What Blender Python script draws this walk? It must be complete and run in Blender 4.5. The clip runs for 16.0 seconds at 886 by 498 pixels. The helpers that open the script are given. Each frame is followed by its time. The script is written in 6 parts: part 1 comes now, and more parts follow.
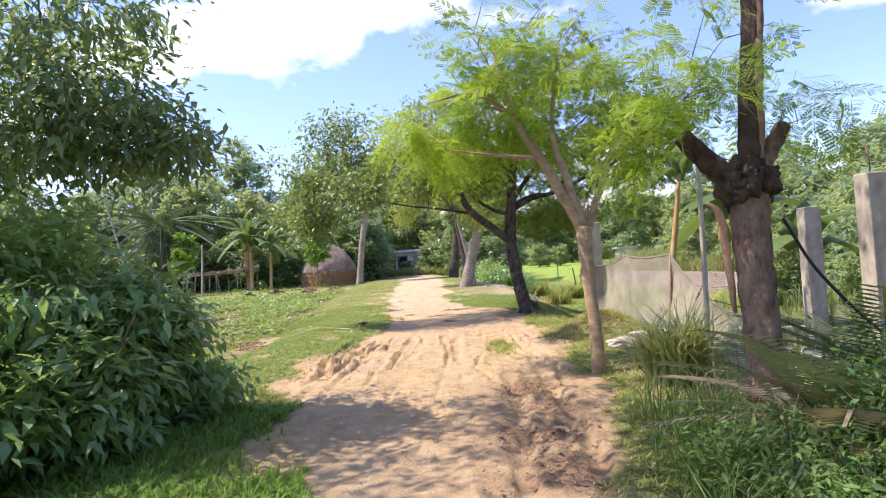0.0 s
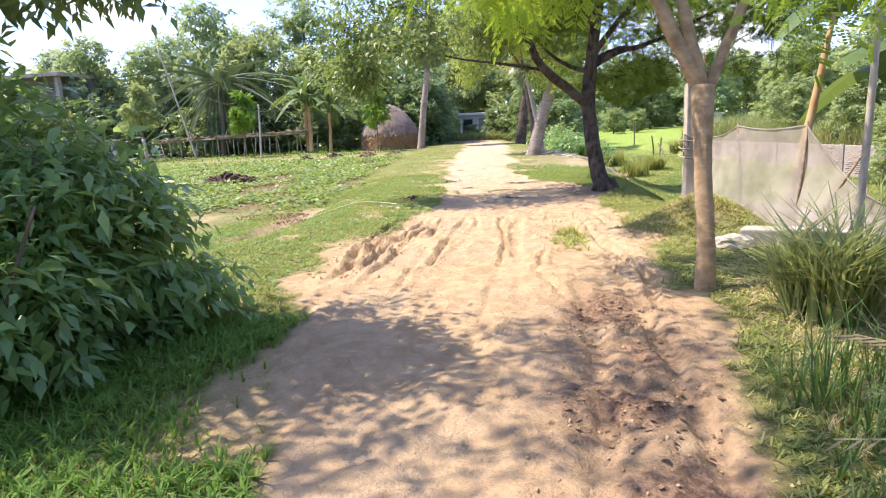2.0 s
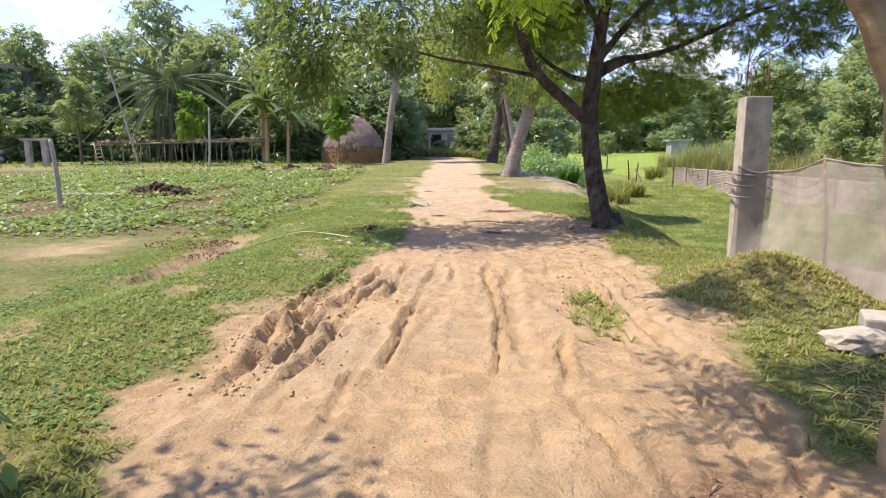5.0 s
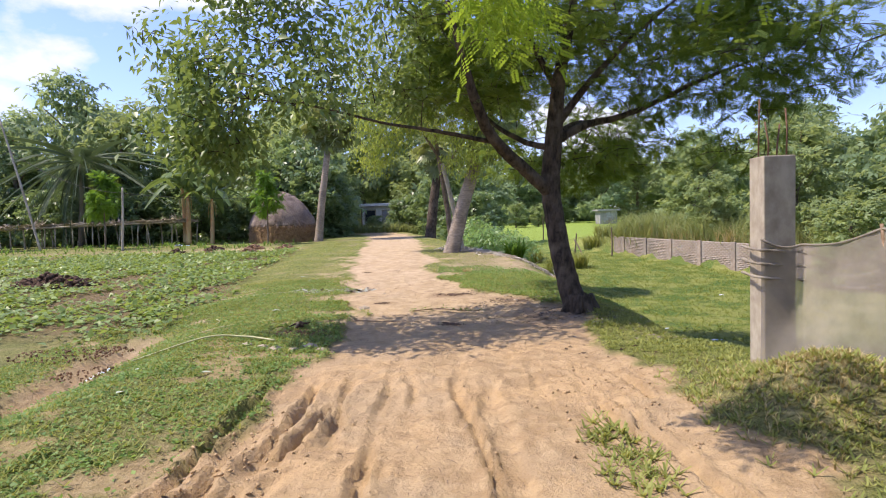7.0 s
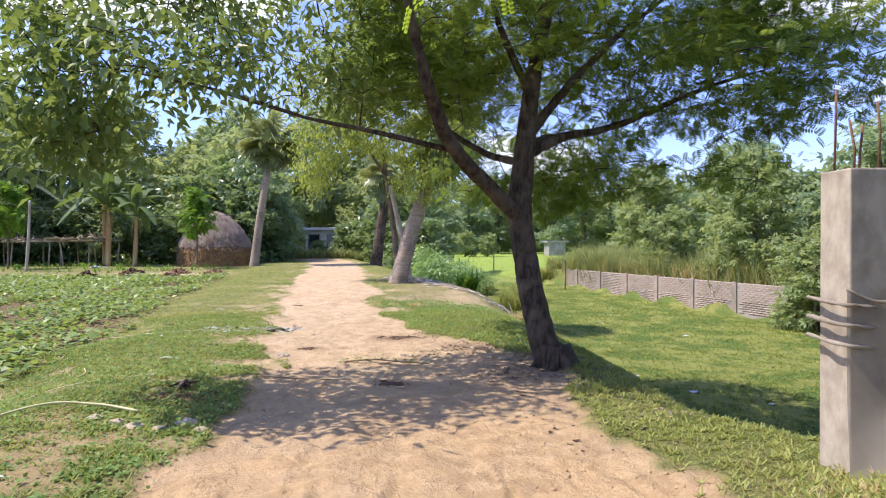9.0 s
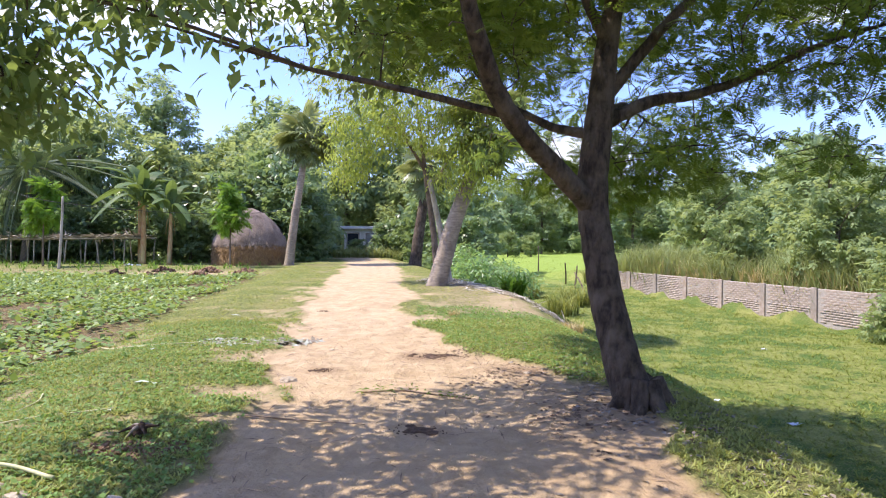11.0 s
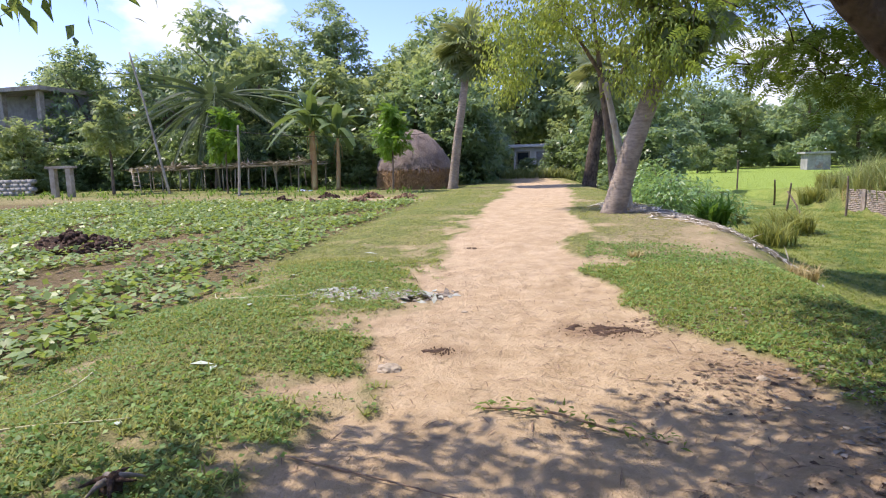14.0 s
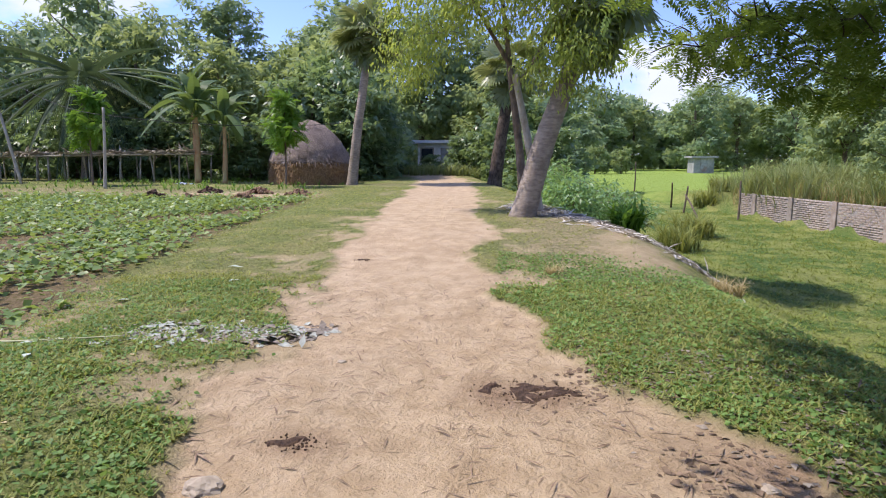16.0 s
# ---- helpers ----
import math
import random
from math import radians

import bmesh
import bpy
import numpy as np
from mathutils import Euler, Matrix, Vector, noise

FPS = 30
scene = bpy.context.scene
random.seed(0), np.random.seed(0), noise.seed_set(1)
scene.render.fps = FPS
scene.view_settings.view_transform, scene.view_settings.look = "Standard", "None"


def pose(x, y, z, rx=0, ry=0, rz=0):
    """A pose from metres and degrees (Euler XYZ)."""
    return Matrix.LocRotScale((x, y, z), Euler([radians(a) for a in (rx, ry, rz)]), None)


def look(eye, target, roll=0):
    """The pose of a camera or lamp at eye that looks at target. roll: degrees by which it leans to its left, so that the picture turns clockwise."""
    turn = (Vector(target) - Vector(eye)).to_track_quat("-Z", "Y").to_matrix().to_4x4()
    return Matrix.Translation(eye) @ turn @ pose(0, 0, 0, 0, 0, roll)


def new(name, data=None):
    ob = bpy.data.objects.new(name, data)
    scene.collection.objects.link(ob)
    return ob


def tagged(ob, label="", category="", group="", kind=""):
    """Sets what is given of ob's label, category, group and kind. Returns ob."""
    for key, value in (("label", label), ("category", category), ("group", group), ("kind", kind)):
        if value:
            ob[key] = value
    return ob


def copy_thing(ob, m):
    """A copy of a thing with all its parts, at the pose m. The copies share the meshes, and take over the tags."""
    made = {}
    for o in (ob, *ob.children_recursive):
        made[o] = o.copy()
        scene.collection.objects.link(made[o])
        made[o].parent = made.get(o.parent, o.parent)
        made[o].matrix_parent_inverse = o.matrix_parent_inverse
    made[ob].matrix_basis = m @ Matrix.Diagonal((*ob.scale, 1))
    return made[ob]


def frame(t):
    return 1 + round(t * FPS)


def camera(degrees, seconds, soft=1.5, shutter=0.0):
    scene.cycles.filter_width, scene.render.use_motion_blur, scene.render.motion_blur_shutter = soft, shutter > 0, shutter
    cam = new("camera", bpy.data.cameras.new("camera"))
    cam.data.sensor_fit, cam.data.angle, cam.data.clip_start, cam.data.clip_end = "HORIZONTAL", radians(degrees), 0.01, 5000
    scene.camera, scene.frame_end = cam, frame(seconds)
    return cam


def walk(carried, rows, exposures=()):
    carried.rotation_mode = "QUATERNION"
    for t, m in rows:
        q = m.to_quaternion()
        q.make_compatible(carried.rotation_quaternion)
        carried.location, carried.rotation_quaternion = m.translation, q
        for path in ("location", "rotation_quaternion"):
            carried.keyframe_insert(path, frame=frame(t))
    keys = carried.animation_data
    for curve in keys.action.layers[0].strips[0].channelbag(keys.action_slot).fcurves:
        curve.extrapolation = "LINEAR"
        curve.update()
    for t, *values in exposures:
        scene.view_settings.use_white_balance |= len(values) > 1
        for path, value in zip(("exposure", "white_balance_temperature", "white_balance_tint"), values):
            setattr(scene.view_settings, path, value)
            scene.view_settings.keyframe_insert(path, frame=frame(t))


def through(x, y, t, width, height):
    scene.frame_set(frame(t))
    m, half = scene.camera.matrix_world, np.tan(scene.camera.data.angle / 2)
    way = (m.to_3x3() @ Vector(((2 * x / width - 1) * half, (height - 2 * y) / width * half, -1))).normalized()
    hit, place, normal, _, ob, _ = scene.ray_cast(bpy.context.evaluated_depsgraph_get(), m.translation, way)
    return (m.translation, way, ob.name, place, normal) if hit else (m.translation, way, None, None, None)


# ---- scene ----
cam = camera(72.2, 16.0, 1.1)
METRES, EYE, TILT, LEAN, TURN = 14.7, 1.5, 0.0, 0.0, 3.5
ROWS = [
    (0.0, 0.0, 0.0, 0.0, 0.08, 1.18, 3.95),
    (0.5, 0.0049, 0.0309, 0.0007, -2.02, 0.13, 4.59),
    (1.0, 0.011, 0.0627, 0.0025, 0.39, -0.84, 4.05),
    (1.5, 0.0087, 0.0926, -0.0002, 4.82, -4.3, 2.72),
    (2.0, 0.0076, 0.1303, 0.0037, 6.39, -11.2, 2.88),
    (2.5, 0.0093, 0.1653, 0.0063, 5.27, -12.92, 1.91),
    (3.0, 0.0048, 0.1939, 0.0046, 1.98, -12.4, 0.87),
    (3.5, 0.0015, 0.2229, 0.0039, 1.83, -11.0, 0.93),
    (4.0, -0.0052, 0.2548, 0.005, 3.59, -10.76, 0.3),
    (6.5, -0.028, 0.4077, 0.0019, -0.57, -5.47, 1.15),
    (7.0, -0.0327, 0.4376, 0.0061, -2.99, -3.1, 1.79),
    (7.5, -0.0292, 0.4748, 0.0071, -4.47, -1.47, 1.71),
    (8.0, -0.0279, 0.5097, 0.0053, -7.87, -1.4, 0.09),
    (10.5, -0.0084, 0.6714, 0.006, -7.27, 0.82, -0.05),
    (11.0, -0.0076, 0.7015, 0.0034, -3.93, -0.6, -0.2),
    (11.5, -0.0075, 0.728, 0.0068, 2.62, -2.89, -1.0),
    (12.0, -0.0115, 0.7577, 0.0015, 7.52, -6.22, 0.49),
    (12.5, -0.0103, 0.7902, 0.003, 13.25, -6.22, 1.67),
    (13.0, -0.0073, 0.8158, 0.0026, 14.26, -8.21, 1.24),
    (13.5, -0.0027, 0.8437, 0.0045, 9.78, -9.16, 0.99),
    (14.0, 0.0048, 0.8715, 0.0062, 12.35, -8.03, 1.45),
    (14.5, 0.0029, 0.9005, 0.0045, 14.23, -7.34, 0.88),
    (15.0, -0.0003, 0.9313, 0.0064, 10.34, -7.44, 0.2),
    (15.5, 0.0005, 0.9674, 0.0081, 7.52, -9.25, 1.24),
    (16.0, -0.0025, 0.9884, 0.0061, 3.48, -8.55, -0.12),
]
SKY, SUN, CLOUD_AT = 0.15, 2.5, (0.3, 0.1, 0.0)
walk(cam, [(t, pose(0, 0, EYE, TILT, LEAN, TURN) @ pose(METRES * x, METRES * y, METRES * z, 90 + pitch, roll, yaw)) for t, x, y, z, yaw, pitch, roll in ROWS],
     exposures=[(t, e, k, 17) for t, e, k in ((0.0, 1.70, 6950), (2.0, 1.98, 6900), (4.0, 1.70, 7050), (7.5, 1.30, 6950), (10.5, 1.72, 6600), (12.5, 1.62, 6650), (14.5, 1.28, 6700), (16.0, 1.16, 6400))])

# ---- sky and sun ----
SUN_WAY = Vector((-0.52, 0.02, 0.85)).normalized()
world = bpy.data.worlds.new("sky")
scene.world = world
world.use_nodes = True
wt = world.node_tree
wt.nodes.clear()
w_out = wt.nodes.new("ShaderNodeOutputWorld")
w_bg = wt.nodes.new("ShaderNodeBackground")
w_sky = wt.nodes.new("ShaderNodeTexSky")
w_sky.sky_type = "NISHITA"
w_sky.sun_disc = False
w_sky.sun_elevation = math.asin(SUN_WAY.z)
w_sky.sun_rotation = math.atan2(SUN_WAY.x, SUN_WAY.y)
w_sky.air_density, w_sky.dust_density, w_sky.ozone_density = 1.0, 0.6, 1.6
w_co = wt.nodes.new("ShaderNodeTexCoord")
w_map = wt.nodes.new("ShaderNodeMapping")
w_map.inputs["Scale"].default_value = (1.0, 1.0, 1.9)
w_map.inputs["Location"].default_value = CLOUD_AT
w_noise = wt.nodes.new("ShaderNodeTexNoise")
w_noise.inputs["Scale"].default_value = 2.3
w_noise.inputs["Detail"].default_value = 9.0
w_noise.inputs["Roughness"].default_value = 0.56
w_ramp = wt.nodes.new("ShaderNodeValToRGB")
w_ramp.color_ramp.elements[0].position = 0.535
w_ramp.color_ramp.elements[1].position = 0.60
w_noise2 = wt.nodes.new("ShaderNodeTexNoise")
w_noise2.inputs["Scale"].default_value = 5.0
w_noise2.inputs["Detail"].default_value = 5.0
w_grey = wt.nodes.new("ShaderNodeMix")
w_grey.data_type = "RGBA"
w_grey.inputs[6].default_value = (2.3, 2.6, 3.2, 1)
w_grey.inputs[7].default_value = (3.2, 3.4, 3.75, 1)
w_mix = wt.nodes.new("ShaderNodeMix")
w_mix.data_type = "RGBA"
w_gain = wt.nodes.new("ShaderNodeMix")
w_gain.data_type, w_gain.blend_type = "RGBA", "MULTIPLY"
w_gain.inputs[0].default_value = 1.0
w_gain.inputs[7].default_value = (0.51, 0.55, 0.82, 1)
for a, b in ((w_co.outputs["Generated"], w_map.inputs["Vector"]), (w_map.outputs[0], w_noise.inputs["Vector"]), (w_map.outputs[0], w_noise2.inputs["Vector"]),
             (w_noise.outputs[0], w_ramp.inputs[0]), (w_ramp.outputs[0], w_mix.inputs[0]), (w_sky.outputs[0], w_gain.inputs[6]), (w_gain.outputs[2], w_mix.inputs[6]),
             (w_noise2.outputs[0], w_grey.inputs[0]), (w_grey.outputs[2], w_mix.inputs[7]), (w_mix.outputs[2], w_bg.inputs[0]), (w_bg.outputs[0], w_out.inputs[0])):
    wt.links.new(a, b)
w_bg.inputs[1].default_value = SKY
sun_data = bpy.data.lights.new("sun", "SUN")
sun_data.energy, sun_data.angle, sun_data.color = SUN, radians(0.6), (1.0, 0.94, 0.84)
sun = new("sun", sun_data)
sun.matrix_world = look(SUN_WAY * 60, (0, 0, 0))


# ---- materials ----
class Nodes:
    """A small writer of node trees."""

    def __init__(self, name):
        self.mat = bpy.data.materials.new(name)
        self.mat.use_nodes = True
        self.tree = self.mat.node_tree
        self.tree.nodes.clear()
        self.out = self.tree.nodes.new("ShaderNodeOutputMaterial")
        self.co = self.tree.nodes.new("ShaderNodeTexCoord").outputs["Object"]

    def put(self, socket, value):
        if isinstance(value, bpy.types.NodeSocket):
            self.tree.links.new(value, socket)
        elif isinstance(value, tuple) and len(value) == 3 and socket.type == "RGBA":
            socket.default_value = (*value, 1)
        else:
            socket.default_value = value

    def stretch(self, sx, sy, sz):
        n = self.tree.nodes.new("ShaderNodeMapping")
        n.inputs["Scale"].default_value = (sx, sy, sz)
        self.put(n.inputs["Vector"], self.co)
        return n.outputs[0]

    def noise(self, scale, detail=5.0, rough=0.55, co=None, warp=0.0):
        n = self.tree.nodes.new("ShaderNodeTexNoise")
        self.put(n.inputs["Vector"], co or self.co)
        n.inputs["Scale"].default_value, n.inputs["Detail"].default_value = scale, detail
        n.inputs["Roughness"].default_value, n.inputs["Distortion"].default_value = rough, warp
        return n.outputs[0]

    def ramp(self, fac, a, b):
        n = self.tree.nodes.new("ShaderNodeMapRange")
        n.interpolation_type = "SMOOTHSTEP"
        self.put(n.inputs[0], fac)
        n.inputs[1].default_value, n.inputs[2].default_value = a, b
        return n.outputs[0]

    def math(self, op, a, b):
        n = self.tree.nodes.new("ShaderNodeMath")
        n.operation = op
        self.put(n.inputs[0], a)
        self.put(n.inputs[1], b)
        return n.outputs[0]

    def mix(self, fac, a, b, blend="MIX"):
        n = self.tree.nodes.new("ShaderNodeMix")
        n.data_type, n.blend_type = "RGBA", blend
        self.put(n.inputs[0], fac)
        self.put(n.inputs[6], a)
        self.put(n.inputs[7], b)
        return n.outputs[2]

    def attr(self, name):
        n = self.tree.nodes.new("ShaderNodeAttribute")
        n.attribute_name = name
        return n.outputs["Fac"]

    def rand(self):
        return self.tree.nodes.new("ShaderNodeObjectInfo").outputs["Random"]

    def bump(self, height, strength, distance=0.02):
        n = self.tree.nodes.new("ShaderNodeBump")
        self.put(n.inputs["Height"], height)
        n.inputs["Strength"].default_value, n.inputs["Distance"].default_value = strength, distance
        return n.outputs[0]

    def done(self, colour, rough=0.8, normal=None, metal=0.0, spec=0.3):
        n = self.tree.nodes.new("ShaderNodeBsdfPrincipled")
        self.put(n.inputs["Base Color"], colour)
        self.put(n.inputs["Roughness"], rough)
        n.inputs["Metallic"].default_value = metal
        n.inputs["Specular IOR Level"].default_value = spec
        if normal:
            self.put(n.inputs["Normal"], normal)
        self.tree.links.new(n.outputs[0], self.out.inputs[0])
        return self.mat


def surface(name, a, b, scale, c=None, c_scale=1.0, rough=0.85, bump=0.4, stretch=(1, 1, 1), metal=0.0, depth=0.02, amount=0.6):
    """Two colours mixed by grain, a third in larger patches, and fine relief."""
    n = Nodes(name)
    co = n.stretch(*stretch)
    g = n.noise(scale, 8.0, 0.62, co)
    col = n.mix(n.ramp(g, 0.3, 0.7), a, b)
    if c:
        col = n.mix(n.math("MULTIPLY", n.ramp(n.noise(c_scale, 4.0, 0.6), 0.45, 0.65), amount), col, c)
    return n.done(col, rough, n.bump(g, bump, depth), metal)


def foliage(name, dark, light, through=0.3, gloss=0.2, rough=0.5):
    """Leaves: colour from leaf to leaf by the tint attribute, light passing through."""
    n = Nodes(name)
    col = n.mix(n.attr("tint"), dark, light)
    col = n.mix(n.math("MULTIPLY", n.ramp(n.noise(0.9, 3.0), 0.4, 0.7), 0.3), col, tuple(v * 0.7 for v in dark))
    p = n.tree.nodes.new("ShaderNodeBsdfPrincipled")
    n.put(p.inputs["Base Color"], col)
    p.inputs["Roughness"].default_value, p.inputs["Specular IOR Level"].default_value = rough, gloss
    t = n.tree.nodes.new("ShaderNodeBsdfTranslucent")
    n.put(t.inputs[0], n.mix(0.5, col, tuple(min(1.0, v * k) for v, k in zip(light, (1.7, 1.5, 0.8)))))
    m = n.tree.nodes.new("ShaderNodeMixShader")
    m.inputs[0].default_value = through
    for s, d in ((p.outputs[0], m.inputs[1]), (t.outputs[0], m.inputs[2]), (m.outputs[0], n.out.inputs[0])):
        n.tree.links.new(s, d)
    return n.mat


def ground_material():
    n = Nodes("earth_and_turf")
    fine, mid, wide, grit = n.noise(48.0, 8.0, 0.72), n.noise(6.0, 7.0, 0.65), n.noise(0.8, 5.0, 0.6), n.noise(19.0, 6.0, 0.7, None, 0.6)
    earth = n.mix(n.ramp(mid, 0.3, 0.7), (0.39, 0.272, 0.152), (0.53, 0.385, 0.228))
    earth = n.mix(n.math("MULTIPLY", n.ramp(wide, 0.42, 0.62), 0.6), earth, (0.54, 0.37, 0.20))
    earth = n.mix(n.math("MULTIPLY", n.ramp(n.noise(2.6, 6.0, 0.65, None, 1.2), 0.47, 0.58), 0.6), earth, (0.345, 0.235, 0.13))
    earth = n.mix(n.math("MULTIPLY", n.ramp(n.noise(0.45, 6.0, 0.7, None, 0.8), 0.48, 0.60), 0.5), earth, (0.44, 0.335, 0.215))
    earth = n.mix(n.math("MULTIPLY", n.ramp(n.noise(9.0, 8.0, 0.75), 0.56, 0.66), 0.5), earth, (0.26, 0.175, 0.11))
    earth = n.mix(n.math("MULTIPLY", n.ramp(fine, 0.50, 0.62), 0.3), earth, (0.30, 0.20, 0.13))
    earth = n.mix(n.math("MULTIPLY", n.ramp(n.noise(85.0, 2.0, 0.5), 0.60, 0.68), 0.22), earth, (0.58, 0.46, 0.33))
    earth = n.mix(n.math("MULTIPLY", n.ramp(n.noise(110.0, 2.0, 0.5), 0.64, 0.70), 0.35), earth, (0.13, 0.085, 0.055))
    earth = n.mix(n.math("MULTIPLY", n.attr("trodden"), 0.75), earth, n.mix(n.ramp(n.noise(3.2, 7.0, 0.7), 0.35, 0.65), (0.40, 0.298, 0.185), (0.54, 0.42, 0.28)))
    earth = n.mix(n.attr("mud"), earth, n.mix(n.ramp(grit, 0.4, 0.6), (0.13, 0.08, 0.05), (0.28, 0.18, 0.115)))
    turf = n.mix(n.ramp(mid, 0.32, 0.68), (0.11, 0.15, 0.035), (0.24, 0.26, 0.08))
    turf = n.mix(n.math("MULTIPLY", n.ramp(wide, 0.45, 0.65), 0.65), turf, (0.34, 0.30, 0.12))
    turf = n.mix(n.attr("dry"), turf, n.mix(n.ramp(mid, 0.35, 0.65), (0.38, 0.31, 0.18), (0.25, 0.22, 0.10)))
    turf = n.mix(n.attr("lush"), turf, n.mix(n.ramp(wide, 0.43, 0.57), (0.075, 0.15, 0.028), (0.25, 0.28, 0.075)))
    turf = n.mix(n.math("MULTIPLY", n.ramp(grit, 0.48, 0.60), 0.6), turf, (0.055, 0.075, 0.022))
    turf = n.mix(n.math("MULTIPLY", n.ramp(fine, 0.51, 0.60), 0.6), turf, (0.36, 0.34, 0.15))
    turf = n.mix(n.attr("paddy"), turf, n.mix(n.ramp(mid, 0.4, 0.6), (0.20, 0.29, 0.055), (0.27, 0.36, 0.08)))
    col = n.mix(n.attr("dirt"), turf, earth)
    col = n.mix(n.attr("tilled"), col, n.mix(n.ramp(grit, 0.4, 0.6), (0.24, 0.17, 0.10), (0.13, 0.11, 0.045)))
    rough_part = n.math("MULTIPLY", n.math("ADD", n.math("MULTIPLY", fine, 0.45), n.math("MULTIPLY", grit, 0.6)), n.math("SUBTRACT", 1.0, n.math("MULTIPLY", n.attr("dirt"), 0.6)))
    h = n.math("ADD", mid, rough_part)
    return n.done(col, 0.95, n.bump(h, 1.0, 0.06), 0.0, 0.12)


M_GROUND = ground_material()
M_BARK_DARK = surface("dark_bark", (0.028, 0.02, 0.014), (0.125, 0.092, 0.066), 13, (0.20, 0.16, 0.12), 3.0, 0.92, 1.0, (1, 1, 0.4), 0, 0.07, 0.45)
M_BARK_PALE = surface("pale_smooth_bark", (0.30, 0.205, 0.115), (0.45, 0.325, 0.19), 9, (0.16, 0.105, 0.06), 5.0, 0.85, 0.5, (0.8, 0.8, 1.3), 0, 0.03, 0.5)
M_BARK_PALM = surface("ringed_palm_bark", (0.24, 0.19, 0.145), (0.40, 0.33, 0.26), 10, (0.15, 0.12, 0.095), 2.0, 0.9, 0.6, (0.6, 0.6, 1.8), 0, 0.03)
M_BARK_GREY = surface("grey_brown_bark", (0.12, 0.09, 0.065), (0.26, 0.20, 0.15), 11, (0.08, 0.06, 0.045), 2.0, 0.9, 0.8, (1, 1, 0.4), 0, 0.04)
M_CHAR = surface("charred_split_wood", (0.018, 0.013, 0.01), (0.10, 0.065, 0.045), 10, (0.16, 0.11, 0.08), 3.0, 0.85, 1.0, (1, 1, 0.2), 0, 0.05)
M_BARK_FLAKY = surface("flaky_brown_bark", (0.10, 0.062, 0.04), (0.29, 0.19, 0.12), 12, (0.40, 0.28, 0.185), 4.0, 0.9, 1.0, (1, 1, 0.5), 0, 0.05, 0.5)
M_CUT = surface("raw_cut_wood", (0.42, 0.23, 0.12), (0.55, 0.34, 0.19), 20, None, 1, 0.8, 0.3)
M_MORINGA = foliage("lime_moringa_leaves", (0.15, 0.27, 0.03), (0.33, 0.47, 0.07), 0.45)
M_ACACIA = foliage("deep_green_acacia_leaves", (0.075, 0.135, 0.03), (0.21, 0.30, 0.065), 0.45)
# Lifted slightly: haze over the far trees is put into this leaf colour too.
M_MANGO = foliage("dark_glossy_leaves", (0.10, 0.17, 0.085), (0.23, 0.33, 0.145), 0.42, 0.5, 0.38)
M_BUSH = foliage("dense_bush_leaves", (0.115, 0.24, 0.09), (0.30, 0.46, 0.17), 0.42, 0.75, 0.36)
M_HANG = foliage("grey_green_hanging_leaves", (0.085, 0.15, 0.05), (0.23, 0.32, 0.10), 0.36, 0.5, 0.42)
# Distant haze is painted in: leaf colours made paler and bluer.
M_WOODS = foliage("hazy_woodland_leaves", (0.145, 0.23, 0.135), (0.31, 0.41, 0.22), 0.45)
M_WOODS_PALE = foliage("pale_woodland_leaves", (0.17, 0.25, 0.11), (0.34, 0.42, 0.20), 0.45)
M_PALM = foliage("palm_leaves", (0.13, 0.18, 0.075), (0.30, 0.35, 0.17), 0.4, 0.5, 0.4)
M_COCO = foliage("coconut_fronds", (0.035, 0.07, 0.038), (0.10, 0.15, 0.075), 0.25, 0.2, 0.6)
M_PADDY = foliage("paddy_blades", (0.20, 0.29, 0.055), (0.34, 0.42, 0.11), 0.35, 0.1, 0.7)
M_CLOVER = foliage("broad_turf_leaves", (0.065, 0.155, 0.035), (0.28, 0.42, 0.13), 0.35)
M_BANANA = foliage("banana_leaves", (0.06, 0.115, 0.035), (0.15, 0.225, 0.07), 0.35, 0.4, 0.45)
M_LIME = foliage("young_bright_leaves", (0.09, 0.20, 0.025), (0.19, 0.34, 0.05), 0.4)
M_GRASS = foliage("turf_blades", (0.10, 0.16, 0.035), (0.42, 0.44, 0.15), 0.35, 0.2, 0.6)
M_GRASS_DEEP = foliage("shaded_grass_blades", (0.08, 0.185, 0.035), (0.23, 0.38, 0.08), 0.35, 0.2, 0.6)
M_REED = foliage("tall_reed_blades", (0.17, 0.24, 0.07), (0.38, 0.42, 0.2), 0.35, 0.2, 0.6)
M_CROP = foliage("sweet_potato_leaves", (0.11, 0.19, 0.045), (0.31, 0.42, 0.12), 0.35, 0.4, 0.45)
M_DRY = foliage("dry_straw_blades", (0.33, 0.26, 0.12), (0.60, 0.51, 0.29), 0.25, 0.1, 0.8)
M_STRAW_DULL = foliage("dull_dead_stems", (0.16, 0.13, 0.08), (0.32, 0.27, 0.18), 0.2, 0.1, 0.8)
M_RICE = foliage("rice_blades", (0.12, 0.19, 0.04), (0.31, 0.34, 0.1), 0.3, 0.1, 0.7)
M_THATCH = surface("weathered_straw", (0.20, 0.155, 0.13), (0.36, 0.29, 0.24), 26, (0.15, 0.11, 0.09), 1.2, 0.95, 1.0, (1, 1, 0.35), 0, 0.05)
M_STRAW = surface("orange_brown_straw", (0.22, 0.13, 0.065), (0.46, 0.29, 0.14), 30, (0.16, 0.10, 0.06), 2.5, 0.95, 1.0, (1, 1, 0.15), 0, 0.06)
M_CONCRETE = surface("rough_grey_concrete", (0.33, 0.285, 0.225), (0.47, 0.42, 0.34), 8, (0.21, 0.175, 0.14), 2.0, 0.92, 0.5, (1, 1, 0.6))
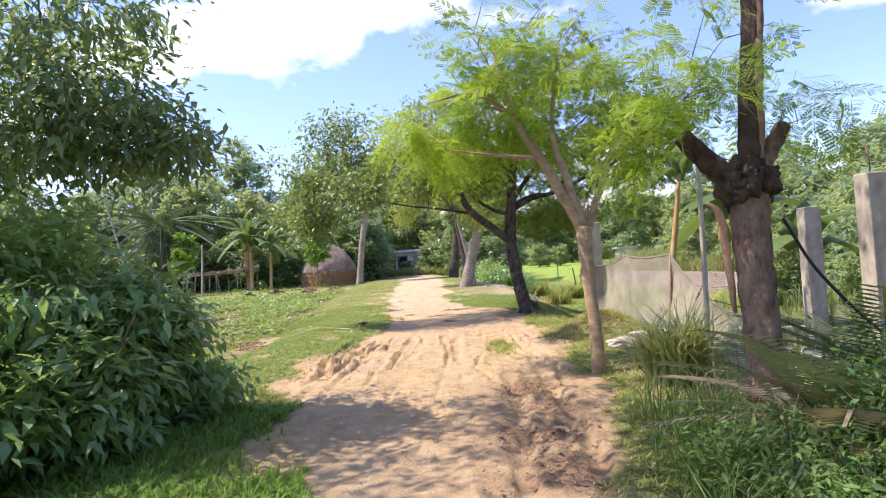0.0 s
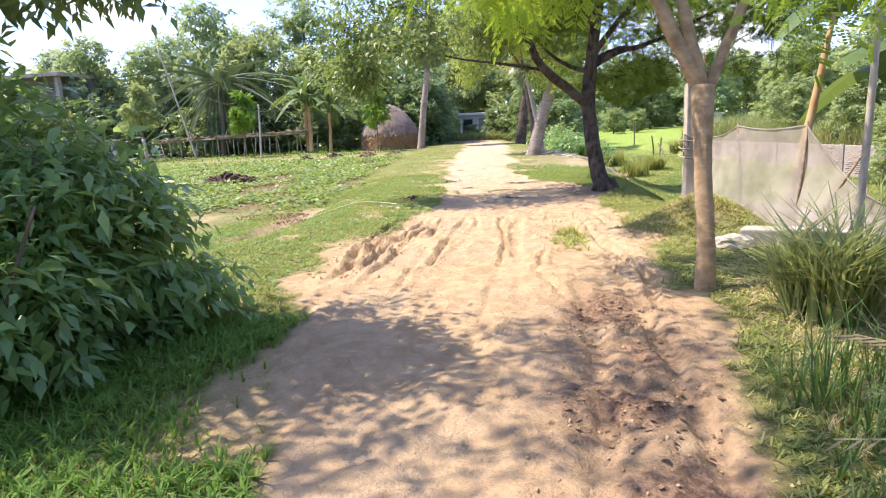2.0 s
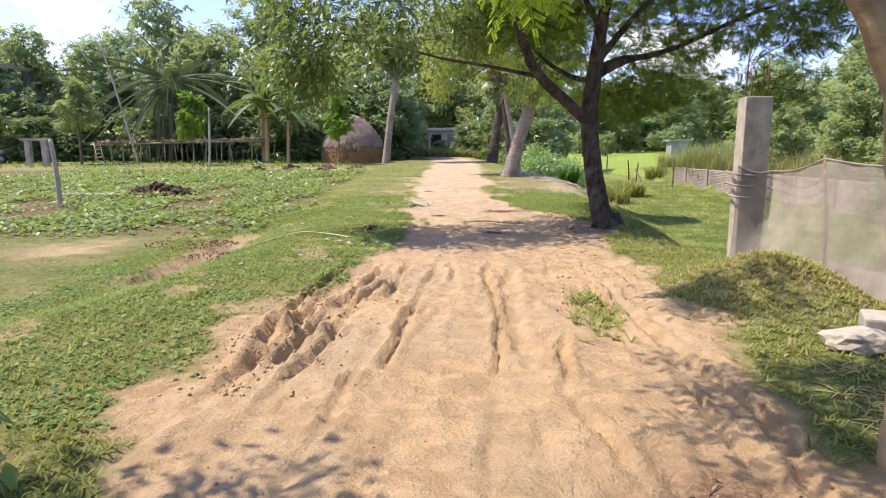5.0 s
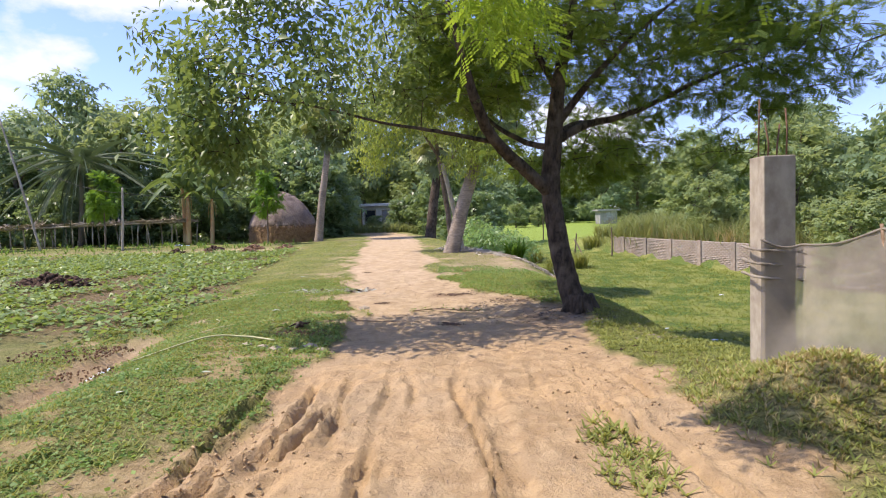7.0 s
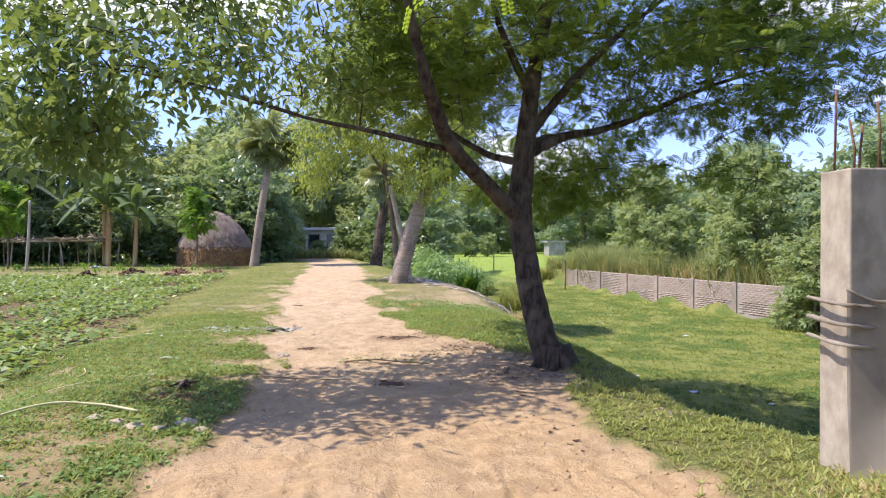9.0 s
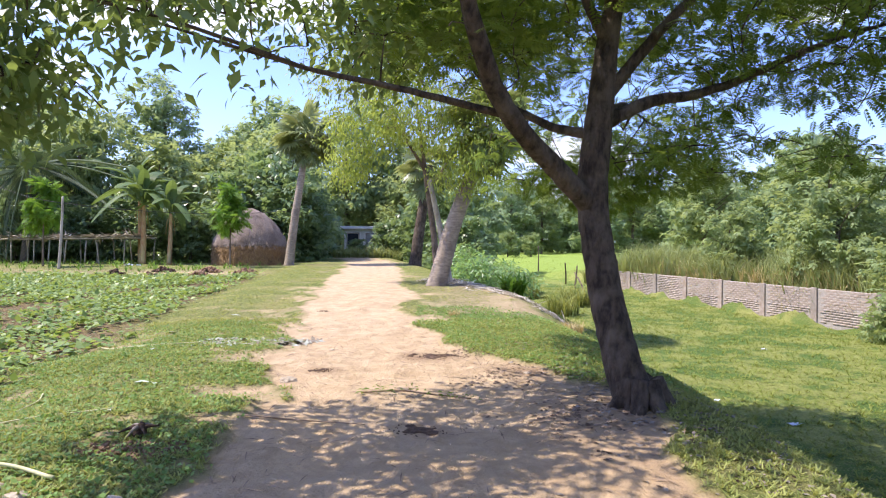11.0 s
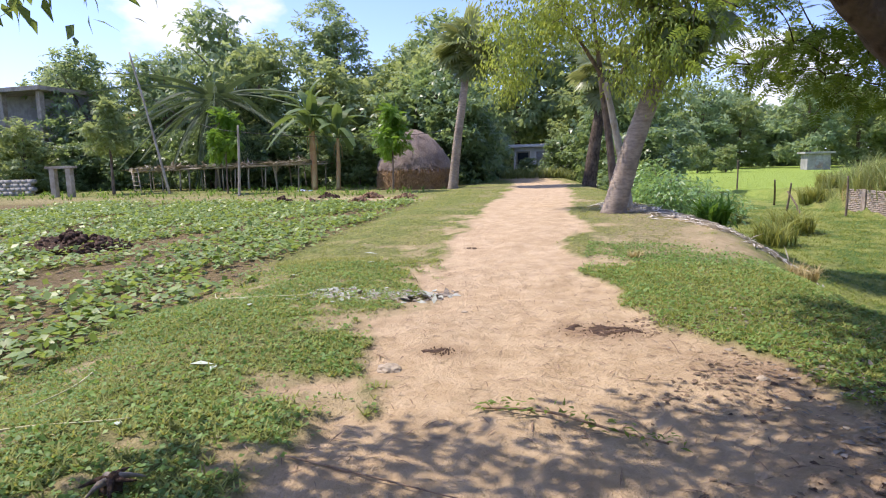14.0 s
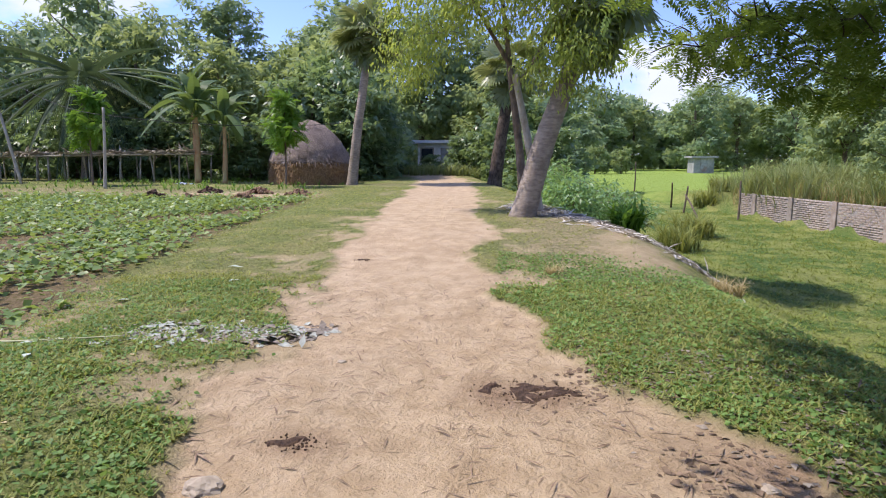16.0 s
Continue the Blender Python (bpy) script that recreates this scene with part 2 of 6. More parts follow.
M_SLAB = surface("dirty_pale_concrete", (0.33, 0.295, 0.235), (0.47, 0.43, 0.36), 7, (0.28, 0.23, 0.16), 1.8, 0.92, 0.5)
M_BRICKS = surface("faded_wall_bricks", (0.29, 0.22, 0.175), (0.43, 0.365, 0.31), 5, (0.24, 0.21, 0.18), 0.7, 0.92, 0.5)
M_MORTAR = surface("grey_mortar", (0.29, 0.25, 0.215), (0.39, 0.35, 0.31), 18, None, 1, 0.95, 0.4)
M_RUST = surface("rusty_steel", (0.13, 0.07, 0.045), (0.25, 0.15, 0.10), 30, None, 1, 0.8, 0.4, (1, 1, 1), 0.4)
M_BAMBOO = surface("grey_bamboo", (0.34, 0.30, 0.23), (0.52, 0.47, 0.38), 10, (0.25, 0.20, 0.14), 3, 0.7, 0.3, (1, 1, 0.3))
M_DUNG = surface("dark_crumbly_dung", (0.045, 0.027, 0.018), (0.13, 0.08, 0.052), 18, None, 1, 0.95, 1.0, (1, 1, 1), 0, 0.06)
M_CLOD = surface("brown_soil_clods", (0.16, 0.095, 0.055), (0.30, 0.19, 0.115), 14, None, 1, 0.95, 1.0, (1, 1, 1), 0, 0.05)
M_STONE = surface("dusty_stone", (0.33, 0.27, 0.20), (0.46, 0.39, 0.30), 11, None, 1, 0.9, 0.6)
M_PLASTIC = surface("crumpled_white_plastic", (0.62, 0.66, 0.72), (0.80, 0.82, 0.86), 14, (0.25, 0.42, 0.55), 6, 0.4, 0.6)
M_DEAD = surface("withered_leaf", (0.12, 0.095, 0.07), (0.36, 0.31, 0.25), 9, None, 1, 0.8, 0.4)
M_LEAF_WHITE = surface("pale_leaf_underside", (0.40, 0.46, 0.36), (0.56, 0.61, 0.50), 6, None, 1, 0.7, 0.3)
M_DEAD_DARK = surface("trodden_brown_leaf", (0.09, 0.06, 0.038), (0.25, 0.175, 0.115), 12, None, 1, 0.85, 0.4)
M_LEAF_GREY = surface("curled_grey_leaf", (0.30, 0.32, 0.27), (0.52, 0.54, 0.47), 12, (0.16, 0.14, 0.10), 7.0, 0.8, 0.4)
M_STICK = surface("dry_twigs", (0.17, 0.11, 0.07), (0.34, 0.245, 0.165), 18, None, 1, 0.9, 0.5)
M_STALK = surface("pale_green_stalk", (0.42, 0.42, 0.21), (0.55, 0.52, 0.31), 9, None, 1, 0.6, 0.2)
M_BANANA_STEM = surface("banana_stem", (0.40, 0.22, 0.10), (0.52, 0.42, 0.20), 4, (0.36, 0.14, 0.06), 1.6, 0.6, 0.4, (1, 1, 0.2))
M_WHITEWASH = surface("weathered_whitewash", (0.70, 0.69, 0.66), (0.82, 0.81, 0.78), 3, (0.42, 0.43, 0.42), 0.7, 0.9, 0.3)
M_HOUSE_GREY = surface("stained_grey_plaster", (0.28, 0.28, 0.27), (0.40, 0.40, 0.38), 3, (0.18, 0.18, 0.17), 0.7, 0.9, 0.3)
M_TIN = surface("dull_tin_sheet", (0.26, 0.27, 0.28), (0.40, 0.41, 0.42), 4, (0.30, 0.17, 0.10), 1.2, 0.6, 0.3, (1, 1, 1), 0.3)
M_TILE = surface("orange_roof_tiles", (0.42, 0.19, 0.09), (0.55, 0.28, 0.15), 6, None, 1, 0.85, 0.5)
M_GLASS_DARK = surface("dark_window", (0.02, 0.025, 0.03), (0.04, 0.045, 0.05), 2, None, 1, 0.15, 0.0)
M_WIRE = surface("black_cable", (0.015, 0.015, 0.015), (0.03, 0.03, 0.03), 20, None, 1, 0.6, 0.1)


def net_material():
    n = Nodes("fine_grey_netting")
    d = n.tree.nodes.new("ShaderNodeBsdfDiffuse")
    n.put(d.inputs[0], n.mix(n.ramp(n.noise(3.0, 5.0), 0.3, 0.7), (0.27, 0.24, 0.20), (0.39, 0.35, 0.295)))
    c = n.tree.nodes.new("ShaderNodeBsdfTransparent")
    m = n.tree.nodes.new("ShaderNodeMixShader")
    n.put(m.inputs[0], n.math("ADD", n.math("MULTIPLY", n.noise(1.4, 3.0), 0.4), 0.46))
    for s, e in ((c.outputs[0], m.inputs[1]), (d.outputs[0], m.inputs[2]), (m.outputs[0], n.out.inputs[0])):
        n.tree.links.new(s, e)
    return n.mat


M_NET = net_material()

# ---- builders ----
rng = np.random.default_rng(7)


def mesh_from(name, verts, faces, material, tints=None, smooth=False):
    """A mesh from an array of places and an array of equal-sided faces."""
    me = bpy.data.meshes.new(name)
    verts, faces = np.asarray(verts, np.float32), np.asarray(faces, np.int32)
    me.vertices.add(len(verts))
    me.vertices.foreach_set("co", verts.ravel())
    k = faces.shape[1]
    me.loops.add(faces.size)
    me.loops.foreach_set("vertex_index", faces.ravel())
    me.polygons.add(len(faces))
    me.polygons.foreach_set("loop_start", np.arange(0, faces.size, k, dtype=np.int32))
    if smooth:
        me.polygons.foreach_set("use_smooth", np.ones(len(faces), bool))
    if tints is not None:
        me.attributes.new("tint", "FLOAT", "POINT").data.foreach_set("value", np.asarray(tints, np.float32))
    me.materials.append(material)
    me.update(calc_edges=True)
    me.validate()
    return me


class Buf:
    """Collects quads of several pieces for one mesh."""

    def __init__(self):
        self.v, self.f, self.n = [], [], 0

    def add(self, v, f):
        v, f = np.asarray(v, float), np.asarray(f, int)
        self.v.append(v)
        self.f.append(f + self.n)
        self.n += len(v)

    def tube(self, pts, radii, sides=8, rough=0.0, lobes=0.0):
        pts = np.asarray(pts, float)
        radii = np.interp(np.linspace(0, 1, len(pts)), np.linspace(0, 1, len(radii)), radii)
        tang = np.gradient(pts, axis=0)
        tang /= np.linalg.norm(tang, axis=1, keepdims=True) + 1e-9
        ref = np.array([1.0, 0, 0]) if abs(tang[0][0]) < 0.8 else np.array([0, 1.0, 0])
        u = np.cross(tang, ref)
        u /= np.linalg.norm(u, axis=1, keepdims=True) + 1e-9
        w = np.cross(tang, u)
        a = np.arange(sides) * 2 * np.pi / sides
        r = radii[:, None] * (1 + rough * rng.normal(0, 1, (len(pts), sides)) + lobes * np.cos(3 * a + 1)[None])
        v = pts[:, None] + r[..., None] * (np.cos(a)[None, :, None] * u[:, None] + np.sin(a)[None, :, None] * w[:, None])
        v = np.concatenate([v.reshape(-1, 3), pts[:1], pts[-1:]])
        i, j = np.meshgrid(np.arange(len(pts) - 1), np.arange(sides), indexing="ij")
        k = (j + 1) % sides
        f = np.stack([i * sides + j, i * sides + k, (i + 1) * sides + k, (i + 1) * sides + j], -1).reshape(-1, 4)
        e, c = len(pts) * sides, (len(pts) - 1) * sides
        caps = [[e + 1, c + q, c + (q + 1) % sides, c + (q + 2) % sides] for q in range(0, sides - 1, 2)]
        caps += [[e, (q + 2) % sides, (q + 1) % sides, q] for q in range(0, sides - 1, 2)]
        self.add(v, np.concatenate([f, np.array(caps)]))

    def box(self, lo, hi, turn=0.0, wobble=0.0):
        lo, hi = np.asarray(lo, float), np.asarray(hi, float)
        c = np.array([[x, y, z] for z in (0, 1) for x, y in ((0, 0), (1, 0), (1, 1), (0, 1))], float)
        v = lo + c * (hi - lo) + rng.normal(0, 1, (8, 3)) * wobble
        m = v.mean(0)
        s, q = math.sin(turn), math.cos(turn)
        v = (v - m) @ np.array([[q, s, 0], [-s, q, 0], [0, 0, 1]]) + m
        self.add(v, [[3, 2, 1, 0], [4, 5, 6, 7], [0, 1, 5, 4], [1, 2, 6, 5], [2, 3, 7, 6], [3, 0, 4, 7]])

    def mesh(self, name, material, smooth=False):
        return mesh_from(name, np.concatenate(self.v), np.concatenate(self.f), material, None, smooth)


def thing(name, at, label, category, group="", kind=""):
    ob = new(name)
    ob.location = at
    ob.empty_display_size = 0.2
    return tagged(ob, label, category, group, kind)


def part(name, me, parent, label=""):
    ob = new(name, me)
    ob.parent = parent
    return tagged(ob, label)


def solo(name, me, at, label, category, group="", kind=""):
    ob = new(name, me)
    ob.location = at
    return tagged(ob, label, category, group, kind)


def smooth_line(pts, n=12):
    """A rounded line through a few places."""
    p = np.asarray(pts, float)
    p = np.vstack([2 * p[0] - p[1], p, 2 * p[-1] - p[-2]])
    out = []
    for i in range(1, len(p) - 2):
        for s in np.linspace(0, 1, n, endpoint=False):
            a, b, c, d = p[i - 1], p[i], p[i + 1], p[i + 2]
            out.append(0.5 * (2 * b + (c - a) * s + (2 * a - 5 * b + 4 * c - d) * s * s + (3 * b - a - 3 * c + d) * s ** 3))
    out.append(p[-2])
    return np.array(out)


def bevelled(lo, hi, material, name, width=0.012, jitter=0.0, segments=2):
    """A block with rounded edges."""
    bm = bmesh.new()
    bmesh.ops.create_cube(bm, size=1.0)
    lo, hi = Vector(lo), Vector(hi)
    for v in bm.verts:
        v.co = Vector([lo[i] + (v.co[i] + 0.5) * (hi[i] - lo[i]) + random.gauss(0, jitter) for i in range(3)])
    bmesh.ops.bevel(bm, geom=bm.edges[:], offset=width, segments=segments, affect="EDGES", profile=0.6)
    me = bpy.data.meshes.new(name)
    bm.to_mesh(me)
    bm.free()
    me.materials.append(material)
    return me


# leaf shapes: x along the leaf, z its upper side
def t_leaf(w=0.2):
    return np.array([[0, 0, 0], [0.38, -w, 0.05], [1, 0, -0.1], [0.45, 0, 0.0], [0.38, w, 0.05]]), np.array([[0, 1, 2, 3], [0, 3, 2, 4]])


def t_lozenge(w=0.22):
    return np.array([[0, 0, 0], [0.45, -w, 0.03], [1, 0, -0.05], [0.45, w, 0.03]]), np.array([[0, 1, 2, 3]])


def t_feather(pairs, length, width, droop=0.25, stem=0.012, hang=0.15, fall=0.0):
    """A feather leaf: leaflets in pairs along a stalk that bends down."""
    v, f = [], []

    def at(s):
        return np.array([s, 0, -droop * s * s])

    def quad(a, b, c, d):
        f.append([len(v) + q for q in range(4)])
        v.extend([a, b, c, d])
    for i in range(4):
        a, b = at(i / 4), at((i + 1) / 4)
        quad(a + (0, stem, 0), a - (0, stem, 0), b - (0, stem * 0.7, 0), b + (0, stem * 0.7, 0))
    for i in range(pairs):
        s = 0.16 + 0.82 * i / max(1, pairs - 1)
        k = length * (0.55 + 0.45 * math.sin(math.pi * min(1.0, 0.18 + 0.8 * s)))
        for side in (-1, 1):
            d = np.array([0.42, side, -hang - fall * s])
            d /= np.linalg.norm(d)
            p, q = at(s), np.array([0.9, -side * 0.42, 0.0])
            quad(p, p + d * k * 0.45 + q * width * k, p + d * k, p + d * k * 0.45 - q * width * k)
    return np.array(v), np.array(f)


def t_double_feather(pairs, sub, length, leaflet):
    """A leaf divided twice, with small round leaflets."""
    v, f = [], []

    def quad(*p):
        f.append([len(v) + q for q in range(4)])
        v.extend(p)
    for i in range(pairs):
        s = 0.22 + 0.78 * i / (pairs - 1)
        k = length * (1.15 - 0.6 * s)
        for side in ((-1, 1) if i < pairs - 1 else (0,)):
            d = np.array([0.55, side * 0.9, -0.38]) if side else np.array([1.0, 0, -0.5])
            d = d / np.linalg.norm(d)
            e = np.array([-d[1], d[0], 0])
            p = np.array([s, 0, -0.4 * s * s])
            for j in range(sub):
                c = p + d * k * (0.3 + 0.7 * j / (sub - 1))
                for w in (-1, 1):
                    g = d * 0.4 + e * w
                    h = np.array([-g[1], g[0], 0]) * 0.42
                    quad(c, c + g * leaflet * 0.5 + h * leaflet, c + g * leaflet, c + g * leaflet * 0.5 - h * leaflet)
    for i in range(3):
        a, b = np.array([i / 3, 0, -0.4 * (i / 3) ** 2]), np.array([(i + 1) / 3, 0, -0.4 * ((i + 1) / 3) ** 2])
        quad(a + (0, 0.01, 0), a - (0, 0.01, 0), b - (0, 0.006, 0), b + (0, 0.006, 0))
    return np.array(v), np.array(f)


def t_fan(segments=26, open_deg=260):
    """A round fan leaf on its stalk."""
    v, f = [], []

    def quad(*p):
        f.append([len(v) + q for q in range(4)])
        v.extend([np.array(q, float) for q in p])
    quad((0, 0.03, 0), (0, -0.03, 0), (0.5, -0.02, 0), (0.5, 0.02, 0))
    for i in range(segments):
        a = radians(-open_deg / 2 + open_deg * i / (segments - 1))
        d, e = np.array([math.cos(a), math.sin(a), 0]), np.array([-math.sin(a), math.cos(a), 0])
        c = np.array([0.5, 0, 0])
        r = 0.62 if i % 2 else 0.56
        lift = np.array([0, 0, 0.02 if i % 2 else -0.02])
        quad(c, c + d * r * 0.55 - e * 0.055 + lift, c + d * r + np.array([0, 0, -0.16]), c + d * r * 0.55 + e * 0.055 - lift)
    return np.array(v), np.array(f)


def t_sprig():
    """Three leaves on one short stalk."""
    v, f = [], []
    for a in (-0.9, 0.0, 0.9):
        d, e = np.array([math.cos(a), math.sin(a), -0.1]), np.array([-math.sin(a), math.cos(a), 0.1])
        f.append([len(v) + q for q in range(4)])
        v.extend([d * 0.1, d * 0.5 - e * 0.2, d * 1.0 - np.array([0, 0, 0.15]), d * 0.5 + e * 0.2])
    return np.array(v), np.array(f)


def t_mat(blades=4):
    """Short blades lying low in the turf."""
    v, f = [], []
    for k in range(blades):
        a = k * 6.283 / blades + rng.uniform(-0.5, 0.5)
        h = rng.uniform(0.5, 1.0)
        d, e = np.array([math.cos(a), math.sin(a), 0]), np.array([-math.sin(a), math.cos(a), 0])
        f.append([len(v) + q for q in range(4)])
        v.extend([e * 0.09 - d * 0.1, -e * 0.09 - d * 0.1, d * h * 0.9 - e * 0.05 + (0, 0, 0.75 * h), d * h * 0.9 + e * 0.05 + (0, 0, 0.75 * h)])
    return np.array(v), np.array(f)


def t_tuft(blades, spread=0.5, width=0.05, bend=0.5):
    """Blades that rise from one root; z up."""
    v, f = [], []
    for _ in range(blades):
        a, lean, h = rng.uniform(0, 2 * np.pi), rng.uniform(0.1, 1) * spread, rng.uniform(0.55, 1.0)
        d, e = np.array([math.cos(a), math.sin(a), 0]), np.array([-math.sin(a), math.cos(a), 0])
        b = len(v)
        m, tip = d * lean * 0.35 * h + (0, 0, 0.6 * h), d * lean * h + d * bend * 0.3 * h + (0, 0, h * (1 - 0.35 * bend * lean))
        v.extend([e * width, -e * width, m - e * width * 0.75, m + e * width * 0.75, tip - e * width * 0.12, tip + e * width * 0.12])
        f.extend([[b, b + 1, b + 2, b + 3], [b + 3, b + 2, b + 4, b + 5]])
    return np.array(v), np.array(f)


def unit(a):
    return a / (np.linalg.norm(a, axis=-1, keepdims=True) + 1e-9)


def scatter(name, shape, at, ways, ups, sizes, material, tints=None):
    """Many leaves of one shape in one mesh."""
    tv, tf = shape
    at, x = np.asarray(at, float), unit(np.asarray(ways, float))
    y = unit(np.cross(np.asarray(ups, float), x))
    z = np.cross(x, y)
    s = np.broadcast_to(np.asarray(sizes, float), (len(at),))[:, None, None]
    v = at[:, None] + s * (tv[None, :, :1] * x[:, None] + tv[None, :, 1:2] * y[:, None] + tv[None, :, 2:] * z[:, None])
    f = tf[None] + (np.arange(len(at)) * len(tv))[:, None, None]
    tints = rng.beta(2, 2, len(at)) if tints is None else tints
    return mesh_from(name, v.reshape(-1, 3), f.reshape(-1, tf.shape[1]), material, np.repeat(tints, len(tv)))


def standing(name, shape, at, sizes, material, tints=None, lean=0.12):
    """Tufts that stand on the ground, each turned its own way."""
    n = len(at)
    a = rng.uniform(0, 2 * np.pi, n)
    x = np.stack([np.cos(a), np.sin(a), rng.normal(0, lean, n)], -1)
    z = np.stack([rng.normal(0, lean, n), rng.normal(0, lean, n), np.ones(n)], -1)
    return scatter(name, shape, at, x, z, sizes, material, tints)


def in_blobs(blobs, hollow=0.45):
    """Places spread through a few ellipsoids, thicker towards their skins."""
    out = []
    for (cx, cy, cz, rx, ry, rz, n) in blobs:
        d = unit(rng.normal(0, 1, (n, 3)))
        r = (hollow ** 3 + (1 - hollow ** 3) * rng.random(n)) ** (1 / 3) * (1 + 0.12 * rng.normal(0, 1, n))
        out.append(np.array([cx, cy, cz]) + d * r[:, None] * (rx, ry, rz))
    return np.concatenate(out)


def tree(name, at, limbs, blobs, shape, size, per, spread, leaf_mat, bark_mat, label, category="tree", twig=0.016, droop=0.35, flat=0.6, hollow=0.35, sides=10, rough=0.03, group="", flare=0.0, crown_label="", other=None):
    """A tree at a place: limbs as lines with radii, and leaf sprays on twigs that fill the blobs. All but `at` is measured from the foot."""
    root = thing(name, at, label, category, group)
    lines = []
    for i, (pts, radii) in enumerate(limbs):
        line = smooth_line(pts, 10 if i == 0 else 7)
        line[1:-1] += rng.normal(0, radii[0] * (0.015 if i == 0 else 0.05), line[1:-1].shape)
        lines.append((line, radii))
    b = Buf()
    line, radii = lines[0]
    b.tube(line, radii, 14 if sides >= 10 else sides, rough, 0.05)
    if flare:
        for k in range(6):
            a = k * 1.05 + rng.uniform(-0.3, 0.3)
            d = np.array([math.cos(a), math.sin(a), 0])
            r = radii[0]
            b.tube(smooth_line([line[0] + (0, 0, r * 1.8) + d * r * 0.5, line[0] + d * r * 1.25 + (0, 0, 0.12), line[0] + d * (r * 1.3 + flare * rng.uniform(0.5, 1.5)) + (0, 0, -0.16)], 5), [r * 0.45, r * 0.35, r * 0.08], 8, 0.04)
    part("trunk", b.mesh("trunk", bark_mat, True), root)
    tips = in_blobs(blobs, hollow)
    pool = np.concatenate([l[max(1, len(l) // 3):] for l, _ in lines]) if len(lines) > 1 else lines[0][0][len(lines[0][0]) // 2:]
    for line, radii in lines[1:]:
        b = Buf()
        b.tube(line, radii, 8 if sides >= 8 else sides, rough)
        part("limb", b.mesh("limb", bark_mat, True), root)
    tips = tips[np.argsort(np.min(np.linalg.norm(tips[:, None] - pool[None, ::3], axis=2), axis=1))]
    ways, b = np.zeros_like(tips), Buf()
    space = np.zeros((len(pool) + 2 * len(tips), 3))
    space[:len(pool)] = pool
    used = len(pool)
    for i, tip in enumerate(tips):
        near = space[:used]
        cost = np.linalg.norm(near - tip, axis=1) + 0.4 * np.maximum(0, near[:, 2] - tip[2])
        src = near[np.argmin(cost)]
        gap = np.linalg.norm(tip - src)
        ways[i] = tip - src
        mid = (src + tip) / 2 + (0, 0, 0.08 * gap) + rng.normal(0, 0.07 * gap, 3)
        space[used], space[used + 1] = mid, tip
        used += 2
        if twig:
            b.tube(smooth_line([src, mid, tip], 2), [twig * (0.45 + 0.5 * gap), twig * 0.3], 4 if sides >= 10 else 3)
    if b.n:
        tagged(part("twigwork", b.mesh("twigwork", bark_mat, True), root), kind="stuff")
    if other:
        edge, o_shape, o_size, o_per, o_mat, o_label = other
        far = tips[:, 0] < edge
        m = int(far.sum()) * o_per
        at_o = np.repeat(tips[far], o_per, 0) + rng.normal(0, spread, (m, 3))
        w = np.repeat(unit(ways[far]), o_per, 0) * 0.4 + rng.normal(0, 0.6, (m, 3)) * (1, 1, 0.5) - (0, 0, 0.5)
        part("crown", scatter("crown", o_shape, at_o, w, rng.normal(0, 0.4, (m, 3)) + (0, 0, 1), o_size * rng.uniform(0.65, 1.2, m), o_mat), root, o_label)
        tips, ways = tips[~far], ways[~far]
    n = len(tips) * per
    at_l = np.repeat(tips, per, 0) + rng.normal(0, spread, (n, 3)) * (1, 1, flat)
    w = np.repeat(unit(ways), per, 0) * 0.5 + rng.normal(0, 0.6, (n, 3)) * (1, 1, 0.5) - (0, 0, droop)
    up = rng.normal(0, 0.4, (n, 3)) + (0, 0, 1)
    part("crown", scatter("crown", shape, at_l, w, up, size * rng.uniform(0.65, 1.2, n), leaf_mat), root, crown_label)
    return root


# ---- the ground ----
def vnoise(x, y, seed=0):
    """Smooth value noise on arrays."""
    xi, yi = np.floor(x).astype(np.int64), np.floor(y).astype(np.int64)
    fx, fy = x - xi, y - yi
    fx, fy = fx * fx * (3 - 2 * fx), fy * fy * (3 - 2 * fy)

    def h(a, b):
        n = (a * 374761393 + b * 668265263 + seed * 974711) & 0x7FFFFFFF
        n = ((n ^ (n >> 13)) * 1274126177) & 0x7FFFFFFF
        return ((n ^ (n >> 16)) & 0xFFFF) / 65535.0
    return (h(xi, yi) * (1 - fx) + h(xi + 1, yi) * fx) * (1 - fy) + (h(xi, yi + 1) * (1 - fx) + h(xi + 1, yi + 1) * fx) * fy


def fbm(x, y, scale, seed=0, octaves=4):
    out, amp, tot = 0.0, 1.0, 0.0
    for o in range(octaves):
        out = out + amp * vnoise(x * scale * 2 ** o, y * scale * 2 ** o, seed + o)
        tot += amp
        amp *= 0.5
    return out / tot - 0.5


def step(a, b, v):
    t = np.clip((v - a) / (b - a), 0, 1)
    return t * t * (3 - 2 * t)


def road_left(y):
    return np.interp(y, [-20, 0, 4, 6, 7.5, 9.7, 11, 13, 16, 17.6, 18.3, 19.3, 20.3, 23.7, 28, 34, 44, 60, 120], [-0.9, -0.9, -1.2, -2.1, -2.6, -2.85, -2.5, -2.3, -2.4, -2.75, -3.3, -2.95, -3.05, -3.75, -4.2, -4.7, -5.8, -9, -24])


def road_right(y):
    return np.interp(y, [-20, 0, 4, 6, 7.5, 10, 12, 13.5, 16, 17.6, 18.4, 19.5, 20.5, 23.7, 25.5, 28, 34, 44, 60, 120], [0.7, 0.7, 0.8, 1.15, 1.3, 1.25, 1.15, 1.2, 1.0, 0.6, 0.0, -0.6, -0.9, -1.5, -1.2, -1.75, -2.2, -3.1, -6, -20])


def wall_x(y):
    return 13.1 - (y - 30.7) * 0.242


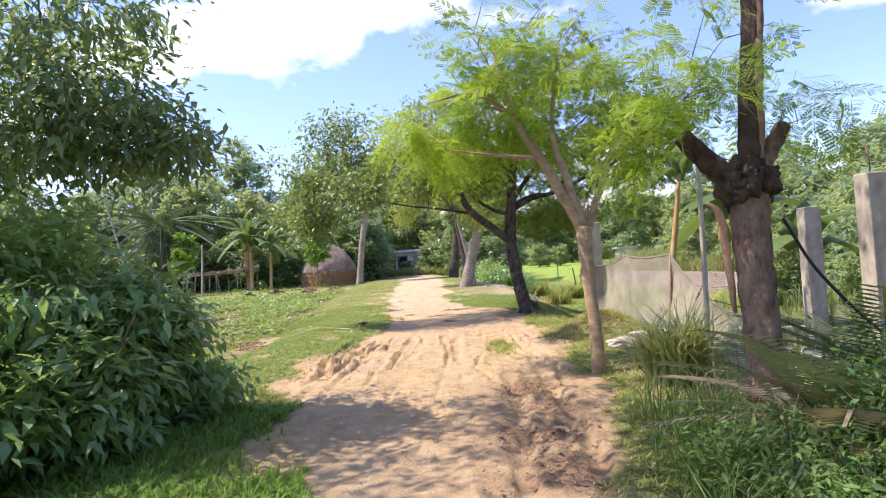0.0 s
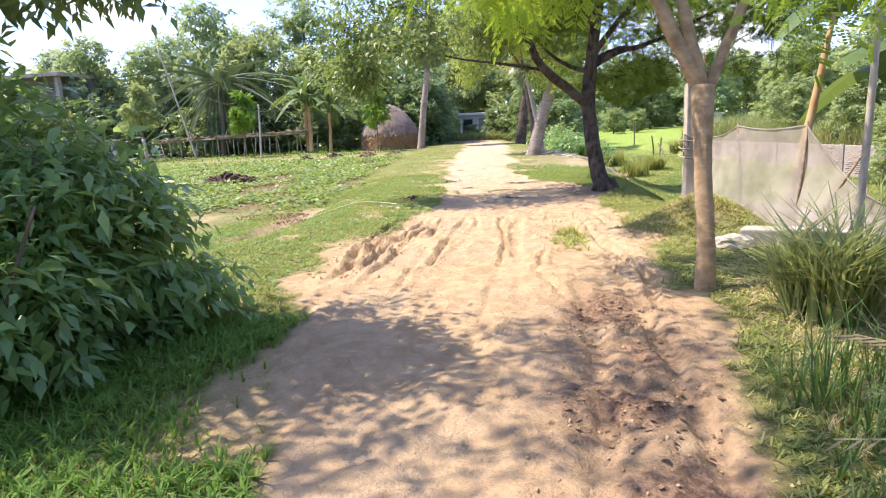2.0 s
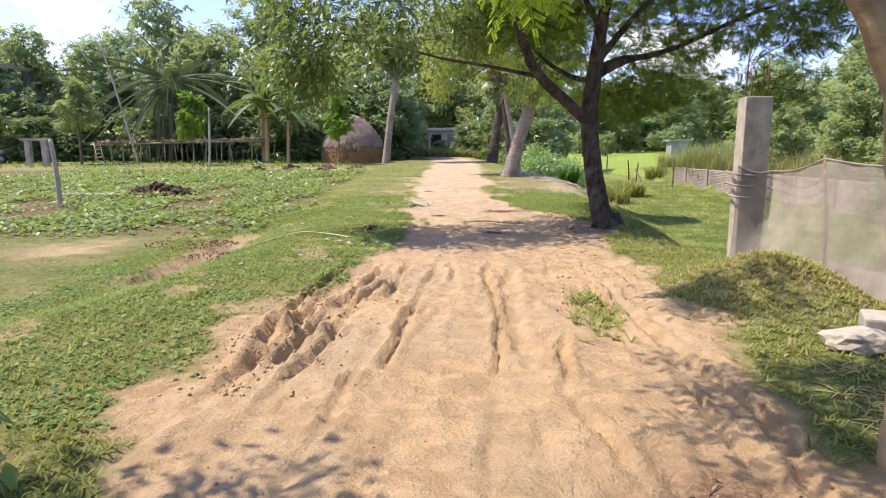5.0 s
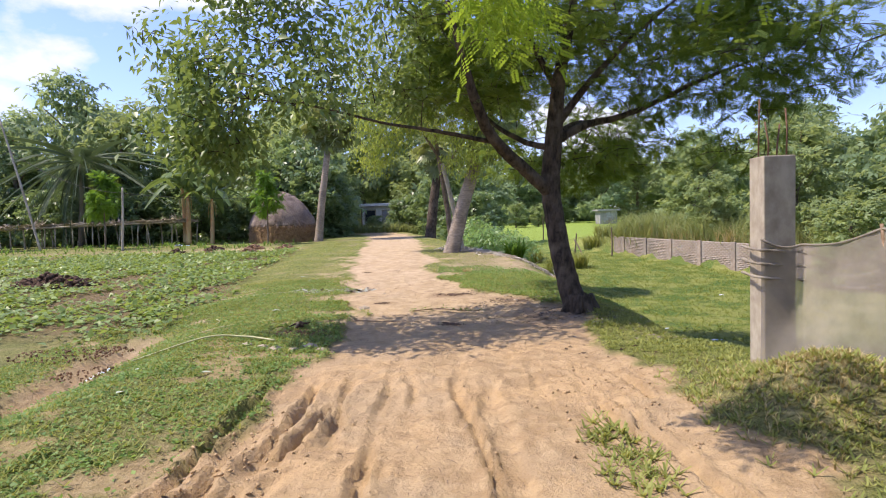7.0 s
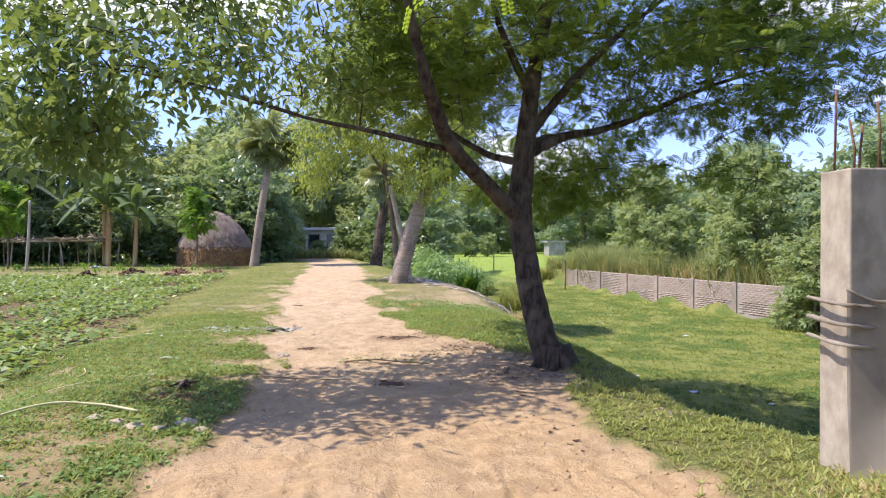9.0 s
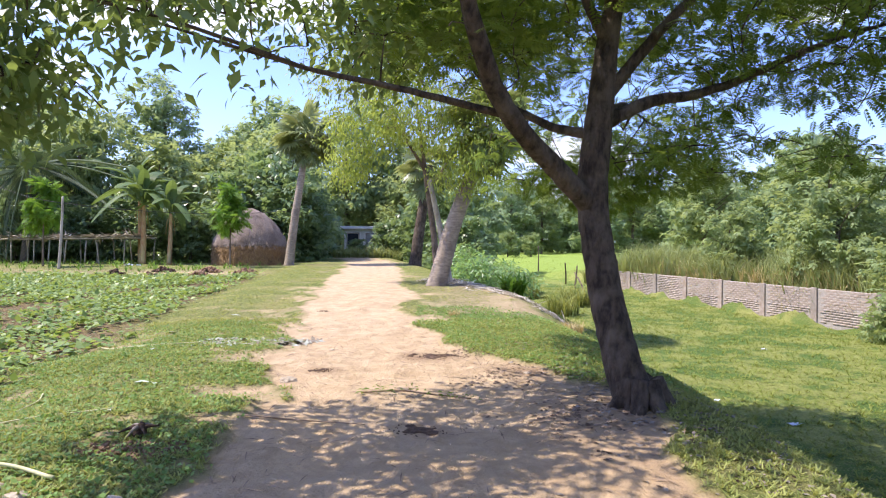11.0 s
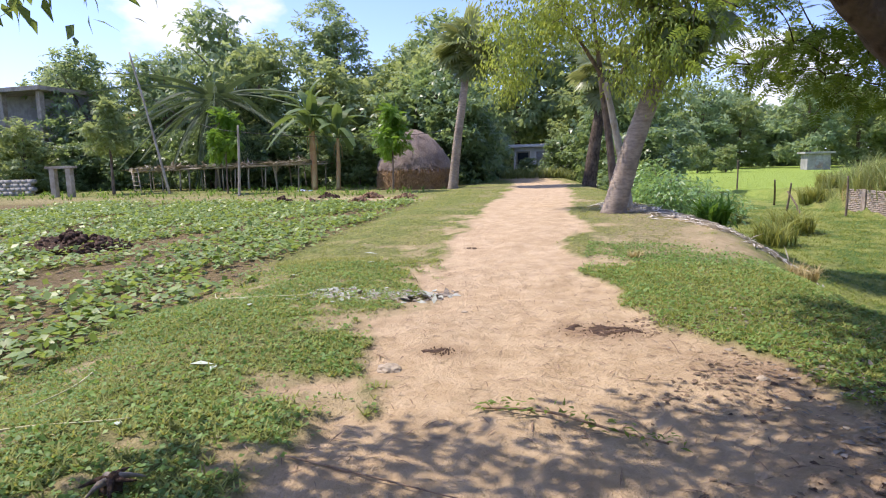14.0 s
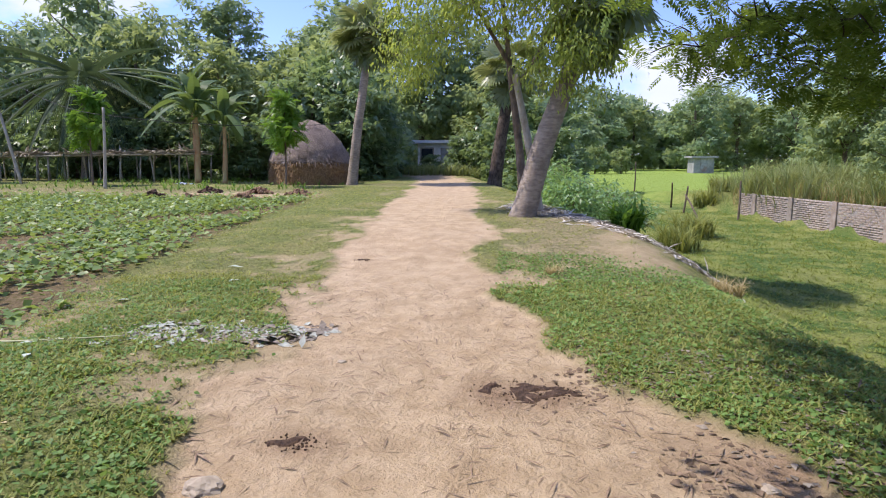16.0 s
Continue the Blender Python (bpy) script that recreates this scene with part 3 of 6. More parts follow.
def dirt_mask(x, y):
    w = 0.9 * fbm(x, y, 0.9, 3) + 0.35 * fbm(x, y, 4.0, 9, 3)
    d = np.minimum(x - road_left(y), road_right(y) - x) + w
    out = step(-0.10, 0.16, d)
    out = np.maximum(out, 0.8 * step(-1.3, -0.1, d) * step(0.0, -1.0, x) * step(0.06, 0.2, fbm(x, y, 1.1, 131) + 0.25 * fbm(x, y, 5.0, 132)))
    bare = step(0.12, 0.24, fbm(x, y, 0.35, 21) + 0.1 * fbm(x, y, 3.0, 5)) * step(-4.8, -5.6, x) * step(-11, -8, x) * step(24, 17, y) * step(8, 12, y)
    bare = np.maximum(bare, step(0.25, 0.6, np.exp(-((x + 11) / 3.2) ** 2 - ((y - 35.2) / 1.8) ** 2) + 0.3 * fbm(x, y, 0.8, 29)))
    trench = np.exp(-((x + 5.72 + 0.1 * (y - 14.6)) / 0.5) ** 2) * step(11.4, 12.4, y) * step(16.8, 15.6, y)
    bank = np.exp(-((x - road_right(y) - 2.5) / 1.0) ** 2) * step(21.8, 23.5, y) * step(31, 29, y)
    strip = np.exp(-((x + 0.75 - (30.9 - y) * 0.52) / 0.5) ** 2) * step(24.6, 26.0, y) * step(31.6, 30.8, y)
    bare = np.maximum(bare, np.maximum(0.9 * bank * step(-0.12, 0.1, fbm(x, y, 0.8, 141)), strip))
    worn = 0.7 * step(0.09, 0.22, fbm(x, y, 1.5, 151) + 0.35 * fbm(x, y, 6.0, 152)) * step(-8.0, -6.5, x) * step(5, 8, y) * step(27, 22, y) * step(1.0, -0.5, x)
    bare = np.maximum(bare, worn)
    return np.clip(out + 0.85 * bare + 1.3 * trench * (0.75 + fbm(x, y, 1.5, 14)), 0, 1)


def height(x, y):
    x, y = np.asarray(x, float), np.asarray(y, float)
    L, R = road_left(y), road_right(y)
    zr = np.interp(y, [-10, 0, 10, 20, 24, 29, 35, 45, 80, 150], [0.0, 0.0, 0.02, 0.05, 0.1, 0.24, 0.33, 0.4, 0.4, 0.3])
    zl = np.interp(y, [-5, 0, 16, 22, 30, 40, 60, 120], [-0.3, -0.3, -0.28, -0.06, 0.1, 0.32, 0.4, 0.3])
    z = zr + (zl - zr) * step(1.6, 3.4, L - x)
    low = np.interp(y, [10, 14, 26, 45, 66, 110, 200], [-1.4, -1.5, -1.5, -1.1, -0.65, -0.35, -0.2])
    slope_at = np.interp(y, [12, 14, 17, 20, 24, 28, 34, 45], [1.9, 0.5, 0.7, 2.0, 2.2, 2.2, 1.2, 0.5])
    width = np.interp(y, [12, 16, 20, 26, 28.5, 31, 34, 45], [1.6, 2.6, 3.6, 3.6, 5.0, 5.0, 3.5, 4.0])
    drop = step(0, 1, (x - R - slope_at) / width) * step(12.3, 13.6, y - 0.12 * np.maximum(0, x - 2.2))
    z = z + (low - z) * drop
    beyond = step(0.0, 0.5, x - wall_x(y)) * step(28, 32, y) * step(62, 48, y) * drop
    z = z + (-0.15 - z) * beyond
    z = z + 0.40 * np.exp(-((x - 2.1) / 0.65) ** 2 - ((y - 11.0) / 0.75) ** 2)
    z = z + 0.10 * np.exp(-((x + 1.0 - R) / 1.2) ** 2 - ((y - 25.5) / 2.2) ** 2)
    trench = np.exp(-((x + 5.72 + 0.1 * (y - 14.6)) / 0.24) ** 4) * step(11.8, 12.4, y) * step(16.2, 15.6, y)
    z = z - 0.2 * trench
    rut_zone = (0.2 * step(3.5, 5.0, y) + 0.8 * step(6.8, 8.4, y + 0.4 * x)) * step(12.8, 11.6, y)
    for k, (rx, dep, wid) in enumerate(((-2.5, 0.07, 0.06), (-2.3, 0.07, 0.05), (-2.08, 0.07, 0.04), (-1.85, 0.07, 0.04), (-1.62, 0.05, 0.04), (-1.35, 0.06, 0.035), (-1.12, 0.04, 0.05), (-0.62, 0.05, 0.035), (-0.28, 0.03, 0.07), (0.02, 0.055, 0.03), (0.42, 0.07, 0.045), (0.62, 0.05, 0.03), (0.85, 0.04, 0.04))):
        c = rx + 0.06 * np.sin(y * 0.9 + k * 1.7) + 0.34 * (vnoise(y * 0.6 + 5 * k, y * 0 + 0.5, 40 + k) - 0.5) - 0.045 * (y - 8)
        m = step(0.38, 0.62, vnoise(y * 1.1 + 7 * k, y * 0 + 0.5, 60 + k)) + 0.12
        side = np.abs(x - c + 0.09 * fbm(x, y, 3.0, 90 + k, 3) + 0.06 * fbm(x, y, 11.0, 190 + k, 2)) / (wid * (0.6 + 0.9 * vnoise(y * 2.3, y * 0 + k, 210 + k)))
        z = z - rut_zone * m * dep * (step(1.3, 0.7, side) - 0.5 * np.exp(-((side - 1.75) / 0.6) ** 2))
    churn = np.exp(-((x + 2.3) / 0.45) ** 2) * step(7.4, 8.6, y) * step(11.6, 10.6, y) + np.exp(-((x - 0.5) / 0.36) ** 2) * step(3.8, 4.6, y) * step(7.6, 6.6, y) + 0.6 * np.exp(-((x - 0.45) / 0.3) ** 2) * step(9.8, 10.6, y) * step(13.0, 12.0, y)
    z = z + churn * (0.10 * fbm(x, y, 4.0, 77, 4) + 0.10 * fbm(x * 1.4, y, 8.0, 78, 3)) + step(0.15, 0.5, dirt_mask(x, y)) * 0.045 * fbm(x, y, 1.8, 31, 5)
    z = z + step(0.3, 0.7, dirt_mask(x, y)) * step(3.0, 4.5, y) * step(14.0, 12.5, y) * (0.05 * fbm(x * 4.5 + 0.2 * y, y * 0.55, 1.0, 171, 4) + 0.022 * fbm(x, y, 7.0, 175, 2)) * (0.5 + 1.1 * vnoise(x * 0.9, y * 0.5, 177))
    tread = step(3.2, 4.0, y) * step(8.0, 7.0, y) * (0.4 + 1.2 * vnoise(x * 4, y * 3.0, 83))
    for k, tx in enumerate((0.24, 0.72)):
        z = z - 0.055 * tread * np.exp(-((x - tx - 0.05 * np.sin(y * 1.3 + k) - 0.04 * fbm(x, y, 5.0, 86 + k)) / 0.075) ** 4)
    z = z + 0.07 * fbm(x, y, 0.7, 11, 5) + 0.03 * fbm(x, y, 5.0, 17, 3) + rut_zone * 0.05 * fbm(x * 1.3, y * 0.8, 2.6, 19, 4)
    return z - 0.03 * step(0.4, 0.9, dirt_mask(x, y)) * step(8, 3, np.abs(y - 18))


def zat(x, y):
    return float(height(np.array([x]), np.array([y]))[0])


def grown(start, stop, first, ratio):
    out, d = [], first
    while start < stop:
        start += d
        d *= ratio
        out.append(start)
    return np.array(out)


gx = np.concatenate([np.arange(-4.6, -2.7, 0.05), np.arange(-2.7, 1.5, 0.032), np.arange(1.5, 3.0, 0.05)])
gx = np.concatenate([-grown(4.6, 700, 0.06, 1.075)[::-1], gx, grown(gx[-1], 700, 0.06, 1.075)])
gy = np.concatenate([np.arange(2.0, 16, 0.055), np.arange(16, 27, 0.10)])
gy = np.concatenate([2.0 - grown(0, 200, 0.08, 1.15)[::-1], gy, grown(gy[-1], 900, 0.12, 1.06)])
GX, GY = np.meshgrid(gx, gy)
GZ = height(GX, GY)
nx = len(gx)
gi, gj = np.meshgrid(np.arange(len(gy) - 1), np.arange(nx - 1), indexing="ij")
gf = np.stack([gi * nx + gj, gi * nx + gj + 1, (gi + 1) * nx + gj + 1, (gi + 1) * nx + gj], -1).reshape(-1, 4)
ground_mesh = mesh_from("ground", np.stack([GX, GY, GZ], -1).reshape(-1, 3), gf, M_GROUND, None, True)


def lush_mask(x, y):
    return np.clip(step(2.4, 4.5, x - road_right(y)) * step(12.5, 14, y) * step(0.3, -0.5, x - wall_x(y)) + step(48, 60, y) * step(2, 6, x), 0, 1)


def tilled_mask(x, y):
    edge = road_left(y) - x + 0.6 * fbm(x, y, 0.5, 55)
    return step(2.7, 3.4, edge - 0.12 * np.maximum(0, 20 - y)) * step(15.5, 17.5, y - 0.12 * (x + 8)) * step(36, 33, y) * step(-34, -26, x)


def dry_mask(x, y):
    bank = np.exp(-((x - road_right(y) - 1.5) / 1.0) ** 2) * step(21, 23, y) * step(33, 29, y)
    mound = np.exp(-((x - 2.0) / 0.8) ** 2 - ((y - 11.3) / 0.9) ** 2)
    right = step(1.2, 1.8, x) * step(8.6, 7.0, y) * step(3, 5, y)
    band = step(33.5, 35, y) * step(39, 37, y) * step(-7, -9, x) * 0.8
    return np.clip(bank + band + 0.95 * mound + 0.7 * right + 0.45 * step(0.05, 0.3, fbm(x, y, 0.6, 91)), 0, 1)


def mud_mask(x, y):
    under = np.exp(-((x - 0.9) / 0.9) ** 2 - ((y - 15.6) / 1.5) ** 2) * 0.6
    churn = np.exp(-((x - 0.5) / 0.5) ** 2) * step(3.2, 4.5, y) * step(8, 6.8, y) * 1.5
    pats = sum(a * np.exp(-((x - px) / rx) ** 2 - ((y - py) / ry) ** 2) for px, py, rx, ry, a in ((-0.8, 18.43, 0.4, 0.26, 1.5), (-2.12, 17.58, 0.2, 0.14, 1.0), (-0.9, 15.3, 0.26, 0.2, 0.9), (0.9, 17.6, 1.1, 0.35, 0.8), (-2.9, 14.75, 0.5, 0.3, 1.0)))
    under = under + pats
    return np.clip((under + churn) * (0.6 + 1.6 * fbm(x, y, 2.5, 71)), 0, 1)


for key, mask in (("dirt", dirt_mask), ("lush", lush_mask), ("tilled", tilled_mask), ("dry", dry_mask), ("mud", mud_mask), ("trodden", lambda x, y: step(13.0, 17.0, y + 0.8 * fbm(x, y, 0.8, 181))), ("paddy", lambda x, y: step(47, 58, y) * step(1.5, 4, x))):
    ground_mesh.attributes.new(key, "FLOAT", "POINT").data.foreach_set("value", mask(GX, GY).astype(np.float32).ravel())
ground = tagged(new("ground", ground_mesh), "pale sandy dirt track between grassy verges and fields", "ground", kind="structure")

# ---- trees along the track ----
MORINGA_LEAF = t_double_feather(5, 5, 0.42, 0.075)
ACACIA_LEAF = t_feather(6, 0.40, 0.21, 0.2)
BROAD_LEAF = t_leaf(0.19)
LOZENGE = t_lozenge(0.26)


def moringa():
    x, y = 1.36, 7.62
    z = zat(x, y) - 0.05
    limbs = [([(0, 0, 0), (0.0, 0.03, 0.5), (-0.03, 0.12, 1.2), (-0.02, 0.25, 1.85)], [0.095, 0.08, 0.075, 0.105]),
             ([(0, 0.25, 1.75), (-0.42, 0.32, 2.65), (-0.8, 0.4, 3.4), (-1.0, 0.5, 4.3)], [0.085, 0.06, 0.04, 0.015]),
             ([(0, 0.25, 1.75), (-0.2, 0.3, 2.55), (-0.32, 0.35, 3.2), (-0.15, 0.4, 4.3)], [0.07, 0.05, 0.03, 0.012]),
             ([(0, 0.25, 1.75), (0.22, 0.3, 2.3), (0.5, 0.32, 2.9), (1.2, 0.4, 3.35), (1.7, 0.5, 3.8)], [0.06, 0.04, 0.025, 0.010]),
             ([(-0.5, 0.34, 2.8), (-1.1, 0.2, 2.86), (-1.7, 0.05, 2.95)], [0.035, 0.02, 0.008]),
             ([(-0.8, 0.4, 3.4), (-1.3, 0.3, 3.7), (-1.9, 0.2, 3.6)], [0.03, 0.02, 0.008]),
             ([(-0.8, 0.4, 3.4), (-1.2, 1.5, 3.75), (-1.8, 3.0, 3.3)], [0.025, 0.015, 0.006])]
    blobs = [(-1.75, 3.0, 3.3, 0.45, 0.5, 0.28, 9), (-0.5, 0.9, 3.1, 0.9, 0.5, 0.5, 10), (-1.25, 1.0, 3.55, 1.1, 0.7, 0.55, 22), (0.0, 0.4, 4.0, 1.2, 1.0, 0.7, 19), (1.3, 0.5, 3.9, 0.9, 0.8, 0.4, 12), (-2.0, 0.6, 3.2, 0.5, 0.6, 0.3, 10), (-1.2, 0.3, 4.4, 0.8, 0.9, 0.5, 14)]
    tree("moringa_tree", (x, y, z), limbs, blobs, MORINGA_LEAF, 0.40, 8, 0.11, M_MORINGA, M_BARK_PALE, "slender pale-barked forked tree with feathery lime-green leaves", twig=0.012, droop=0.3, group="moringa trees beside the track")


def cut_tree():
    x, y = 2.02, 4.62
    z = zat(x, y) - 0.05
    limbs = [([(0, 0, 0), (0.02, 0.03, 0.7), (0.02, 0.08, 1.4), (0.06, 0.16, 1.85), (0.08, 0.18, 2.1)], [0.15, 0.128, 0.13, 0.145, 0.11]),
             ([(0.1, 0.19, 2.0), (0.14, 0.2, 2.7), (0.2, 0.2, 3.4), (0.25, 0.2, 4.9)], [0.09, 0.068, 0.06, 0.045]),
             ([(0.04, 0.16, 1.95), (-0.2, 0.1, 2.12), (-0.44, 0.06, 2.36)], [0.10, 0.082, 0.066]),
             ([(0.12, 0.2, 2.0), (0.26, 0.25, 2.2), (0.42, 0.3, 2.42)], [0.085, 0.07, 0.06])]
    blobs = [(-0.5, 0.3, 2.6, 0.42, 0.4, 0.3, 13), (0.6, 0.35, 2.6, 0.35, 0.35, 0.2, 10), (0.05, 0.25, 3.4, 0.55, 0.4, 0.3, 7), (-0.2, 0.3, 2.75, 0.35, 0.3, 0.3, 9), (-0.75, 0.4, 2.25, 0.2, 0.3, 0.35, 6)]
    t = tree("pruned_tree", (x, y, z), limbs[:1] + limbs[3:], blobs, MORINGA_LEAF, 0.3, 6, 0.13, M_MORINGA, M_BARK_FLAKY, "hard-pruned tree trunk with charred split limb and fresh lime sprouts", twig=0.008, droop=0.35, flare=0.06, rough=0.035, group="moringa trees beside the track")
    for pts, radii in limbs[1:3]:
        b = Buf()
        b.tube(smooth_line(pts, 8), radii, 12, 0.06, 0.25)
        part("limb", b.mesh("limb", M_CHAR, True), t, "dark charred split limb")
    b = Buf()
    b.tube(smooth_line([(0.16, 0.12, 2.15), (0.19, 0.125, 2.8), (0.25, 0.13, 3.5), (0.29, 0.14, 4.7)], 8), [0.02, 0.028, 0.024, 0.015], 6, 0.2)
    part("split_wood", b.mesh("split_wood", M_BARK_FLAKY, True), t, "pale split edge of the charred limb")
    b = Buf()
    for _ in range(60):
        d = unit(rng.normal(0, 1, 3) * (1, 1, 0.8))
        c = np.array([0.03, 0.14, 1.97]) + d * (0.2, 0.15, 0.17)
        b.tube([c - d * 0.08, c, c + d * 0.05 + rng.normal(0, 0.02, 3)], [0.065, 0.06, 0.016], 7, 0.25)
    part("burl", b.mesh("burl", M_CHAR, True), t, "knotted dark burl where limbs were cut")
    b = Buf()
    b.tube(smooth_line([(-0.14, 0.1, 1.0), (-0.17, 0.1, 1.5), (-0.22, 0.06, 1.76), (-0.3, 0.05, 1.84)], 6), [0.02, 0.035, 0.03, 0.012], 7, 0.2)
    part("torn_bark", b.mesh("torn_bark", M_CUT, True), t, "raw pale strip of torn bark")


def acacia():
    x, y = 1.12, 16.0
    z = zat(x, y) - 0.08
    def q(px, py, pz):
        return (px - x, py - y, pz - z)
    limbs = [([(0.06, -0.05, -0.05), (-0.1, 0.12, 0.5), (-0.22, 0.35, 1.3), q(0.84, 16.5, 2.05), q(0.93, 16.55, 3.0), q(1.05, 16.6, 3.9), q(1.3, 16.7, 5.0), q(1.5, 16.8, 6.4)], [0.205, 0.172, 0.158, 0.15, 0.115, 0.08, 0.02]),
             ([q(0.84, 16.48, 1.9), q(0.3, 16.1, 2.35), q(-0.18, 15.6, 2.75), q(-0.5, 15.1, 3.4), q(-0.8, 14.5, 4.4)], [0.115, 0.1, 0.08, 0.03]),
             ([q(-0.1, 15.7, 2.68), q(-1.0, 15.5, 2.85), q(-1.9, 15.3, 3.0), q(-3.2, 15.1, 3.35)], [0.038, 0.024, 0.008]),
             ([q(-1.9, 15.3, 3.0), q(-2.6, 14.6, 3.1), q(-3.4, 13.8, 3.1)], [0.02, 0.014, 0.006]),
             ([q(0.9, 16.55, 2.75), q(1.5, 16.7, 3.05), q(2.3, 17.0, 3.25), q(3.8, 17.3, 3.9), q(5.0, 17.6, 4.3)], [0.08, 0.06, 0.04, 0.012]),
             ([q(0.93, 16.55, 3.0), q(1.5, 16.5, 3.7), q(2.2, 16.4, 4.4), q(3.2, 16.4, 5.2)], [0.075, 0.055, 0.035, 0.012]),
             ([q(0.85, 16.5, 2.65), q(0.4, 16.9, 2.85), q(-0.2, 17.4, 3.4), q(-0.6, 17.9, 4.4)], [0.06, 0.04, 0.012]),
             ([q(1.0, 16.6, 3.6), q(0.5, 16.2, 4.4), q(0.2, 15.8, 5.4)], [0.06, 0.04, 0.012]),
             ([q(0.95, 16.6, 2.9), q(1.5, 17.6, 3.2), q(2.0, 19.0, 3.4), q(2.3, 20.3, 3.4)], [0.06, 0.04, 0.012])]
    blobs = [q(4.0, 17.0, 3.9) + (2.3, 2.4, 0.7, 290), q(4.7, 17.3, 5.0) + (1.7, 2.0, 0.6, 190), q(2.6, 16.8, 5.2) + (2.1, 2.4, 1.2, 290), q(1.8, 16.5, 6.7) + (2.6, 2.5, 1.0, 150),
             q(0.0, 15.9, 4.9) + (2.0, 1.9, 1.2, 240), q(-0.5, 16.9, 3.9) + (1.7, 1.0, 0.5, 90), q(-2.2, 15.7, 4.1) + (1.9, 1.3, 0.9, 100), q(-3.4, 14.7, 4.9) + (1.1, 0.9, 0.35, 40), q(-3.9, 14.3, 2.75) + (0.6, 0.6, 0.45, 40), q(3.6, 18.5, 2.75) + (2.2, 1.8, 0.5, 80), q(1.2, 19.0, 4.7) + (2.2, 1.6, 0.9, 210), q(-0.6, 18.8, 4.8) + (1.3, 1.6, 0.6, 150),
             q(-3.8, 15.5, 4.3) + (1.4, 1.1, 0.4, 36), q(2.1, 20.4, 3.3) + (2.2, 1.3, 0.7, 140), q(-0.8, 16.2, 3.5) + (1.3, 1.2, 0.45, 50), q(-3.1, 14.1, 3.2) + (1.1, 0.7, 0.4, 34), q(-4.1, 14.7, 3.6) + (0.7, 0.8, 0.3, 36), q(-4.3, 15.1, 2.85) + (0.8, 0.8, 0.3, 26), q(1.95, 20.7, 2.6) + (1.5, 1.0, 0.45, 120)]
    tree("acacia_tree", (x, y, z), limbs, blobs, ACACIA_LEAF, 0.20, 9, 0.18, M_ACACIA, M_BARK_DARK, "spreading dark-trunked acacia shading the track with feathery foliage", twig=0.014, droop=0.12, flat=0.33, flare=0.4, rough=0.018,
         other=(-2.3, t_leaf(0.23), 0.14, 25, M_HANG, "hanging broad grey-green leaves"))


def left_tree():
    x, y = -6.85, 4.8
    z = zat(x, y)
    limbs = [([(0, 0, 0), (0.1, 0, 1.2), (0.5, 0.2, 2.6), (1.2, 0.6, 4.2), (2.0, 1.0, 6.0)], [0.2, 0.16, 0.13, 0.03]),
             ([(0.5, 0.2, 2.6), (1.5, 0.8, 3.2), (2.6, 1.2, 3.5), (3.5, 1.4, 3.3)], [0.09, 0.06, 0.012]),
             ([(1.0, 0.5, 3.8), (2.2, 0.8, 4.6), (3.6, 1.2, 5.4), (5.2, 1.6, 6.6)], [0.045, 0.025, 0.008])]
    # The blobs above z 6 are unseen canopy, added to shade the near track.
    blobs = [(1.8, 0.9, 3.6, 1.7, 1.5, 0.75, 150), (3.0, 1.2, 3.45, 0.85, 0.9, 0.45, 90), (3.75, 1.2, 3.2, 0.5, 0.5, 0.28, 32), (3.0, 1.1, 4.25, 1.0, 0.9, 0.4, 50), (2.6, 1.2, 4.9, 1.6, 1.6, 0.9, 30), (0.6, 0.6, 4.8, 1.6, 1.6, 1.2, 30), (4.6, 1.4, 6.6, 2.2, 1.8, 0.7, 36), (0.8, 0.8, 2.9, 1.4, 1.2, 0.5, 40), (6.6, 1.2, 7.0, 1.8, 1.6, 0.6, 28), (5.2, -0.7, 6.6, 1.7, 1.2, 0.5, 60), (3.0, 0.4, 6.8, 1.6, 1.6, 0.5, 55)]
    tree("overhanging_tree", (x, y, z), limbs, blobs, BROAD_LEAF, 0.15, 24, 0.16, M_MANGO, M_BARK_GREY, "dark broad-leaved tree overhanging the track", twig=0.012, droop=0.6)


def bush():
    x, y = -4.1, 4.7
    z = zat(x, y)
    stems = [([(0, 0, 0), (0.2, 0.1, 0.8), (0.3, 0.2, 1.7)], [0.03, 0.02, 0.008])] + [([(dx * 0.3, dy * 0.3, 0), (dx * 0.7, dy * 0.7, 0.7), (dx, dy, 1.4)], [0.025, 0.018, 0.008]) for dx, dy in ((1.2, 0.2), (-1.0, 0.6), (0.4, 1.4), (0.8, -0.9), (-0.6, -1.0), (-1.8, 0.2))]
    blobs = [(-0.3, 0.3, 1.05, 1.3, 1.6, 0.95, 230), (-1.4, 0.6, 1.4, 1.5, 1.7, 1.05, 190), (0.5, 0.5, 0.6, 0.6, 1.0, 0.55, 80), (-0.4, -1.2, 0.8, 1.1, 0.8, 0.75, 80), (-3.0, 0.8, 1.3, 1.2, 1.6, 1.0, 80), (0.2, 1.8, 0.55, 0.8, 0.6, 0.5, 60), (-0.9, 0.8, 2.1, 1.3, 1.5, 0.65, 140), (1.0, 1.7, 0.45, 0.32, 0.5, 0.35, 24), (0.5, 1.4, 1.25, 0.6, 0.7, 0.5, 90)]
    tree("leafy_bush", (x, y, z), stems, blobs, BROAD_LEAF, 0.17, 30, 0.13, M_BUSH, M_BARK_GREY, "dense dark green leafy bush on the grass verge", "bush", twig=0.008, droop=0.5, hollow=0.6, sides=6)


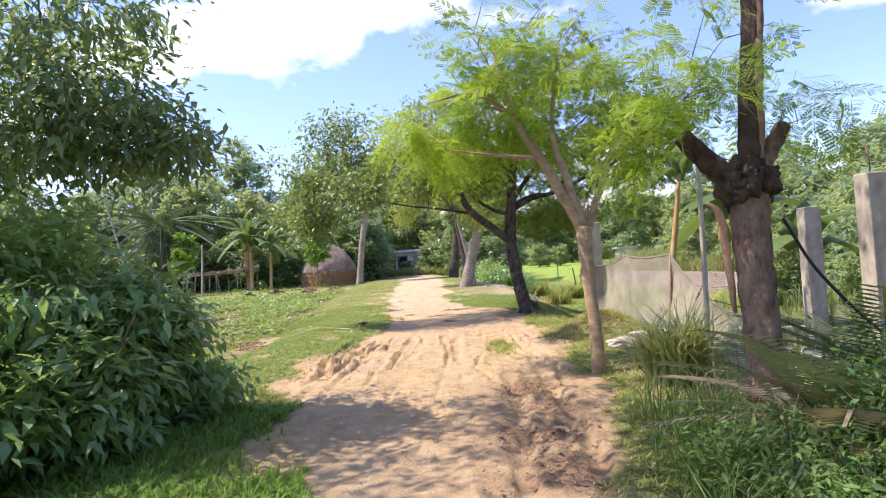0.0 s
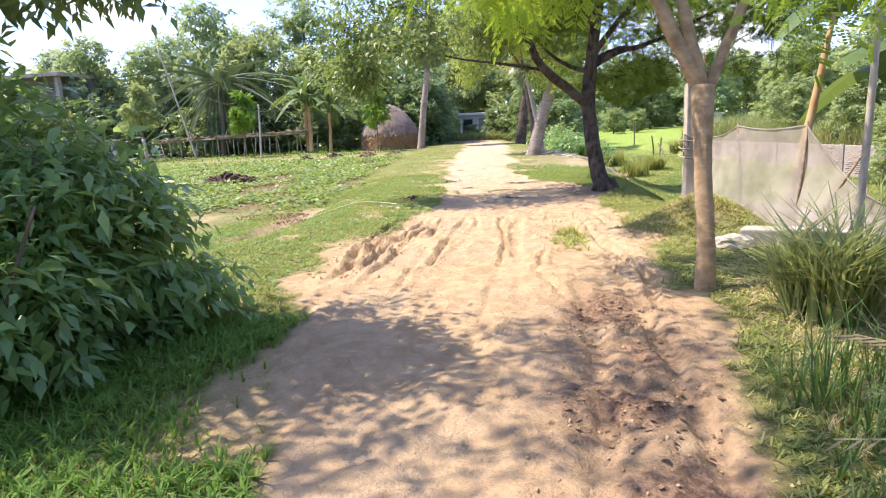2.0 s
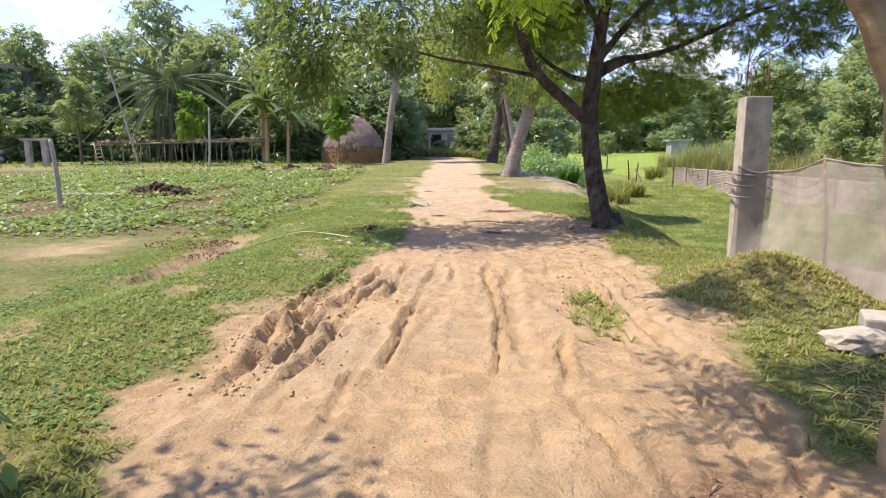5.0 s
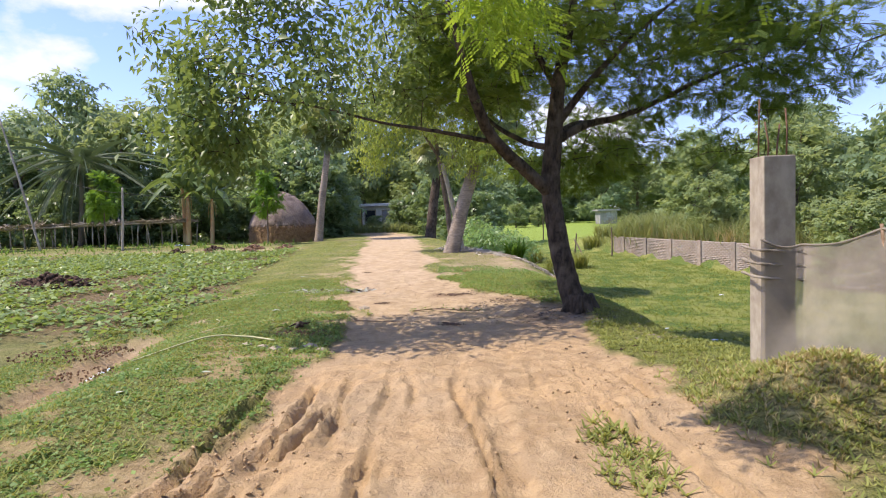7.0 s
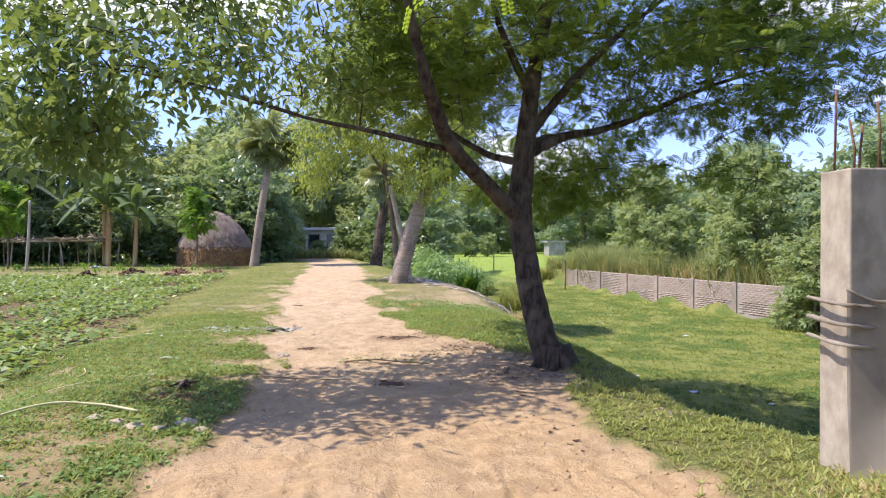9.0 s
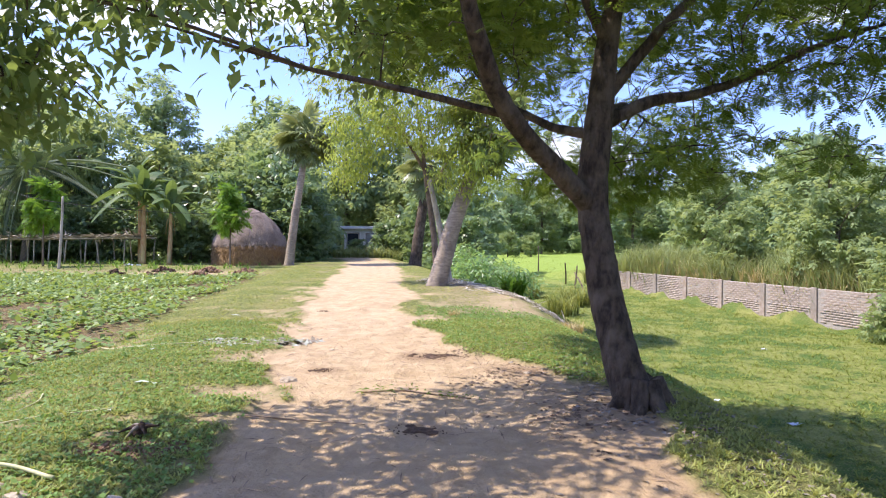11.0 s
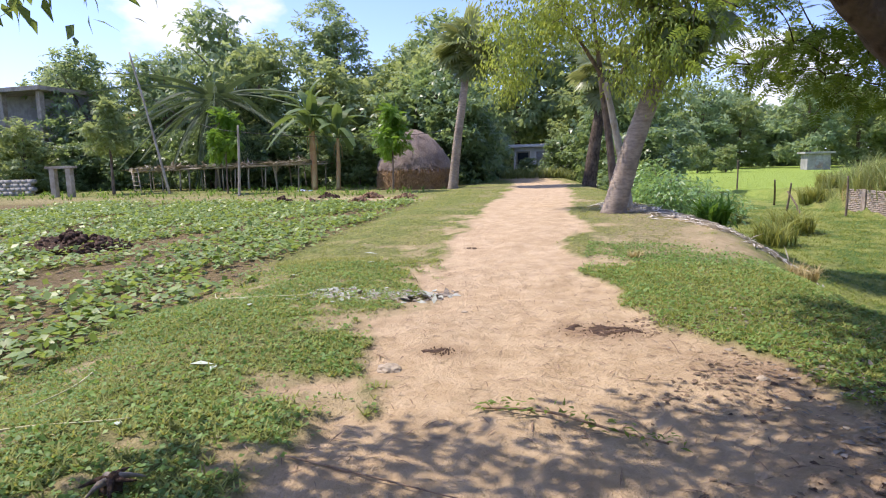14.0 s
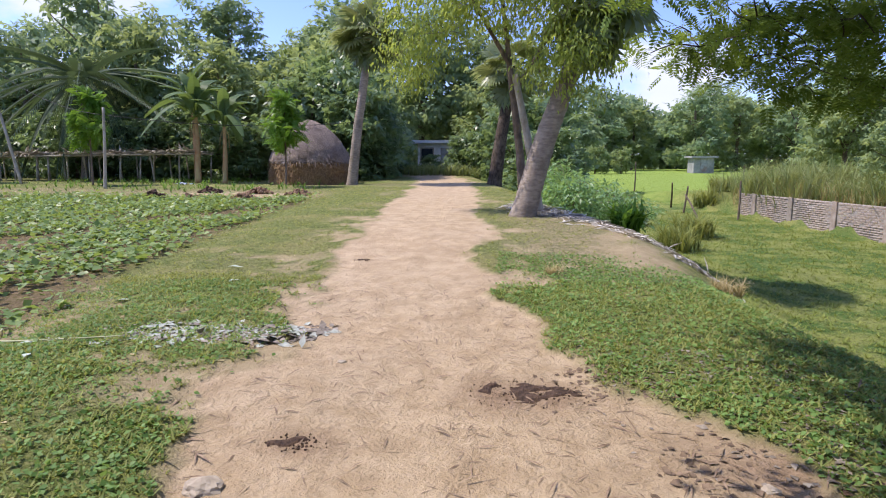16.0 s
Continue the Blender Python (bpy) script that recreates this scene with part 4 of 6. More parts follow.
def fan_palm(name, at, lean, high, r0, r1, fan, count, label, bark, group="palmyra palms beside the track"):
    root = thing(name, at, label, "palm tree", group)
    top = np.array([lean[0], lean[1], high])
    line = smooth_line([(0, 0, -0.15), np.array([lean[0] * 0.3, lean[1] * 0.3, high * 0.33]), np.array([lean[0] * 0.68, lean[1] * 0.68, high * 0.68]), top], 14)
    b = Buf()
    radii = np.interp(np.linspace(0, 1, len(line)), [0, 0.06, 0.2, 1], [r0 * 1.3, r0 * 1.08, r0, r1]) * (1 + 0.03 * (np.arange(len(line)) % 2))
    b.tube(line, radii, 14, 0.02)
    part("trunk", b.mesh("trunk", bark, True), root)
    n = count
    el = np.linspace(1.0, -1.45, n) + rng.normal(0, 0.16, n)
    az = np.arange(n) * 2.4
    w = np.stack([np.cos(el) * np.cos(az), np.cos(el) * np.sin(az), np.sin(el)], -1)
    up = np.stack([-np.sin(el) * np.cos(az), -np.sin(el) * np.sin(az), np.cos(el)], -1) + rng.normal(0, 0.35, (n, 3))
    part("crown", scatter("crown", t_fan(), np.repeat(top[None], n, 0) + w * 0.1, w, up, fan * rng.uniform(0.85, 1.1, n), M_PALM, np.clip(0.8 - np.linspace(0, 0.7, n) + rng.normal(0, 0.1, n), 0, 1)), root)
    return root


def coconut(at):
    root = thing("coconut_palm", at, "tall coconut palm with long drooping fronds", "palm tree")
    b = Buf()
    b.tube(smooth_line([(0, 0, -0.1), (0.2, 0, 2.5), (0.25, 0.1, 5.4)], 12), [0.24, 0.17, 0.14], 12, 0.02)
    part("trunk", b.mesh("trunk", M_BARK_PALM, True), root)
    n = 46
    el, az = np.linspace(1.3, -0.5, n) + rng.normal(0, 0.12, n), np.arange(n) * 2.4 + rng.normal(0, 0.25, n)
    w = np.stack([np.cos(el) * np.cos(az), np.cos(el) * np.sin(az), np.sin(el)], -1)
    part("crown", scatter("crown", t_feather(36, 0.27, 0.042, 1.55, 0.008, 0.7, 0.5), np.repeat([[0.25, 0.1, 5.4]], n, 0), w, np.tile([0, 0, 1.0], (n, 1)) + 0.01, 3.6 * rng.uniform(0.8, 1.1, n), M_COCO), root)


def paddle(length, width, droop, tears=5):
    """One banana leaf: a split blade folded along its rib."""
    v, f = [], []
    for side in (-1, 1):
        for i in range(tears):
            a, c = i / tears, (i + 0.985) / tears
            def at(s, k):
                wv = width * math.sin(math.pi * min(1, 0.08 + 0.9 * s)) ** 0.6
                return (length * (0.18 + 0.82 * s) * (1 - 0.18 * droop * s), side * wv * k, length * (0.5 * s - droop * s * s) - abs(k) * width * 0.35)
            b = len(v)
            v += [at(a, 0), at(c, 0), at(c, 1), at(a, 1)]
            f.append([b, b + 1, b + 2, b + 3])
    b = len(v)
    v += [(0, 0.02, -0.05), (0, -0.02, -0.05), (length * 0.2, -0.015, 0), (length * 0.2, 0.015, 0)]
    f.append([b, b + 1, b + 2, b + 3])
    return np.array(v), np.array(f)


def banana(at, high, lean, leaf, count, label, stem=0.09, width=0.24, dead=3):
    root = thing("banana_plant", at, label, "banana plant", "banana plants")
    top = np.array([lean[0], lean[1], high])
    b = Buf()
    b.tube(smooth_line([(0, 0, -0.05), top * 0.5 + (0.02, 0, 0), top], 8), [stem, stem * 0.85, stem * 0.5], 10, 0.03)
    part("stem", b.mesh("stem", M_BANANA_STEM, True), root)
    for k in range(count):
        a = k * 2.4 + 0.4
        el = 1.4 - 1.0 * k / count
        w = np.array([[math.cos(a) * math.cos(el), math.sin(a) * math.cos(el), math.sin(el)]])
        part("leaf", scatter("leaf", paddle(1.0, width, 0.55 + 0.9 * k / count, 9), top[None] - (0, 0, 0.1), w, np.array([[-math.cos(a) * math.sin(el), -math.sin(a) * math.sin(el), math.cos(el)]]), leaf * rng.uniform(0.85, 1.1), M_BANANA, np.array([rng.uniform(0.2, 1)])), root)
    for k in range(dead):
        a = k * 2.1
        d = np.array([math.cos(a), math.sin(a), 0])
        b = Buf()
        b.tube(smooth_line([top * 0.92, top * 0.8 + d * 0.2, top * 0.55 + d * 0.26], 5), [0.015, 0.03, 0.012], 6, 0.25)
        part("withered_leaf", b.mesh("withered_leaf", M_DRY, True), root, "withered brown hanging leaf")


moringa()
cut_tree()
acacia()
left_tree()
bush()
fan_palm("leaning_palm", (-0.82, 28.9, zat(-0.82, 28.9)), (1.55, 0.2), 4.9, 0.27, 0.17, 1.5, 24, "leaning palmyra palm with a thick grey trunk", M_BARK_PALM)
fan_palm("palmyra_palm", (-2.0, 42.6, zat(-2, 42.6)), (0.75, 0.2), 5.3, 0.30, 0.2, 1.7, 20, "palmyra palm with a dark rough trunk", M_BARK_DARK)
fan_palm("palmyra_palm", (-8.6, 42.2, zat(-8.6, 42.2)), (0.95, 0.1), 6.8, 0.22, 0.15, 1.75, 29, "slim palmyra palm with drooping fans beside the haystack", M_BARK_PALM)


# ---- haystack ----
def haystack():
    x, y = -11.03, 43.6
    z = zat(x, y)
    root = thing("haystack", (x, y, z), "domed grey haystack with an orange-brown straw foot", "haystack")

    def lathe(prof, n=72, amp=0.03):
        prof = np.asarray(prof)
        t = np.linspace(0, 1, 26)
        s = np.linspace(0, 1, len(prof))
        r, h = np.interp(t, s, prof[:, 0]), np.interp(t, s, prof[:, 1])
        a = np.arange(n) * 2 * np.pi / n
        rr = r[:, None] * (1 + amp * rng.normal(0, 1, (len(t), n)) + 0.03 * np.sin(2 * a + 1)[None])
        v = np.stack([rr * np.cos(a), rr * np.sin(a), np.repeat(h[:, None], n, 1) + 0.02 * rng.normal(0, 1, (len(t), n))], -1).reshape(-1, 3)
        i, j = np.meshgrid(np.arange(len(t) - 1), np.arange(n), indexing="ij")
        k = (j + 1) % n
        return v, np.stack([i * n + j, i * n + k, (i + 1) * n + k, (i + 1) * n + j], -1).reshape(-1, 4)
    b = Buf()
    b.add(*lathe([(1.92, -0.1), (1.95, 0.3), (1.90, 0.75), (1.80, 1.15), (1.6, 1.3)], amp=0.025))
    foot = part("straw_foot", b.mesh("straw_foot", M_STRAW, True), root, "orange-brown loose straw foot")
    b = Buf()
    b.add(*lathe([(1.86, 0.98), (1.92, 1.04), (1.86, 1.25), (1.70, 1.62), (1.46, 2.0), (1.15, 2.38), (0.80, 2.70), (0.42, 2.93), (0.14, 3.03), (0.02, 3.05)], amp=0.014))
    part("thatch_dome", b.mesh("thatch_dome", M_THATCH, True), root, "smooth grey weathered straw dome")
    n = 2600
    a = rng.uniform(0, 2 * np.pi, n)
    h = rng.uniform(0.05, 1.12, n)
    at = np.stack([1.92 * np.cos(a), 1.92 * np.sin(a), h], -1)
    w = np.stack([0.35 * np.cos(a), 0.35 * np.sin(a), -np.ones(n)], -1) + rng.normal(0, 0.25, (n, 3))
    k = 1500
    c, s = rng.uniform(0, 2 * np.pi, k), rng.random(k) ** 1.4
    hc = 1.02 + 1.95 * s
    rc = np.interp(hc, [1.0, 1.25, 1.62, 2.0, 2.38, 2.70, 2.93, 3.05], [1.93, 1.88, 1.72, 1.48, 1.17, 0.82, 0.44, 0.05])
    cap = np.stack([rc * np.cos(c), rc * np.sin(c), hc + 0.02], -1)
    part("straw", scatter("straw", t_lozenge(0.04), cap, np.stack([np.cos(c), np.sin(c), -1.4 * np.ones(k)], -1) + rng.normal(0, 0.2, (k, 3)), np.stack([np.cos(c), np.sin(c), 0.7 + 0 * c], -1), rng.uniform(0.15, 0.4, k), M_THATCH), foot)
    part("straw", scatter("straw", t_lozenge(0.05), at, w, np.stack([np.cos(a), np.sin(a), 0 * a], -1), rng.uniform(0.15, 0.4, n), M_STRAW), foot)


haystack()


# ---- poles, trellis, wire on the field's far side ----
def pole(name, foot, top, r, label, mat=M_BAMBOO, category="pole", group=""):
    foot, top = np.array(foot, float), np.array(top, float)
    b = Buf()
    line = smooth_line([(0, 0, -0.1), (top - foot) * 0.5 + (0.02, 0.01, 0), top - foot], 8)
    b.tube(line, [r, r * 0.85, r * 0.7], 8, 0.04)
    return solo(name, b.mesh(name, mat, True), foot, label, category, group)


pole("bamboo_pole", (-23.9, 40.4, zat(-23.9, 40.4)), (-25.9, 40.6, 7.9), 0.07, "tall thin grey bamboo pole leaning over the field", group="poles by the field")
pole("wooden_post", (-18.05, 38.1, zat(-18.05, 38.1)), (-17.85, 38.1, 3.6), 0.07, "weathered upright wooden wire post", M_BAMBOO, "post", "poles by the field")
pole("field_post", (-12.97, 20.0, zat(-12.97, 20)), (-13.05, 20.0, 1.72), 0.075, "weathered grey post in the vegetable field", M_BAMBOO, "post", "poles by the field")
pole("field_pole", (-15.5, 22.3, zat(-15.5, 22.3) + 0.12), (-12.4, 22.0, zat(-12.4, 22) + 0.10), 0.05, "grey bamboo pole lying on the ground", M_BAMBOO, "pole", "poles by the field")
pole("wooden_post", (-0.35, 29.8, zat(-0.35, 29.8)), (-1.05, 29.9, 3.6), 0.11, "slim leaning bare trunk behind the palm", M_BAMBOO, "post")


def wire(a, b, sag, r=0.012):
    a, b = np.array(a, float), np.array(b, float)
    t = np.linspace(0, 1, 16)[:, None]
    buf = Buf()
    buf.tube((b - a) * t - np.array([0, 0, 1]) * 4 * sag * t * (1 - t), [r, r], 4)
    solo("cable", buf.mesh("cable", M_WIRE), a, "thin black cable strung between poles", "cable", "cables")


wire((-25.4, 40.5, 6.0), (-17.87, 38.1, 3.3), 0.5)
wire((-17.87, 38.1, 3.3), (-8.2, 42.2, 3.2), 0.3)
wire((-34.0, 44.0, 4.6), (-25.4, 40.5, 6.0), 0.4)


def trellis():
    x0, x1, y0 = -29.0, -17.1, 43.6
    root = thing("bamboo_trellis", (x0, y0, zat(-23, y0)), "long low bamboo trellis roofed with dry straw", "trellis")
    for i in range(13):
        for dy in (0.0, 1.3):
            px = (x1 - x0) * i / 12 + rng.uniform(-0.25, 0.25)
            b = Buf()
            lean = rng.normal(0, 0.1)
            b.tube([(px, dy, -0.15), (px + lean / 2, dy, 0.65), (px + lean, dy, 1.3)], [0.045, 0.04, 0.035], 6, 0.05)
            part("post", b.mesh("post", M_BAMBOO, True), root)
    for k in range(5):
        b = Buf()
        yy = -0.15 + 0.4 * k
        b.tube(smooth_line([(-0.3, yy, 1.22 + rng.normal(0, 0.02)), ((x1 - x0) / 2, yy, 1.34), (x1 - x0 + 0.3, yy, 1.42)], 8), [0.045, 0.04], 6, 0.05)
        part("rail", b.mesh("rail", M_BAMBOO, True), root)
    n = 4200
    px = rng.uniform(0, x1 - x0, n)
    keep = vnoise(px * 0.7, px * 0, 5) > 0.22
    px = px[keep]
    n = len(px)
    at = np.stack([px, rng.uniform(-0.3, 1.5, n), 1.38 + 0.012 * px + rng.normal(0, 0.03, n)], -1)
    w = rng.normal(0, 1, (n, 3)) * (1, 0.8, 0.12)
    part("straw_cover", scatter("straw_cover", t_lozenge(0.07), at, w, np.tile([0, 0, 1.0], (n, 1)) + rng.normal(0, 0.2, (n, 3)), rng.uniform(0.3, 0.7, n), M_BAMBOO), root, "thin dry straw cover")


trellis()


def ladder():
    b = Buf()
    root = thing("wooden_ladder", (-28.9, 42.6, zat(-28.9, 42.6)), "short wooden ladder leaning on the trellis", "ladder")
    for dx in (0, 0.45):
        b = Buf()
        b.tube([(dx + 0.7, 0, -0.05), (dx + 0.35, 0.3, 0.7), (dx, 0.6, 1.45)], [0.035, 0.03], 6)
        part("rail", b.mesh("rail", M_BAMBOO), root)
    for i in range(5):
        s = (i + 0.6) / 5.6
        b = Buf()
        b.tube([(0.7 - 0.7 * s, 0.6 * s, 1.45 * s), (0.92 - 0.7 * s, 0.6 * s, 1.45 * s), (1.15 - 0.7 * s, 0.6 * s, 1.45 * s)], [0.02, 0.02], 6)
        part("rung", b.mesh("rung", M_BAMBOO), root)


ladder()


def gate_frame(x, y, label):
    root = thing("gate_frame", (x, y, zat(x, y)), label, "gate frame", "concrete frames")
    part("post", bevelled((-0.72, -0.12, -0.2), (-0.38, 0.12, 1.55), M_CONCRETE, "post"), root)
    part("post", bevelled((0.38, -0.12, -0.2), (0.72, 0.12, 1.55), M_CONCRETE, "post"), root)
    part("lintel", bevelled((-0.95, -0.16, 1.553), (0.95, 0.16, 1.68), M_CONCRETE, "lintel"), root)


gate_frame(-29.4, 38.8, "small grey concrete frame of two posts and a lintel")
gate_frame(-35.2, 38.2, "small grey concrete frame at the field's edge")

# ---- banana plants, coconut palm, young trees ----
banana((-16.7, 43.2, zat(-16.7, 43.2)), 3.4, (0.05, 0.0), 2.5, 13, "tall banana plant beside the trellis", 0.16, 0.13)
banana((-15.2, 43.0, zat(-15.2, 43)), 2.9, (0.1, 0.0), 2.2, 12, "slim banana plant beside the trellis", 0.13, 0.13)
banana((-17.5, 44.6, zat(-17.5, 44.6)), 3.7, (-0.1, 0.1), 2.7, 12, "tall banana plant behind the trellis", 0.16, 0.13)
banana((3.08, 10.75, zat(3.08, 10.75)), 2.65, (0.45, 0.0), 0.9, 5, "slim banana plant with an orange-tan stem behind the netting", 0.06, 0.22, 0)
banana((4.42, 10.6, zat(4.42, 10.6)), 1.9, (0.05, 0.1), 1.3, 7, "young banana plant behind the netting", 0.07, 0.24, 0)
banana((5.0, 9.8, zat(5, 9.8)), 1.3, (0.05, 0.1), 1.0, 6, "young banana plant in the netted plot", 0.06, 0.24, 0)
coconut((-25.3, 46.5, zat(-25.3, 46.5)))


def young_tree(at, high, w, label, mat=M_LIME, n=14, trunk=0.05):
    limbs = [([(0, 0, -0.05), (0.03, 0, high * 0.4), (0.05, 0, high * 0.9)], [trunk, trunk * 0.7, 0.012])]
    blobs = [(0.05 + w * dx, w * dy, high * h, w * k, w * k, high * 0.07, n) for dx, dy, h, k in ((-0.35, 0.2, 0.52, 0.6), (0.4, -0.2, 0.6, 0.55), (-0.2, -0.3, 0.7, 0.5), (0.15, 0.2, 0.82, 0.45), (0.0, 0.0, 0.94, 0.25))]
    tree("young_tree", at, limbs, blobs, t_feather(6, 0.3, 0.3, 0.3), 0.42, 9, 0.16, mat, M_BARK_GREY, label, twig=0.012, droop=0.3, group="young trees by the field")


young_tree((-10.95, 40.1, zat(-10.95, 40.1)), 3.9, 0.85, "young tree with bright green leaves before the haystack")
young_tree((-20.0, 40.0, zat(-20, 40)), 4.2, 0.95, "young bright green tree beside the trellis")
young_tree((-28.2, 41.0, zat(-28.2, 41)), 5.2, 1.6, "round-crowned small tree beside the trellis", M_WOODS_PALE, 26, 0.09)


# ---- woods ----
def wood_tree(name, high, width, leaf, mat, label, at, n=70, per=26, size=0.36, low=0.14):
    limbs = [([(0, 0, -0.2), (0.1, 0, high * 0.3), (0.15, 0.1, high * 0.6), (0.1, 0.1, high * 0.9)], [0.035 * high * 0.7, 0.02 * high, 0.03])]
    blobs = []
    for k in range(4):
        a = rng.uniform(0, 6.28)
        limbs.append(([(0.1, 0, high * (0.28 + 0.08 * k)), (math.cos(a) * width * 0.3, math.sin(a) * width * 0.3, high * (0.42 + 0.08 * k)), (math.cos(a) * width * 0.75, math.sin(a) * width * 0.75, high * (0.5 + 0.1 * k))], [0.09, 0.05, 0.02]))
    for k in range(8):
        a, h = k * 2.4, low + (0.92 - low) * (k + 0.5) / 8
        rr = width * (0.55 if h < 0.75 else 0.3)
        blobs.append((math.cos(a) * rr, math.sin(a) * rr, high * h, width * rng.uniform(0.42, 0.6), width * rng.uniform(0.42, 0.6), high * rng.uniform(0.09, 0.15), n // 8 + 1))
    return tree(name, at, limbs, blobs, leaf, size, per, 0.42, mat, M_BARK_GREY, label, twig=0, droop=0.3, group="woodland trees", hollow=0.5, sides=8)


SPRIG = t_sprig()
W = [wood_tree("woodland_tree", 9.5, 3.4, SPRIG, M_WOODS, "dense dark green woodland tree behind the field", (-33.5, 52.0, 0.3), 150, 14, 0.5),
     wood_tree("woodland_tree", 8.5, 3.2, SPRIG, M_WOODS_PALE, "paler green woodland tree behind the field", (-20.5, 54.0, 0.3), 150, 14, 0.5),
     wood_tree("woodland_tree", 6.0, 2.8, SPRIG, M_MANGO, "dark glossy-leaved tree behind the haystack", (-13.0, 49.5, 0.3), 150, 14, 0.45, 0.04),
     wood_tree("tall_tree", 15.5, 4.0, SPRIG, M_WOODS, "tall open-crowned tree rising above the woods", (-25.0, 64.0, 0.3), 190, 13, 0.55, 0.4)]


def more(src, x, y, turn, scale, tall=1.0):
    """Another tree of a kind, turned and sized."""
    return copy_thing(src, Matrix.Translation((x, y, zat(x, y) - 0.1)) @ Matrix.Rotation(turn, 4, "Z") @ Matrix.Diagonal((scale, scale, scale * tall, 1)))


for k, (i, x, y, s, tl) in enumerate(((0, -28.5, 53, 1.05, 1.3), (0, -39, 50, 0.95, 1.15), (1, -24.5, 51, 0.95, 1.25), (1, -16.5, 57, 1.05, 1.0), (0, -44, 54, 1.1, 1.0), (2, -37, 47.5, 0.9, 1.0),
                                    (2, -29, 48.6, 0.7, 1.0), (2, -24, 49.0, 0.75, 1.0), (2, -19.5, 48.6, 0.85, 1.0), (2, -10.3, 49.5, 1.05, 1.1), (2, -15.5, 46.5, 0.55, 1.0), (2, -9.7, 47.8, 0.8, 1.1),
                                    (1, -12.5, 55, 1.05, 1.15), (0, -12.6, 57, 1.0, 1.1), (2, -11.2, 52, 1.1, 1.2), (0, -1.2, 64, 0.95, 1.0), (2, 0.4, 47.0, 0.75, 1.0), (2, -0.6, 52, 1.0, 1.1), (0, 1.5, 56.5, 0.9, 1.0),
                                    (1, -3.0, 66, 1.0, 1.0), (0, -15, 64, 1.3, 1.1), (0, -9.8, 71, 1.45, 1.1), (1, -4.6, 72, 1.5, 1.1), (2, -12.2, 60, 0.8, 1.0), (2, -2.6, 57.5, 0.7, 1.0), (0, -18, 64, 1.2, 1.0), (1, -50, 58, 1.2, 1.0), (0, -56, 50, 1.2, 1.1), (1, -60, 44, 1.1, 1.0), (0, -62, 36, 1.1, 1.0),
                                    (2, -44, 44, 1.0, 1.0), (2, -49, 40, 1.0, 1.0), (2, -32.5, 46.8, 0.62, 1.0), (2, -11.8, 46.9, 0.5, 1.0), (2, -22, 47.2, 0.6, 1.0), (2, -26.5, 47.4, 0.62, 1.0), (2, -35.5, 45.5, 0.6, 1.0), (2, -39.5, 45, 0.65, 1.0), (2, -17.5, 47.0, 0.6, 1.0), (2, -13.6, 47.6, 0.6, 1.0), (0, -30.5, 58, 1.2, 1.0), (0, -36, 56, 1.2, 1.0), (1, -42.5, 42.0, 0.75, 1.0), (2, -45.5, 41.0, 0.9, 1.0), (1, -37.2, 43.2, 0.55, 1.0))):
    more(W[i], x, y, k * 1.3, s, tl)
for k in range(9):
    x = -4 + 7.5 * k + rng.uniform(-1, 1)
    more(W[k % 2], x, 116 + rng.uniform(-5, 5) - max(0, x - 40) * 0.6, k * 2.1, rng.uniform(1.15, 1.5), 1.0)


def far_woods(x, y, deep, base, top, n, label, size, mat):
    """A closed belt of distant foliage along a line of places."""
    s = rng.random(n)
    px = np.interp(s, np.linspace(0, 1, len(x)), x)
    py = np.interp(s, np.linspace(0, 1, len(y)), y) + rng.uniform(0, deep, n)
    crest = top * (0.72 + 0.9 * np.clip(vnoise(px * 0.16, py * 0.1, 3), 0, 1) * 0.5 + 0.25 * fbm(px, py, 0.5, 6))
    pz = base + crest * rng.random(n) ** 0.8
    w = rng.normal(0, 1, (n, 3)) - (0, 0, 0.3)
    stuff("far_woods", scatter("far_woods", t_sprig(), np.stack([px, py, pz], -1), w, rng.normal(0, 0.5, (n, 3)) + (0, 0, 1), size * rng.uniform(0.7, 1.2, n), mat), label, "woods")


for k, (i, x, y, s) in enumerate(((1, 17, 27, 0.75), (0, 20, 33, 0.8), (1, 18.5, 40, 0.8), (0, 22, 46, 0.9), (1, 17.5, 52, 0.8), (2, 15.8, 24.5, 0.8), (0, 24, 24, 0.9), (1, 16, 17.5, 0.75), (2, 13.5, 14.2, 0.85), (1, 13.4, 28.0, 0.42), (2, 14.6, 27.0, 0.5), (1, 14.2, 33.0, 0.5), (1, 12.9, 38.5, 0.42), (0, 21, 14, 0.85),
                                  (1, 26, 38, 1.0), (0, 28, 56, 1.1), (2, 11.6, 9.5, 0.8), (1, 16, 5.5, 0.9), (0, 22, 60, 1.0), (1, 30, 66, 1.2), (2, 36, 72, 1.2), (0, 13.0, 19.5, 0.55))):
    more(W[i], x, y, k * 1.7, s, 1.0)
for k, (x, y) in enumerate(((-8, -9), (6, -8), (-14, -4), (13, -3), (0, -15), (-22, 2), (-30, 12))):
    more(W[k % 3], x, y, k * 1.1, 0.9)


# ---- grasses, crops ----
def ground_points(n, x0, x1, y0, y1, keep):
    x, y = rng.uniform(x0, x1, n), rng.uniform(y0, y1, n)
    m = rng.random(n) < keep(x, y)
    x, y = x[m], y[m]
    return np.stack([x, y, height(x, y) - 0.01], -1)


def stuff(name, me, label, category):
    return solo(name, me, (0, 0, 0), label, category, kind="stuff")


def turf(x, y):
    return (1 - dirt_mask(x, y)) ** 2 * (1 - tilled_mask(x, y)) * (0.35 + 1.3 * np.clip(fbm(x, y, 1.3, 15) + 0.35, 0, 1))


